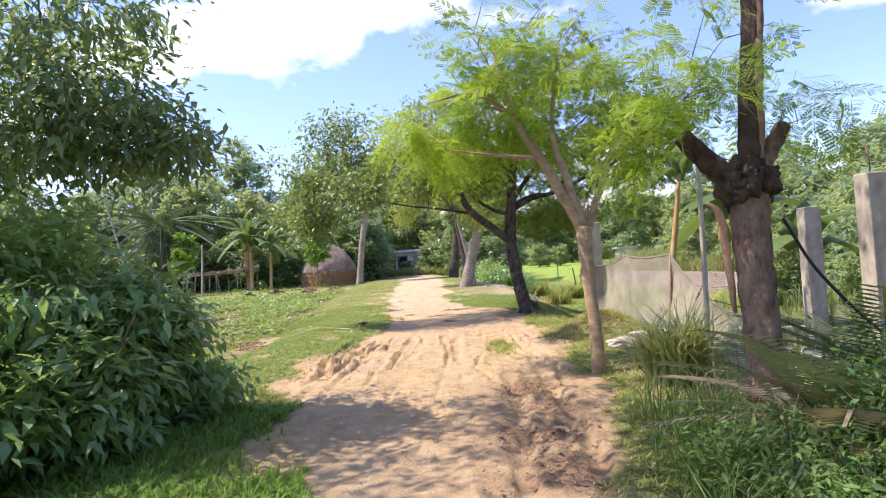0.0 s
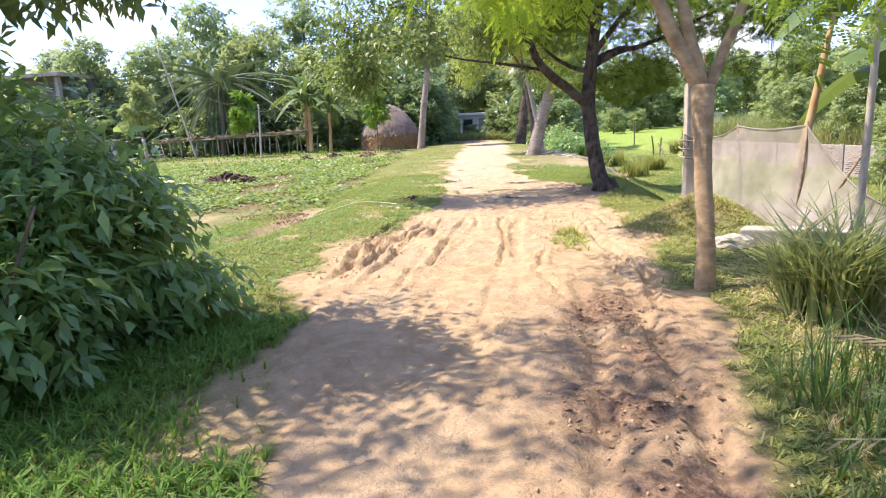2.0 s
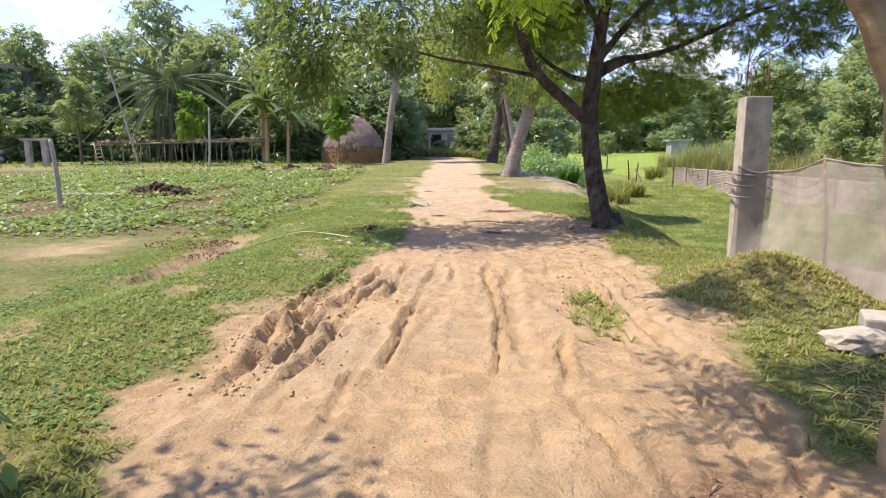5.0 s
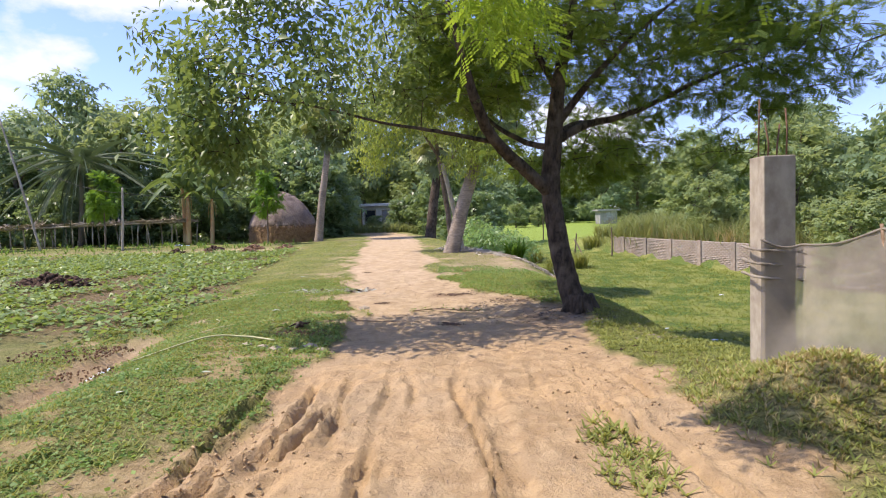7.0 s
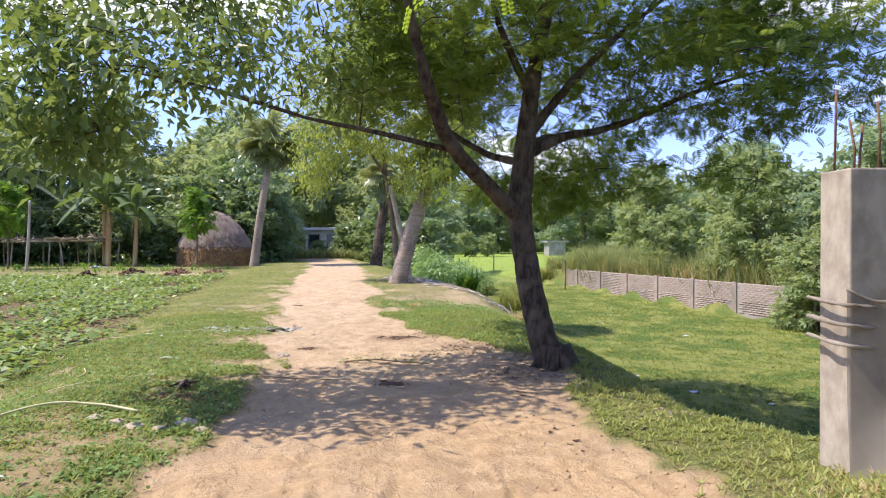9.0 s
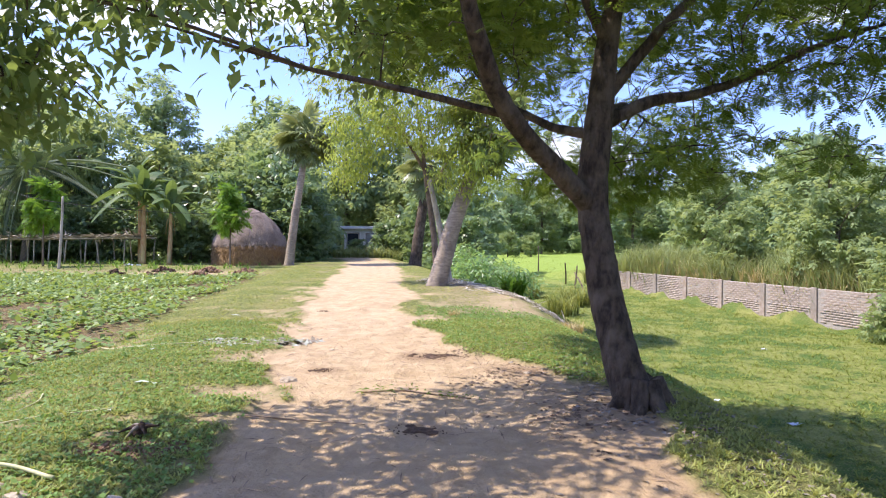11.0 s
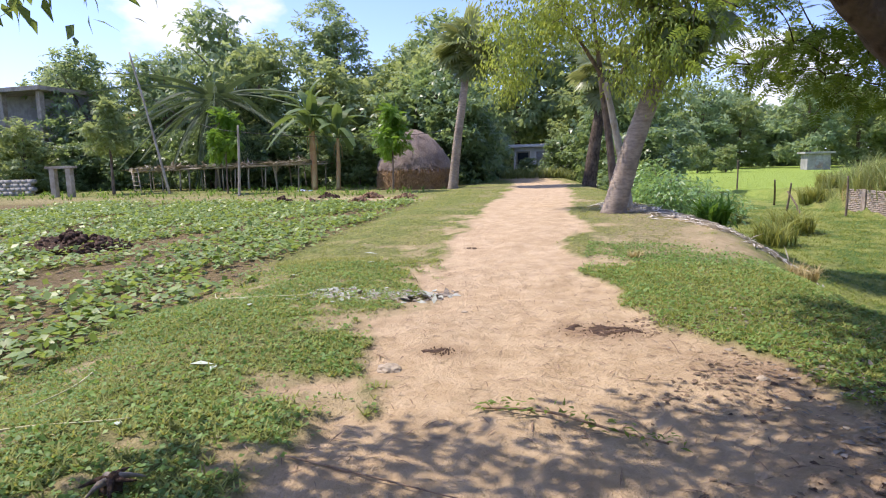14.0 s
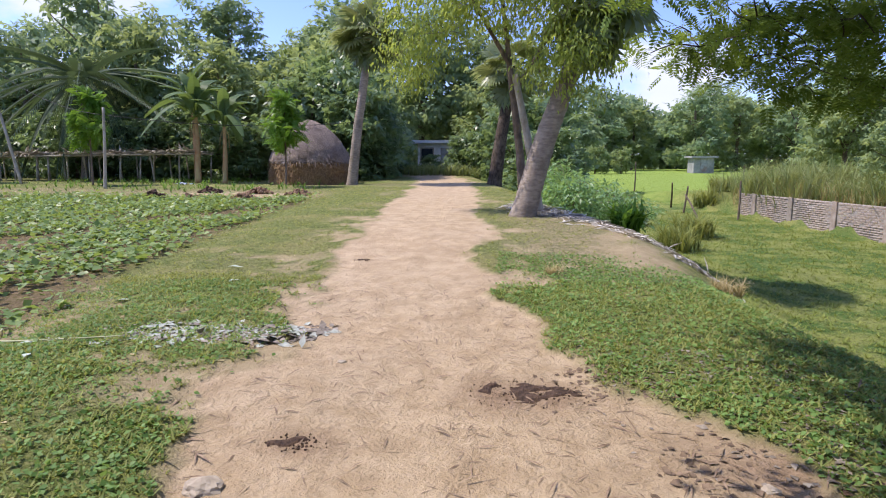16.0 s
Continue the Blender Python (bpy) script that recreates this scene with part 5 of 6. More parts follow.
MAT = t_mat(4)
p = ground_points(46000, -6.0, 4.0, 2.0, 13.0, turf)
stuff("turf", standing("turf", MAT, p, rng.uniform(0.03, 0.09, len(p)), M_GRASS), "short worn green turf on the verges", "grass")
p = ground_points(70000, -7.0, 3.0, 13.0, 22.0, turf)
stuff("turf", standing("turf", MAT, p, rng.uniform(0.03, 0.085, len(p)), M_GRASS), "short worn green turf on the verges", "grass")
CLOVER = t_leaf(0.38)
for y0, y1, x0, x1, count in ((7.5, 13.0, -6.5, -2.0, 24000), (12.5, 21.5, -7.0, -1.8, 64000), (17.0, 24.0, -1.2, 3.0, 40000)):
    p = ground_points(count, x0, x1, y0, y1, turf)
    p[:, 2] += rng.uniform(0.012, 0.04, len(p))
    n = len(p)
    stuff("turf_leaves", scatter("turf_leaves", CLOVER, p, rng.normal(0, 1, (n, 3)) * (1, 1, 0.35), rng.normal(0, 0.4, (n, 3)) + (0, 0, 1), rng.uniform(0.02, 0.05, n), M_CLOVER), "small broad green leaves in the turf", "grass")
p = ground_points(4000, -0.4, 0.9, 9.2, 11.3, lambda x, y: np.exp(-((x - 0.24) / 0.17) ** 2 - ((y - 10.2) / 0.45) ** 2) * np.clip(0.7 + 2 * fbm(x, y, 3.0, 3), 0, 1))
stuff("grass_patch", standing("grass_patch", MAT, p, rng.uniform(0.05, 0.13, len(p)), M_GRASS), "small green grass patch between the ruts", "grass")
p = ground_points(3600, 1.0, 3.2, 9.6, 12.4, lambda x, y: np.exp(-((x - 2.0) / 0.7) ** 2 - ((y - 11.0) / 0.8) ** 2))
stuff("mown_grass", standing("mown_grass", t_tuft(5, 1.4, 0.05, 0.9), p, rng.uniform(0.04, 0.10, len(p)), M_DRY), "dry mown grass thrown over the mound", "grass")
p = ground_points(3000, 0.9, 3.4, 9.4, 12.6, lambda x, y: np.exp(-((x - 2.0) / 0.8) ** 2 - ((y - 10.9) / 0.9) ** 2))
stuff("mound_grass", standing("mound_grass", MAT, p, rng.uniform(0.05, 0.11, len(p)), M_GRASS), "green grass sprouting on the mound", "grass")
p = ground_points(16000, -10, 4.0, 22.0, 40.0, turf)
stuff("turf", standing("turf", MAT, p, rng.uniform(0.04, 0.08, len(p)), M_GRASS), "short worn green turf further along the track", "grass")
p = ground_points(9000, -4.2, -0.9, 1.5, 6.6, lambda x, y: (1 - dirt_mask(x, y)) ** 2)
stuff("lush_grass", standing("lush_grass", t_tuft(4, 1.0, 0.05, 0.8), p, rng.uniform(0.07, 0.17, len(p)), M_GRASS_DEEP), "lush green grass under the bush", "grass")
p = ground_points(20000, 3.0, 14, 13.5, 46, lambda x, y: lush_mask(x, y) * 0.9)
stuff("meadow_grass", standing("meadow_grass", MAT, p, rng.uniform(0.05, 0.15, len(p)), M_RICE), "bright green wet meadow grass below the track", "grass")
p = ground_points(6000, 1.0, 45, 46, 112, lambda x, y: lush_mask(x, y))
stuff("rice_field", standing("rice_field", t_tuft(5, 1.0, 0.12, 0.6), p, rng.uniform(0.06, 0.12, len(p)), M_PADDY), "bright green rice field in the distance", "rice field")
p = ground_points(78000, -24, -4.5, 15.0, 36, lambda x, y: tilled_mask(x, y) * np.clip(0.7 + 2.6 * fbm(x, y, 0.6, 33) + 0.35 * np.sin((x - 0.35 * y) * 2.4), 0.03, 1))
n = len(p)
p[:, 2] += rng.uniform(0.03, 0.16, n)
stuff("crop_vines", scatter("crop_vines", t_leaf(0.36), p, rng.normal(0, 1, (n, 3)) * (1, 1, 0.25), rng.normal(0, 0.35, (n, 3)) + (0, 0, 1), rng.uniform(0.09, 0.185, n), M_CROP), "low leafy sweet potato vines covering the field", "crop")
p = ground_points(1700, -45, -9, 36.5, 47, lambda x, y: np.clip(0.4 + 1.6 * fbm(x, y, 0.4, 8), 0, 1))
stuff("weeds", standing("weeds", t_tuft(8, 0.9, 0.05, 0.6), p, rng.uniform(0.15, 0.4, len(p)), M_GRASS_DEEP), "ragged green weeds at the field's edge", "weeds")


def reeds(name, pts, size, label, mat=M_REED, blades=10, spread=0.45, width=0.012):
    me = standing(name, t_tuft(blades, spread, width, 0.7), pts, size * rng.uniform(0.7, 1.2, len(pts)), mat)
    return solo(name, me, (0, 0, 0), label, "tall grass", kind="stuff")


p = ground_points(7000, 9.0, 17.0, 21, 48, lambda x, y: step(-0.05, 0.3, x - wall_x(y)) * step(4.5, 2.0, x - wall_x(y)))
reeds("reeds", p[::2], 1.35, "tall reedy grass growing over the brick wall", blades=8, spread=0.8, width=0.010)
q = p[1::2]
q = q[fbm(q[:, 0], q[:, 1], 0.45, 161) > -0.02]
reeds("reeds", q, 2.1, "taller plumes of reed behind the brick wall", blades=8, spread=0.55, width=0.010)
p = ground_points(1500, 9.0, 15.0, 28, 46, lambda x, y: step(-0.02, 0.1, x - wall_x(y)) * step(0.9, 0.5, x - wall_x(y)))
reeds("dry_reeds", p, 1.2, "bleached dry reed stems drooping over the wall", M_DRY, 7, 1.0, 0.009)
p = ground_points(2200, 13.8, 20, 10, 30, lambda x, y: np.clip(0.4 + 2 * fbm(x, y, 0.3, 4), 0, 1))
reeds("reeds", p, 1.4, "tall reedy grass at the meadow's edge", blades=8, width=0.012)
p = ground_points(2600, 2.5, 12, 7, 13.3, lambda x, y: step(3.0, 5.0, x) * np.clip(0.3 + 2 * fbm(x, y, 0.6, 4), 0, 1))
reeds("weeds", p, 0.7, "tall weeds in the netted plot", M_REED, 8)
p = ground_points(2600, 1.1, 4.2, 2.6, 9.5, lambda x, y: step(0.15, 0.6, x - road_right(y)) * np.clip(0.4 + 2 * fbm(x, y, 1.0, 44), 0, 1))
reeds("dry_grass", p, 0.15, "dry yellow flattened grass beside the track", M_DRY, 8, 1.6, 0.02)


def clump(name, x, y, n, r, size, label, mat, blades=9, spread=0.7, width=0.012, category="tall grass"):
    a, d = rng.uniform(0, 6.28, n), r * np.sqrt(rng.random(n))
    pts = np.stack([d * np.cos(a), d * np.sin(a), 0 * d], -1)
    root = thing(name, (x, y, zat(x, y) - 0.03), label, category, "grass clumps")
    for bit in np.array_split(np.arange(n), max(3, n // 10)):
        part("tuft", standing("tuft", t_tuft(blades, spread, width, 0.9), pts[bit], size * rng.uniform(0.6, 1.15, len(bit)), mat), root)
    return root


clump("grass_clump", 2.02, 6.75, 90, 0.28, 1.0, "tall arching grass clump beside the track", M_REED)
for x, y in ((4.2, 34.5), (5.5, 37.5), (9.0, 48.0), (9.9, 48.5), (3.6, 40.5), (2.4, 37), (3.9, 43)):
    clump("reed_clump", x, y, 60, 0.7, 1.1, "clump of reeds in the wet meadow", M_GRASS, 8, 0.6, 0.02)


far_woods([-95, -60, -20, -4], [30, 62, 84, 88], 10, 0.2, 9.5, 11000, "distant belt of woodland behind the field", 1.3, M_WOODS)
far_woods([-6, 30, 70, 110], [128, 126, 100, 40], 12, -0.3, 12.0, 11000, "distant belt of woodland beyond the rice field", 1.5, M_WOODS)
far_woods([24, 30, 34], [2, 30, 64], 8, -0.2, 7.5, 6000, "belt of woodland beyond the meadow wall", 0.9, M_WOODS)
far_woods([-95, -70, -30, 20, 60], [20, -10, -30, -32, -5], 8, 0.0, 9.0, 3000, "belt of woodland round the fields", 1.3, M_WOODS)

p = ground_points(700, -8.5, -3.5, 54, 60, lambda x, y: 0 * x + 0.6)
reeds("reeds", p, 0.8, "grass growing across the track's far end", blades=7, width=0.03)


# ---- the netted plot beside the track ----
def pillar(x, y, w, z0, z1, label, bars=4):
    root = thing("concrete_pillar", (x, y, z0), label, "pillar", "unfinished concrete pillars")
    part("shaft", bevelled((0, 0, 0), (w, w, z1 - z0), M_CONCRETE, "shaft", 0.012, 0.003), root)
    for k in range(bars):
        b = Buf()
        bx, by = w * (0.2 + 0.6 * (k % 2)), w * (0.2 + 0.6 * (k // 2))
        h = z1 - z0 + 0.32 + 0.12 * (k % 3)
        b.tube([(bx, by, z1 - z0 - 0.1), (bx + 0.01, by, h - 0.2), (bx + 0.02 * (k - 1), by + 0.01, h)], [0.008, 0.008], 6)
        part("rebar", b.mesh("rebar", M_RUST), root, "rusty steel rod")
    return root


pillar(2.09, 12.12, 0.29, -0.75, 2.06, "unfinished grey concrete pillar with bare steel rods")
pillar(4.45, 8.6, 0.22, -0.2, 1.9, "stained concrete pillar in the netted plot", 0)
pillar(3.9, 6.3, 0.24, -0.2, 2.1, "stained concrete pillar with a single steel rod", 1)
pole("bamboo_pole", (3.1, 8.8, zat(3.1, 8.8)), (3.15, 8.8, 2.9), 0.045, "pale upright bamboo pole in the plot", M_BAMBOO, "pole")


def netting():
    keys = np.array([(2.04, 12.09, 1.28), (2.42, 12.08, 1.22), (2.60, 11.3, 1.38), (3.09, 10.2, 1.37), (3.4, 9.4, 0.62), (3.8, 8.7, 0.4)])
    run = np.concatenate([[0], np.cumsum(np.linalg.norm(np.diff(keys, axis=0), axis=1))])
    ts = np.linspace(0, run[-1], 70)
    top = np.stack([np.interp(ts, run, keys[:, c]) for c in range(3)], -1)
    top[:, 2] -= 0.05 * np.abs(np.sin(np.interp(ts, run, np.arange(len(run))) * np.pi))
    rows = 16
    v = []
    for i, p in enumerate(top):
        foot = zat(p[0], p[1]) + 0.02
        for j in range(rows):
            s = j / (rows - 1)
            sway = 0.05 * math.sin(i * 0.22 + 3 * s) * s + 0.006 * math.sin(i * 1.1 + 5 * s)
            v.append((p[0] - 0.35 * s * s * (0.25 + 0.75 * max(0.0, min(1.0, (i - 34) / 14))) + sway * 0.6, p[1] - 0.15 * s * s + sway, p[2] + (foot - p[2]) * s))
    f = [[i * rows + j, i * rows + j + 1, (i + 1) * rows + j + 1, (i + 1) * rows + j] for i in range(len(top) - 1) for j in range(rows - 1)]
    root = thing("garden_netting", (0, 0, 0), "sagging fine grey netting fenced round the plot", "netting")
    part("net", mesh_from("net", v, f, M_NET, None, True), root)
    b = Buf()
    b.tube(top, [0.012, 0.012], 6)
    part("top_cord", b.mesh("top_cord", M_NET), root)
    for k in range(3):
        b = Buf()
        z = 1.18 - 0.13 * k
        b.tube(smooth_line([(2.04, 12.46, z + 0.02), (2.04, 12.09, z), (2.42, 12.08, z - 0.03), (2.55, 11.6, z - 0.12 + 0.03 * k), (2.62, 11.25, z + 0.02)], 6), [0.016, 0.012], 6, 0.2)
        part("fold", b.mesh("fold", M_NET), root, "bunched fold of netting")
    for foot, tip in (((2.66, 11.2), (2.6, 11.3, 1.42)), ((2.95, 10.05), (3.1, 10.2, 1.42)), ((3.05, 9.9), (3.4, 9.5, 1.0)), ((3.5, 9.2), (3.42, 9.4, 0.72))):
        b = Buf()
        b.tube([(foot[0], foot[1], zat(*foot) - 0.05), ((foot[0] + tip[0]) / 2 + 0.02, (foot[1] + tip[1]) / 2, 0.55 * tip[2]), tip], [0.02, 0.014], 6, 0.08)
        part("stake", b.mesh("stake", M_STICK), root, "thin crooked stake")


netting()


def beam(a, b, w, z0, z1, name, label, category, mat=M_SLAB):
    a, b = Vector((*a, 0)), Vector((*b, 0))
    n = (b - a).length
    ob = solo(name, bevelled((0, -w / 2, 0), (n, w / 2, z1 - z0), mat, name, 0.02, 0.012), (a.x, a.y, z0), label, category)
    ob.rotation_euler.z = math.atan2(b.y - a.y, b.x - a.x)
    return ob


beam((2.28, 9.72), (4.6, 8.95), 0.42, -0.15, 0.2, "concrete_footing", "dirty pale concrete footing block in the grass", "footing")
beam((2.55, 11.75), (3.55, 9.45), 0.22, -0.15, 0.3, "concrete_footing", "low concrete footing under the netting", "footing")
beam((2.9, 6.3), (4.9, 5.9), 1.0, -0.2, 0.1, "concrete_slab", "pale broken concrete slab behind the pruned tree", "slab")
beam((3.0, 7.6), (5.2, 7.2), 0.7, -0.2, 0.14, "concrete_slab", "pale broken concrete slab behind the grass clump", "slab")


def lump(name, at, size, mat, label, category, group="", rough=0.22, seed=0, cuts=3):
    """A stone, clod or crumpled heap."""
    bm = bmesh.new()
    bmesh.ops.create_icosphere(bm, subdivisions=cuts, radius=1.0)
    for v in bm.verts:
        k = 1 + rough * (noise.noise(v.co * 1.6 + Vector((seed, 0, 0))) + 0.6 * noise.noise(v.co * 4.1 + Vector((0, seed, 0))))
        v.co = Vector((v.co.x * size[0] * k, v.co.y * size[1] * k, v.co.z * size[2] * k))
    me = bpy.data.meshes.new(name)
    bm.to_mesh(me)
    bm.free()
    me.materials.append(mat)
    return solo(name, me, at, label, category, group)


lump("cement_sack", (2.05, 9.35, zat(2.05, 9.35) + 0.06), (0.26, 0.16, 0.10), M_SLAB, "pale hardened cement sack beside the footing", "sack", "", 0.25, 3)


def frond_bush(x, y, n, size, label):
    root = thing("date_palm_sapling", (x, y, zat(x, y)), label, "palm")
    el, az = rng.uniform(0.55, 1.45, n), np.arange(n) * 2.4 + rng.normal(0, 0.3, n)
    for k in range(n):
        w = np.array([[math.cos(az[k]) * math.cos(el[k]), math.sin(az[k]) * math.cos(el[k]), math.sin(el[k])]])
        part("frond", scatter("frond", t_feather(26, 0.26, 0.032, 0.9, 0.01, 0.3, 0.5), np.array([[rng.normal(0, 0.08), rng.normal(0, 0.08), 0.1]]), w, np.array([[0.01, 0.02, 1.0]]), size * rng.uniform(0.7, 1.1), M_STRAW_DULL if k % 5 == 3 else M_FROND, np.array([rng.uniform(0, 1)])), root)
    b = Buf()
    b.tube([(0, 0, -0.1), (0, 0.02, 0.1), (0.02, 0, 0.25)], [0.14, 0.12, 0.05], 8, 0.15)
    part("stump", b.mesh("stump", M_BARK_DARK, True), root)


# Weed green darkened to carry the shade of the trees in its colour.
M_WEED = foliage("shade_dark_weed_leaves", (0.045, 0.10, 0.03), (0.15, 0.26, 0.065), 0.35, 0.3, 0.5)
M_FROND = foliage("grey_green_fronds", (0.06, 0.095, 0.035), (0.19, 0.24, 0.10), 0.25, 0.3, 0.55)
frond_bush(2.35, 4.0, 46, 1.05, "wild date palm sapling with arching grey-green fronds")
frond_bush(2.2, 3.55, 30, 0.8, "wild date palm sapling among weeds")
frond_bush(3.0, 4.5, 40, 1.15, "wild date palm sapling behind the pruned tree")
tree("weed_bush", (1.9, 3.7, zat(1.9, 3.7)), [([(0, 0, 0), (0.1, 0, 0.25), (0.15, 0.1, 0.5)], [0.015, 0.01, 0.004])],
     [(-0.25, 0.0, 0.2, 0.5, 0.6, 0.22, 90), (0.35, -0.3, 0.4, 0.55, 0.6, 0.4, 130), (0.75, 0.3, 0.5, 0.6, 0.6, 0.5, 130), (1.2, -0.4, 0.5, 0.6, 0.7, 0.5, 110), (-0.1, -0.9, 0.22, 0.5, 0.5, 0.22, 80), (0.55, -1.1, 0.35, 0.5, 0.5, 0.35, 80)], BROAD_LEAF, 0.065, 34, 0.10, M_WEED, M_STICK, "tangle of green weeds at the foot of the pruned tree", "bush", twig=0.006, sides=6)
p = ground_points(620, 1.0, 3.6, 2.6, 5.6, lambda x, y: step(0.1, 0.5, x - road_right(y)) * 0.8)
reeds("weeds", p, 0.5, "rank grass tangled round the palm saplings", M_WEED, 6, 0.9, 0.010)
p = ground_points(110, 1.2, 3.4, 3.2, 5.2, lambda x, y: step(0.3, 0.7, x - road_right(y)) * 0.6)
reeds("dead_stems", p, 0.85, "dead grey stems among the weeds", M_STRAW_DULL, 4, 0.9, 0.007)
b = Buf()
b.tube(smooth_line([(0, 0, 0), (0.2, -0.1, -0.45), (0.62, -0.3, -1.0), (1.2, -0.6, -1.5)], 8), [0.012, 0.012], 6)
solo("cable", b.mesh("cable", M_WIRE), (2.3, 4.75, 1.65), "black cable hanging from the pruned tree", "cable", "cables")


# ---- the brick wall beyond the meadow ----
def brick_wall():
    y0, y1 = 29.4, 45.0
    a, c = Vector((wall_x(y0), y0, 0)), Vector((wall_x(y1), y1, 0))
    run = c - a
    n, turn = run.length, math.atan2(run.y, run.x)
    z0 = -1.25
    root = thing("wall_meadow", (a.x, a.y, z0), "weathered whitewashed brick wall with pilasters under tall grass", "wall", kind="structure")
    root.rotation_euler.z = turn
    high = 1.2
    core = part("wall_core", bevelled((0, -0.09, -0.3), (n, 0.09, high), M_MORTAR, "wall_core", 0.01), root)
    k = 0
    while k * 2.45 < n:
        part("pilaster", bevelled((k * 2.45, 0.07, -0.3), (k * 2.45 + 0.26, 0.15, high + 0.04), M_BRICKS, "pilaster", 0.012, 0.006), root)
        k += 1
    rows, step_x, step_z = 14, 0.26, 0.085
    one = bevelled((0, 0, 0), (0.245, 0.022, 0.072), M_BRICKS, "brick", 0.006, 0.0, 1)
    rest, made = Buf(), 0
    cols = int(n / step_x)
    for j in range(cols):
        for i in range(rows):
            x = j * step_x + (0.13 if i % 2 else 0.0)
            if x + 0.25 > n or (x % 2.45) < 0.27 or (x % 2.45) > 2.2 or rng.random() < 0.04:
                continue
            z = 0.01 + i * step_z
            if 6 <= i and j < 40 and made < 290:
                ob = part("brick", one, root)
                ob.location = (x, 0.075 + rng.uniform(-0.006, 0.006), z)
                made += 1
            else:
                rest.box((x, 0.075, z), (x + 0.245, 0.097 + rng.uniform(-0.006, 0.006), z + 0.072))
    ob = part("brickwork", rest.mesh("brickwork", M_BRICKS), root)
    tagged(ob, kind="stuff")


brick_wall()
for foot, tip in (((7.3, 48.5), (6.85, 46.6, 0.35)), ((7.3, 43.4), (6.9, 44.3, -0.1)), ((7.2, 45.6), (7.25, 45.2, 0.25)), ((8.9, 43.0), (8.9, 43.0, 0.6)), ((7.2, 58.5), (7.2, 58.5, 1.3)), ((17, 66), (17.0, 66.0, 1.0))):
    pole("fence_stake", (foot[0], foot[1], zat(*foot)), tip, 0.055, "weathered wooden fence stake in the meadow", M_BARK_GREY, "stake", "fence stakes")

# ---- the drooping tree among the palms ----
M_DROOP = foliage("yellow_green_leaves", (0.19, 0.26, 0.05), (0.38, 0.46, 0.12), 0.5)
tree("drooping_tree", (-0.75, 30.4, zat(-0.75, 30.4)), [([(0, 0, -0.1), (-0.15, 0, 1.6), (-0.4, 0, 3.4), (-0.8, 0, 6.5)], [0.13, 0.1, 0.08, 0.02]), ([(-0.3, 0, 3.0), (0.4, -1.0, 4.0), (1.0, -1.9, 4.9)], [0.06, 0.04, 0.015]), ([(-0.4, 0, 3.6), (-1.4, -0.3, 5.2), (-2.4, -0.4, 6.6)], [0.06, 0.04, 0.015])],
     [(0.85, -2.0, 3.7, 0.85, 0.8, 1.1, 80), (1.2, -1.9, 5.3, 1.3, 0.9, 1.0, 70), (-0.8, -1.9, 5.6, 1.6, 0.9, 1.2, 100), (-1.6, -0.3, 6.6, 2.0, 1.6, 1.5, 55), (-0.8, -0.2, 8.4, 2.2, 1.8, 1.3, 45), (-0.6, -0.4, 5.2, 1.3, 1.2, 1.0, 70), (-3.4, 0.2, 7.6, 1.5, 1.4, 1.4, 50), (-2.5, -0.4, 5.0, 1.2, 1.1, 1.5, 80), (-2.9, -0.2, 3.7, 0.7, 0.8, 0.7, 26)],
     BROAD_LEAF, 0.14, 34, 0.25, M_DROOP, M_BARK_GREY, "yellow-green drooping tree grown among the palms", twig=0.014, droop=1.0, sides=8)


# ---- houses in the distance ----
def house(name, at, w, d, h, wall_mat, roof_mat, label, turn=0.0, cols=3, pitched=True):
    root = thing(name, at, label, "house", "distant houses")
    root.rotation_euler.z = turn
    wall = part("wall", bevelled((0, 0, -0.3), (w, d, h), wall_mat, "wall", 0.02), root)
    if pitched:
        e = 0.5
        v = [(-e, -e, h), (w + e, -e, h), (w + e, d + e, h), (-e, d + e, h), (-e, d / 2, h + d * 0.35), (w + e, d / 2, h + d * 0.35)]
        v += [(p[0], p[1], p[2] + 0.1) for p in v]
        part("roof", mesh_from("roof", v, [[0, 1, 5, 4], [2, 3, 4, 5], [6, 7, 11, 10], [8, 9, 10, 11], [0, 6, 7, 1], [2, 8, 9, 3], [0, 4, 10, 6], [3, 9, 10, 4], [1, 7, 11, 5], [2, 5, 11, 8], [4, 5, 11, 10]], roof_mat), root)
    else:
        part("roof", bevelled((-0.4, -0.4, h + 0.003), (w + 0.4, d + 0.4, h + 0.25), roof_mat, "roof", 0.03), root)
    for k in range(cols):
        x = w * (k + 0.5) / cols
        if k == cols // 2:
            part("door", bevelled((x - 0.45, -0.05, 0), (x + 0.45, 0.03, 2.05), M_TIN, "door", 0.01), root, "grey sheet-metal door")
            continue
        win = part("window", bevelled((x - 0.55, -0.05, 1.0), (x + 0.55, 0.03, 2.1), M_CONCRETE, "window", 0.01), root)
        part("pane", bevelled((x - 0.45, -0.07, 1.1), (x + 0.45, -0.03, 2.0), M_GLASS_DARK, "pane", 0.005), win)
    return root


house("white_house", (-8.9, 63.0, 0.3), 4.6, 4.0, 2.4, M_WHITEWASH, M_WHITEWASH, "whitewashed single-storey house at the track's end", 0.0, 3, False)
house("grey_shed", (22.4, 100.0, -0.2), 2.6, 3.0, 1.8, M_HOUSE_GREY, M_HOUSE_GREY, "grey block shed beyond the rice field", 0.0, 1, False)
house("tiled_house", (-54.0, 60.0, 0.3), 7.0, 6.0, 5.2, M_HOUSE_GREY, M_TILE, "two-storey house with an orange tiled roof", 0.6, 3, True)


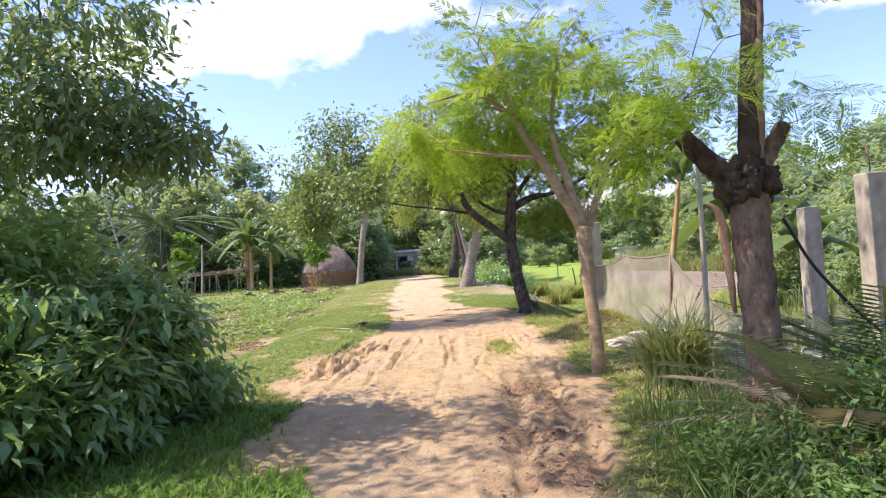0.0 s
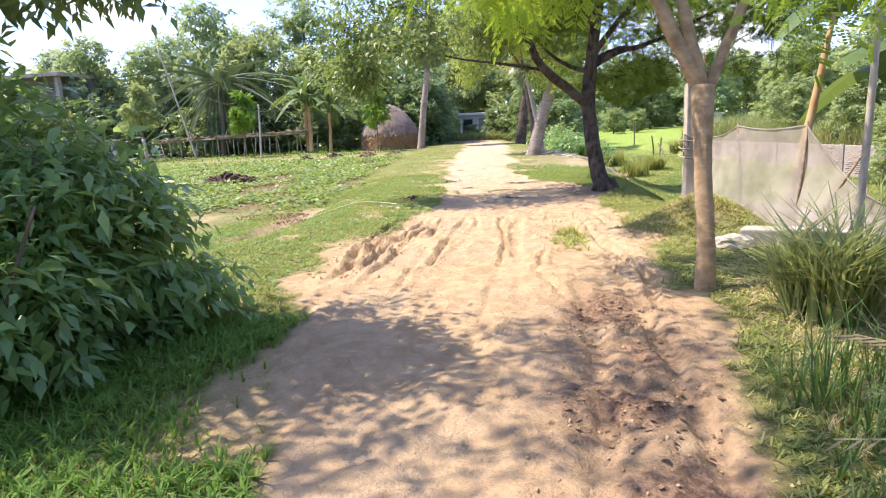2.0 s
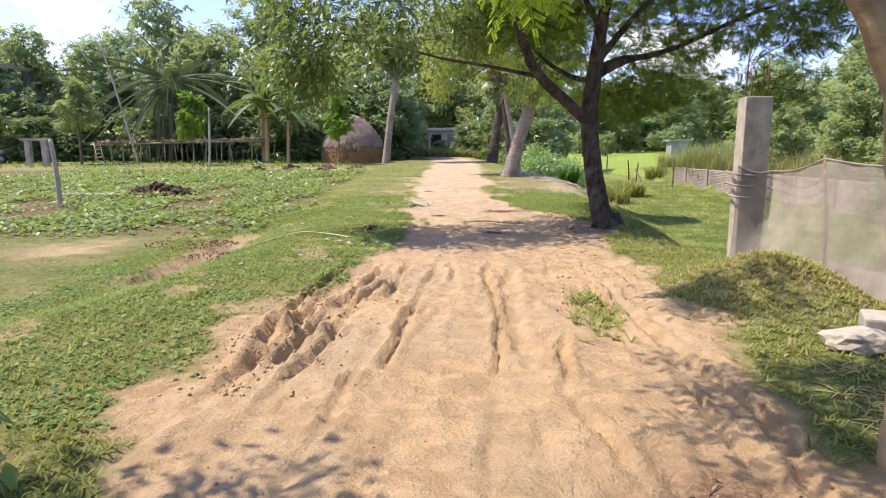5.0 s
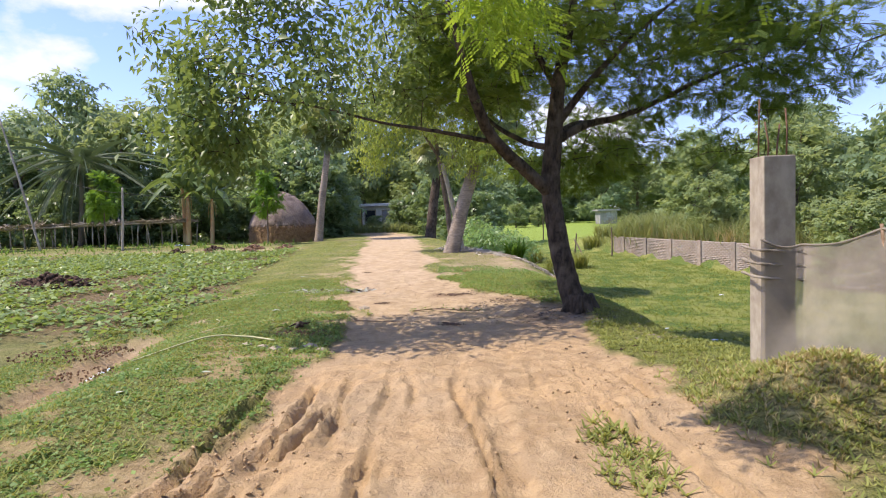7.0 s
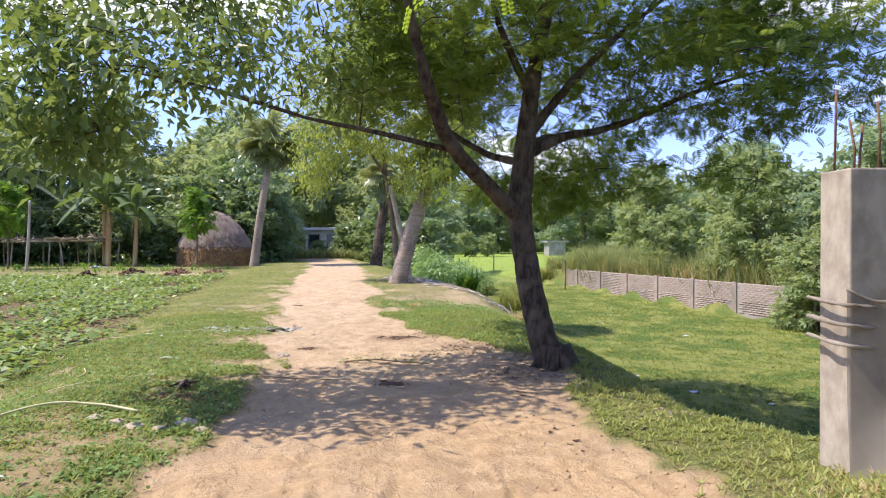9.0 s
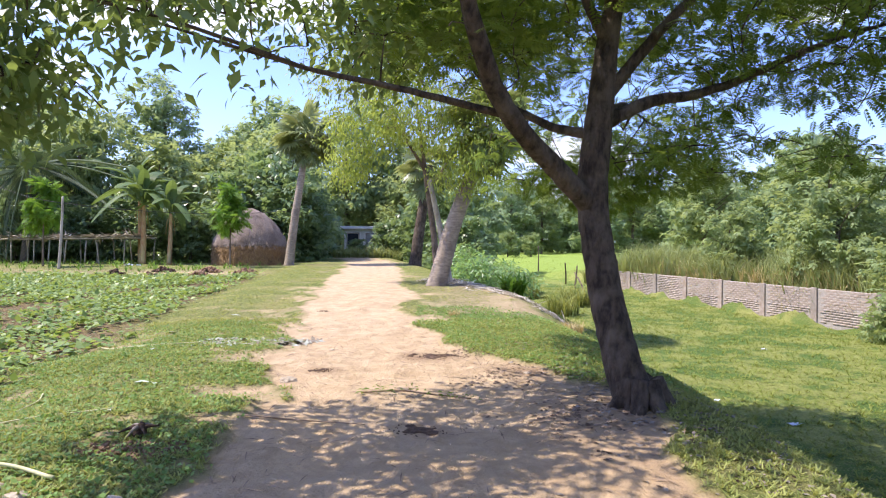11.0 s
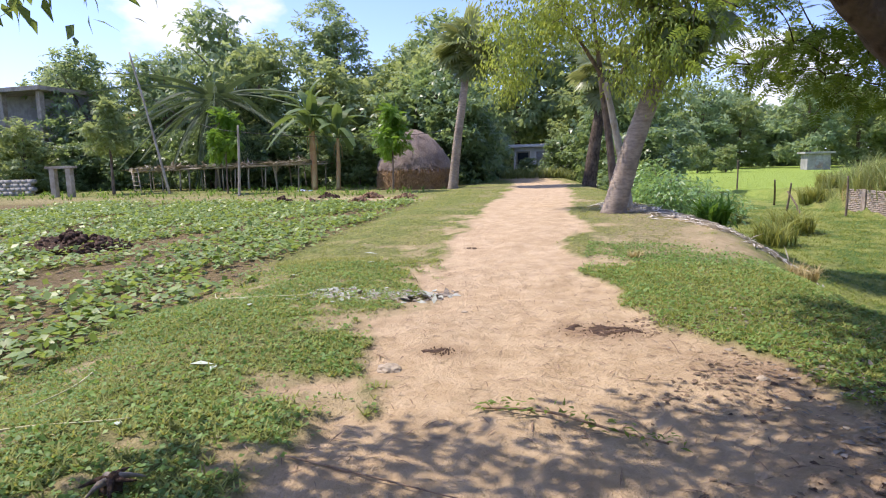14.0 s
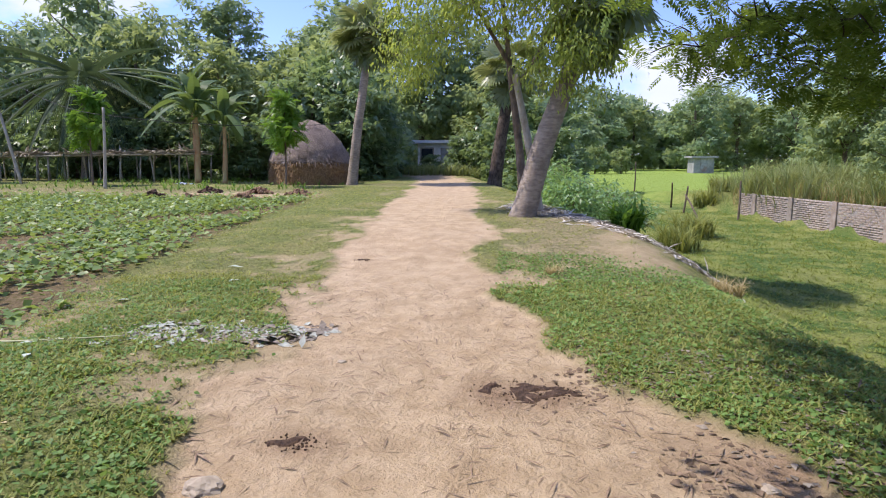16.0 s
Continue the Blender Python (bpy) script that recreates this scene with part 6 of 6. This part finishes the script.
def unfinished_house():
    x, y = -46.5, 46.5
    root = thing("unfinished_house", (x, y, zat(x, y)), "unfinished grey two-storey house with open columns", "house", "distant houses")
    part("wall", bevelled((0, 0.6, -0.2), (7.6, 5.0, 3.1), M_HOUSE_GREY, "wall", 0.02), root)
    part("floor_slab", bevelled((-0.4, -0.3, 3.103), (8.0, 5.4, 3.35), M_CONCRETE, "floor_slab", 0.02), root)
    for k in range(3):
        part("column", bevelled((0.3 + 3.4 * k, 0.0, 3.353), (0.65 + 3.4 * k, 0.35, 6.9), M_CONCRETE, "column", 0.015), root)
        part("column", bevelled((0.3 + 3.4 * k, 0.0, -0.2), (0.65 + 3.4 * k, 0.35, 3.1), M_CONCRETE, "column", 0.015), root)
    part("wall", bevelled((0, 1.8, 3.353), (7.6, 5.0, 6.9), M_HOUSE_GREY, "wall", 0.02), root)
    part("roof_slab", bevelled((-0.4, -0.5, 6.903), (8.0, 5.4, 7.2), M_CONCRETE, "roof_slab", 0.02), root)
    for k in range(2):
        part("window", bevelled((1.4 + 3.4 * k, 0.56, 1.0), (2.6 + 3.4 * k, 0.62, 2.2), M_GLASS_DARK, "window", 0.01), root)


unfinished_house()

# ---- field things ----
def heap(name, x, y, r, h, mat, label, group="soil heaps", n=26, clod=0.14):
    root = thing(name, (x, y, zat(x, y)), label, "heap", group)
    b = Buf()
    for _ in range(n):
        a, d = rng.uniform(0, 6.28), r * math.sqrt(rng.random())
        c = np.array([d * math.cos(a), d * 0.6 * math.sin(a), h * (1 - d / r) * rng.uniform(0.3, 1.0)])
        k = clod * rng.uniform(0.6, 1.4)
        w = unit(rng.normal(0, 1, 3))
        b.tube([c - w * k, c - w * k * 0.4, c + w * k * 0.4, c + w * k], [k * 0.3, k * 0.9, k * 0.7, k * 0.2], 5, 0.35)
    tagged(part("clod_mass", b.mesh("clod_mass", mat, True), root), kind="stuff")


heap("manure_heap", -12.0, 23.2, 1.3, 0.4, M_DUNG, "dark crumbly manure heap among the vines", "soil heaps", 520, 0.075)
for x, y in ((-13.4, 34.2), (-11.8, 33.7), (-12.6, 36.6), (-9.9, 33.7), (-10.5, 36.3), (-8.8, 35.8)):
    heap("soil_heap", x, y, 0.5, 0.28, M_DUNG if x < -12 else M_CLOD, "small heap of dug brown soil at the field's edge", n=70, clod=0.075)
def pat(x, y, rx, ry, label, crumbs):
    root = thing("manure_pat", (x, y, zat(x, y)), label, "manure", "manure pats")
    g = 26
    u, v = np.meshgrid(np.linspace(-1.3, 1.3, g), np.linspace(-1.3, 1.3, g))
    px, py = x + u * rx, y + v * ry
    cover = 0.72 - np.hypot(u, v) + 2.4 * fbm(px, py, 9.0, 23, 4)
    z = height(px, py) - zat(x, y) - 0.02 + 0.03 * step(-0.05, 0.35, cover) + 0.02 * np.clip(cover, 0, 1) * fbm(px, py, 22.0, 27, 3)
    f = [[i * g + j, i * g + j + 1, (i + 1) * g + j + 1, (i + 1) * g + j] for i in range(g - 1) for j in range(g - 1)]
    part("crust", mesh_from("crust", np.stack([u * rx, v * ry, z], -1).reshape(-1, 3), f, M_DUNG), root)
    b = Buf()
    for _ in range(crumbs):
        a, d = rng.uniform(0, 6.28), rng.uniform(0.2, 1.3)
        cx, cy = math.cos(a) * d * rx, math.sin(a) * d * ry
        k = rng.uniform(0.003, 0.009)
        c = np.array([cx, cy, zat(x + cx, y + cy) - zat(x, y) + k * 0.3])
        w = unit(rng.normal(0, 1, 3))
        b.tube([c - w * k, c, c + w * k], [k * 0.4, k * 0.9, k * 0.3], 5, 0.35)
    tagged(part("crumb_mass", b.mesh("crumb_mass", M_DUNG), root), kind="stuff")


pat(-0.84, 18.43, 0.36, 0.2, "trampled dark manure crumbs on the track", 160)
pat(-2.12, 17.58, 0.15, 0.09, "small crumbly manure pat on the track", 70)
pat(-3.2, 23.16, 0.15, 0.08, "small dark manure pat on the track", 30)
pat(-0.9, 15.3, 0.2, 0.12, "flat dark manure stain on the track", 60)
lump("stone", (-2.42, 17.09, zat(-2.42, 17.09) + 0.01), (0.10, 0.075, 0.05), M_STONE, "dusty rounded stone at the track's edge", "stone", "stones", 0.3, 1)
for k, (x, y, s) in enumerate(((-3.25, 13.9, 0.09), (-3.05, 13.75, 0.12), (-2.8, 13.65, 0.10), (-2.62, 13.78, 0.13), (-2.45, 13.6, 0.08), (-3.5, 14.02, 0.1), (0.3, 17.35, 0.06), (-2.25, 18.9, 0.05))):
    lump("stone", (x, y, zat(x, y)), (s * 0.75, s * 0.6, s * 0.35), M_STONE, "dusty stone at the track's edge", "stone", "stones", 0.35, k + 10)


def crumpled(name, x, y, n, size, label, mats, category, group=""):
    root = thing(name, (x, y, zat(x, y)), label, category, group)
    for k in range(n):
        g = 6
        u, v = np.meshgrid(np.linspace(-1, 1, g), np.linspace(-1, 1, g))
        z = np.abs(rng.normal(0, 0.3, (g, g))) + 0.35 * np.exp(-(u ** 2 + v ** 2) * 1.5)
        a = rng.uniform(0, 6.28)
        s = size * rng.uniform(0.4, 1.0)
        pts = np.stack([(u * math.cos(a) - v * math.sin(a)) * s + rng.normal(0, size * 0.9), (u * math.sin(a) + v * math.cos(a)) * s * 0.7 + rng.normal(0, size * 0.7), z * s * 0.55], -1).reshape(-1, 3)
        f = [[i * g + j, i * g + j + 1, (i + 1) * g + j + 1, (i + 1) * g + j] for i in range(g - 1) for j in range(g - 1)]
        part("sheet", mesh_from("sheet", pts, f, mats[k % len(mats)], None, True), root)


M_PLASTIC_BLUE = surface("faded_blue_plastic", (0.20, 0.35, 0.45), (0.32, 0.50, 0.58), 9, None, 1, 0.4, 0.5)
crumpled("plastic_rubbish", -5.66, 14.5, 14, 0.22, "crumpled white plastic rubbish in the ditch", [M_PLASTIC], "rubbish", "rubbish")
crumpled("plastic_rubbish", -5.8, 13.7, 5, 0.13, "scraps of white plastic in the ditch", [M_PLASTIC], "rubbish", "rubbish")
crumpled("plastic_rubbish", -16.6, 41.4, 6, 0.24, "pale blue and white rubbish beside the banana plants", [M_PLASTIC_BLUE, M_PLASTIC], "rubbish", "rubbish")
crumpled("paper_scrap", 2.29, 23.9, 2, 0.12, "white scrap lying on the bank", [M_PLASTIC], "rubbish", "rubbish")
for x, y in ((4.6, 22.0), (8.6, 27.5), (5.2, 20.4), (6.2, 19.4)):
    crumpled("paper_scrap", x, y, 1, 0.10, "small white scrap on the meadow", [M_PLASTIC], "rubbish", "rubbish")


def flat_leaf(x, y, size, turn, label, mat=M_LEAF_WHITE):
    tv, tf = t_leaf(0.22)
    c, s = math.cos(turn), math.sin(turn)
    v = np.stack([tv[:, 0] * c - tv[:, 1] * s, tv[:, 0] * s + tv[:, 1] * c, tv[:, 2] * 0.8 + 0.1], -1) * size
    v = np.concatenate([v, v - (0, 0, 0.004)])
    f = np.concatenate([tf, tf[:, ::-1] + len(tv)])
    solo("fallen_leaf", mesh_from("fallen_leaf", v, f, mat), (x, y, zat(x, y) + 0.015), label, "leaf", "fallen leaves")


for x, y, s, a in ((-3.95, 16.7, 0.2, 0.4), (-3.7, 16.62, 0.12, 1.8), (-4.85, 22.3, 0.22, 0.2), (-4.4, 21.4, 0.16, 1.0), (-5.0, 18.9, 0.14, 0.6), (-4.6, 18.5, 0.14, 2.0), (-3.6, 15.6, 0.1, 2.2), (-5.3, 20.6, 0.14, 0.5), (-3.5, 12.6, 0.13, 0.3), (-4.0, 11.9, 0.12, 1.3), (-4.4, 13.0, 0.12, 0.9)):
    flat_leaf(x, y, s, a, "pale fallen leaf lying on the turf")


def stalk(name, pts, r0, r1, mat, label, category):
    pts = [(x, y, zat(x, y) + dz) for x, y, dz in pts]
    o = np.array(pts[0])
    b = Buf()
    b.tube(smooth_line([np.array(p) - o for p in pts], 8), [r0, r1], 7, 0.03)
    return solo(name, b.mesh(name, mat, True), o, label, category, "sticks on the ground")


stalk("palm_stalk", [(-3.15, 14.1, 0.03), (-3.6, 14.25, 0.05), (-4.1, 14.2, 0.06), (-4.9, 13.9, 0.04)], 0.014, 0.009, M_STALK, "pale curved frond stalk lying on the turf", "stalk")
stalk("dry_stick", [(-2.4, 15.5, 0.02), (-1.9, 15.45, 0.02), (-1.35, 15.35, 0.02)], 0.007, 0.004, M_STICK, "thin pale stick on the track's edge", "stick")
stalk("bamboo_strip", [(-6.0, 19.8, 0.03), (-5.5, 19.2, 0.03), (-4.9, 18.95, 0.03), (-4.2, 19.1, 0.03)], 0.008, 0.006, M_STALK, "thin pale bamboo strip on the turf", "stick")
stalk("bamboo_strip", [(-5.6, 14.9, 0.04), (-4.6, 15.4, 0.04), (-3.6, 15.7, 0.03)], 0.007, 0.005, M_STALK, "thin pale bamboo strip on the turf", "stick")
stalk("dry_stick", [(-4.9, 16.7, 0.03), (-4.7, 16.3, 0.03), (-4.65, 15.9, 0.03)], 0.008, 0.005, M_STALK, "thin pale stick on the turf", "stick")


def leafy_branch():
    root = thing("leafy_branch", (-1.52, 16.44, zat(-1.5, 16.44) + 0.02), "broken leafy branch lying across the track", "branch")
    line = smooth_line([(0, 0, 0.0), (0.4, -0.05, 0.03), (0.75, -0.18, 0.02), (1.1, -0.32, 0.02)], 6)
    b = Buf()
    b.tube(line, [0.012, 0.007], 6)
    part("stem", b.mesh("stem", M_STICK, True), root)
    n = 90
    at = line[rng.integers(0, len(line), n)] + rng.normal(0, 0.05, (n, 3)) * (1, 1, 0.3) + (0, 0, 0.02)
    part("leaves", scatter("leaves", t_leaf(0.2), at, rng.normal(0, 1, (n, 3)) * (1, 1, 0.2), rng.normal(0, 0.3, (n, 3)) + (0, 0, 1), rng.uniform(0.04, 0.08, n), M_ACACIA), root, "wilting green leaves")


leafy_branch()


def root_tuft():
    root = thing("uprooted_stump", (-3.05, 15.0, zat(-3.05, 15.0)), "small uprooted stump with dry torn roots", "stump")
    for k in range(7):
        a = k * 0.9
        d = np.array([math.cos(a), math.sin(a), 0])
        b = Buf()
        b.tube(smooth_line([(0, 0, 0.06), d * 0.06 + (0, 0, 0.07), d * 0.15 + (0, 0, 0.09 * rng.random())], 4), [0.028, 0.016, 0.004], 6, 0.12)
        part("root", b.mesh("root", M_DEAD if k % 2 else M_DUNG, True), root)
    b = Buf()
    b.tube([(0, 0, -0.03), (0, 0, 0.05), (0.02, 0, 0.1)], [0.05, 0.045, 0.02], 8, 0.15)
    part("core", b.mesh("core", M_DUNG, True), root)


root_tuft()
heap("loose_soil", -2.95, 14.72, 0.42, 0.03, M_CLOD, "loose reddish soil beside the stump", "soil heaps", 260, 0.013)


# ---- litter ----
def litter(name, n, x0, x1, y0, y1, keep, size, mat, label, shape, category="litter"):
    p = ground_points(n, x0, x1, y0, y1, keep)
    p[:, 2] += 0.016
    m = len(p)
    stuff(name, scatter(name, shape, p, rng.normal(0, 1, (m, 3)) * (1, 1, 0.06), rng.normal(0, 0.2, (m, 3)) + (0, 0, 1), size * rng.uniform(0.4, 1.2, m), mat), label, category)


TWIG = t_lozenge(0.034)
litter("twigs", 2600, -3.2, 1.8, 13.2, 21.5, lambda x, y: dirt_mask(x, y) * np.clip(0.5 + 1.8 * fbm(x, y, 0.9, 61), 0, 1), 0.17, M_STICK, "dry twigs scattered over the track", TWIG)
litter("twigs", 900, -3.0, 1.6, 3.0, 13.0, lambda x, y: dirt_mask(x, y) * np.clip(0.3 + 1.8 * fbm(x, y, 0.9, 61), 0, 1), 0.13, M_STICK, "dry twigs scattered over the track", TWIG)
litter("leaf_litter", 9000, -0.4, 3.4, 13.6, 19.5, lambda x, y: np.exp(-((x - 1.4 + 0.25 * (y - 16)) / 0.7) ** 2) * np.clip(0.6 + 1.8 * fbm(x, y, 1.2, 62), 0, 1), 0.07, M_DEAD, "withered leaf litter round the acacia's roots", t_leaf(0.25))
litter("leaf_litter", 9000, -5.0, -2.6, 19.0, 20.2, lambda x, y: np.exp(-((y - 19.35 - 0.25 * (x + 4)) / 0.2) ** 2) * np.clip(0.25 + 2.6 * fbm(x, y, 1.2, 63), 0, 1), 0.12, M_DEAD, "row of grey withered leaves on the turf", t_leaf(0.25))
litter("leaf_litter", 5000, -5.0, -2.6, 18.9, 20.3, lambda x, y: np.exp(-((y - 19.35 - 0.25 * (x + 4)) / 0.22) ** 2) * np.clip(0.15 + 2.2 * fbm(x, y, 1.5, 68), 0, 1), 0.13, M_LEAF_GREY, "row of pale curled leaves on the turf", t_leaf(0.3))
litter("leaf_litter", 3500, -7.0, 2.0, 9.0, 24.0, lambda x, y: (1 - dirt_mask(x, y)) * np.clip(0.1 + 1.2 * fbm(x, y, 0.8, 64), 0, 1), 0.06, M_DRY, "scattered dry leaves on the turf", t_leaf(0.25))
M_BRUSH = surface("bleached_brushwood", (0.60, 0.56, 0.48), (0.78, 0.74, 0.66), 12, None, 1, 0.85, 0.4)
p = ground_points(8500, -1.2, 3.2, 25.0, 31.6, lambda x, y: np.exp(-((x + 0.75 - (30.9 - y) * 0.52) / 0.42) ** 2))
p[:, 2] += rng.uniform(0.015, 0.06, len(p))
n = len(p)
gx = (height(p[:, 0] + 0.1, p[:, 1]) - height(p[:, 0] - 0.1, p[:, 1])) / 0.2
gy = (height(p[:, 0], p[:, 1] + 0.1) - height(p[:, 0], p[:, 1] - 0.1)) / 0.2
way = rng.normal(0, 1, (n, 3))
way[:, 2] = gx * way[:, 0] + gy * way[:, 1] + rng.normal(0, 0.06, n)
fall_line = np.stack([-gx, -gy, np.ones(n)], -1)
stuff("brushwood", scatter("brushwood", t_lozenge(0.06), p, way, fall_line + rng.normal(0, 0.15, (n, 3)), rng.uniform(0.15, 0.45, n), M_BRUSH), "pale cut brushwood strewn along the bank", "brushwood")
litter("straw", 9000, 1.1, 3.6, 5.0, 9.0, lambda x, y: step(0.1, 0.5, x - road_right(y)) * np.clip(0.4 + 2 * fbm(x, y, 1.0, 66), 0, 1), 0.2, M_DRY, "flattened dry straw beside the track", t_lozenge(0.03), "straw")
litter("mud_clods", 1500, -0.2, 1.1, 3.4, 7.4, lambda x, y: np.exp(-((x - 0.45) / 0.3) ** 2) * np.clip(0.4 + 2.4 * fbm(x, y, 2.0, 67), 0, 1), 0.05, M_CLOD, "crumbled mud clods on the track", t_leaf(0.45), "clods")
clump("weed_plant", 1.44, 28.2, 26, 0.3, 0.8, "leafy green weed on the bank", M_LIME, 8, 0.9, 0.06, "weed")
clump("dry_tuft", 2.38, 24.3, 40, 0.25, 0.4, "dry yellow grass tuft on the bank", M_DRY, 8, 0.8, 0.02)
clump("dry_tuft", -0.43, 22.5, 26, 0.12, 0.2, "dry brown grass tuft on the bank", M_DRY, 8, 0.9, 0.02)
tree("bank_bush", (0.6, 33.0, zat(0.6, 33)), [([(0, 0, 0), (0.2, 0, 0.5), (0.4, 0.1, 0.9)], [0.03, 0.02, 0.006])], [(0.0, 0, 0.6, 0.9, 1.0, 0.55, 90), (1.2, -0.6, 0.2, 1.0, 1.0, 0.6, 90), (-0.2, 1.6, 0.9, 0.9, 1.2, 0.8, 80), (1.0, 2.5, 0.3, 1.2, 1.4, 0.8, 80)], BROAD_LEAF, 0.2, 14, 0.16, M_BUSH, M_STICK, "low leafy bushes on the bank behind the palms", "bush", twig=0.008, sides=6)
more(W[1], 9.0, 96, 0.5, 0.5, 0.9)
more(W[1], 12.5, 97, 1.5, 0.45, 0.9)
more(W[2], -9.6, 58.5, 0.7, 0.42, 1.0)
more(W[2], -4.9, 59.5, 1.9, 0.5, 1.1)
more(W[2], -7.6, 61.0, 2.6, 0.3, 0.9)


# ---- broken clods along the wheel ruts ----
def clods():
    b = Buf()
    for x0, wx, y0, y1, n, k0 in ((-2.35, 0.28, 8.0, 11.2, 420, 0.014), (0.5, 0.35, 3.6, 7.2, 260, 0.011), (0.55, 0.5, 10.2, 12.6, 140, 0.014), (-1.0, 1.1, 5.0, 12.0, 130, 0.008)):
        for _ in range(n):
            x, y = x0 + rng.normal(0, wx), rng.uniform(y0, y1)
            k = k0 * rng.uniform(0.4, 1.3)
            w = unit(rng.normal(0, 1, 3) * (1, 1, 0.4))
            c = np.array([x, y, zat(x, y) + k * 0.25])
            b.tube([c - w * k, c - w * k * 0.3, c + w * k * 0.5, c + w * k], [k * 0.3, k * 0.8, k * 0.6, k * 0.15], 4, 0.3)
    stuff("earth_clods", b.mesh("earth_clods", M_EARTH_CLOD), "broken dry earth clods along the wheel ruts", "clods")


M_EARTH_CLOD = surface("dry_earth_clods", (0.36, 0.25, 0.14), (0.50, 0.355, 0.205), 14, (0.27, 0.18, 0.10), 3.0, 0.95, 0.7)
clods()
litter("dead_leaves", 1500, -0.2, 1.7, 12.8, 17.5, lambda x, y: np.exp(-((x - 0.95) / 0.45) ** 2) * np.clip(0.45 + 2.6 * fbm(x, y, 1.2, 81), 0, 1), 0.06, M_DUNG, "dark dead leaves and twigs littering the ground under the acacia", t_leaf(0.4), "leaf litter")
litter("twigs", 700, -2.4, 1.0, 12.6, 21.0, lambda x, y: np.clip(0.3 + 2.4 * fbm(x, y, 0.9, 82), 0, 1) * step(0.0, 0.4, x - road_left(y)), 0.13, M_STICK, "thin fallen twigs scattered over the track", t_lozenge(0.035), "twigs")

litter("dead_leaves", 5500, -1.0, 1.8, 15.2, 19.0, lambda x, y: np.exp(-((x - 0.35 + 0.35 * (y - 16.8)) / 0.75) ** 2) * np.clip(0.15 + 3.0 * fbm(x, y, 1.6, 84), 0, 1), 0.055, M_DEAD_DARK, "brown dead leaves trodden into the track", t_leaf(0.4), "leaf litter")
litter("twigs", 900, -1.2, 1.8, 15.0, 19.0, lambda x, y: np.clip(0.2 + 2.4 * fbm(x, y, 1.1, 85), 0, 1) * step(-1.2, -0.4, x), 0.2, M_STICK, "fallen twigs on the track beside the acacia", t_lozenge(0.03), "twigs")

rubble = thing("rubble_wall", (-46.0, 40.6, zat(-40, 40.6)), "low grey rubble wall at the field's far corner", "wall")
one = Buf()
one.box((-0.2, -0.14, -0.12), (0.2, 0.14, 0.12), 0.0, 0.02)
stone_mesh = one.mesh("stone", M_HOUSE_GREY)
for j in range(4):
    for i in range(30):
        ob = part("stone", stone_mesh, rubble)
        ob.location = (i * 0.42 + 0.2 * (j % 2) + rng.normal(0, 0.02), rng.normal(0, 0.03), 0.1 + j * 0.23)
        ob.rotation_euler.z = rng.normal(0, 0.08)

heap("ditch_soil", -6.5, 15.2, 0.9, 0.05, M_CLOD, "crumbled soil thrown up beside the ditch", "soil heaps", 220, 0.016)
heap("ditch_soil", -5.0, 13.6, 0.7, 0.05, M_CLOD, "crumbled soil thrown up beside the ditch", "soil heaps", 160, 0.014)
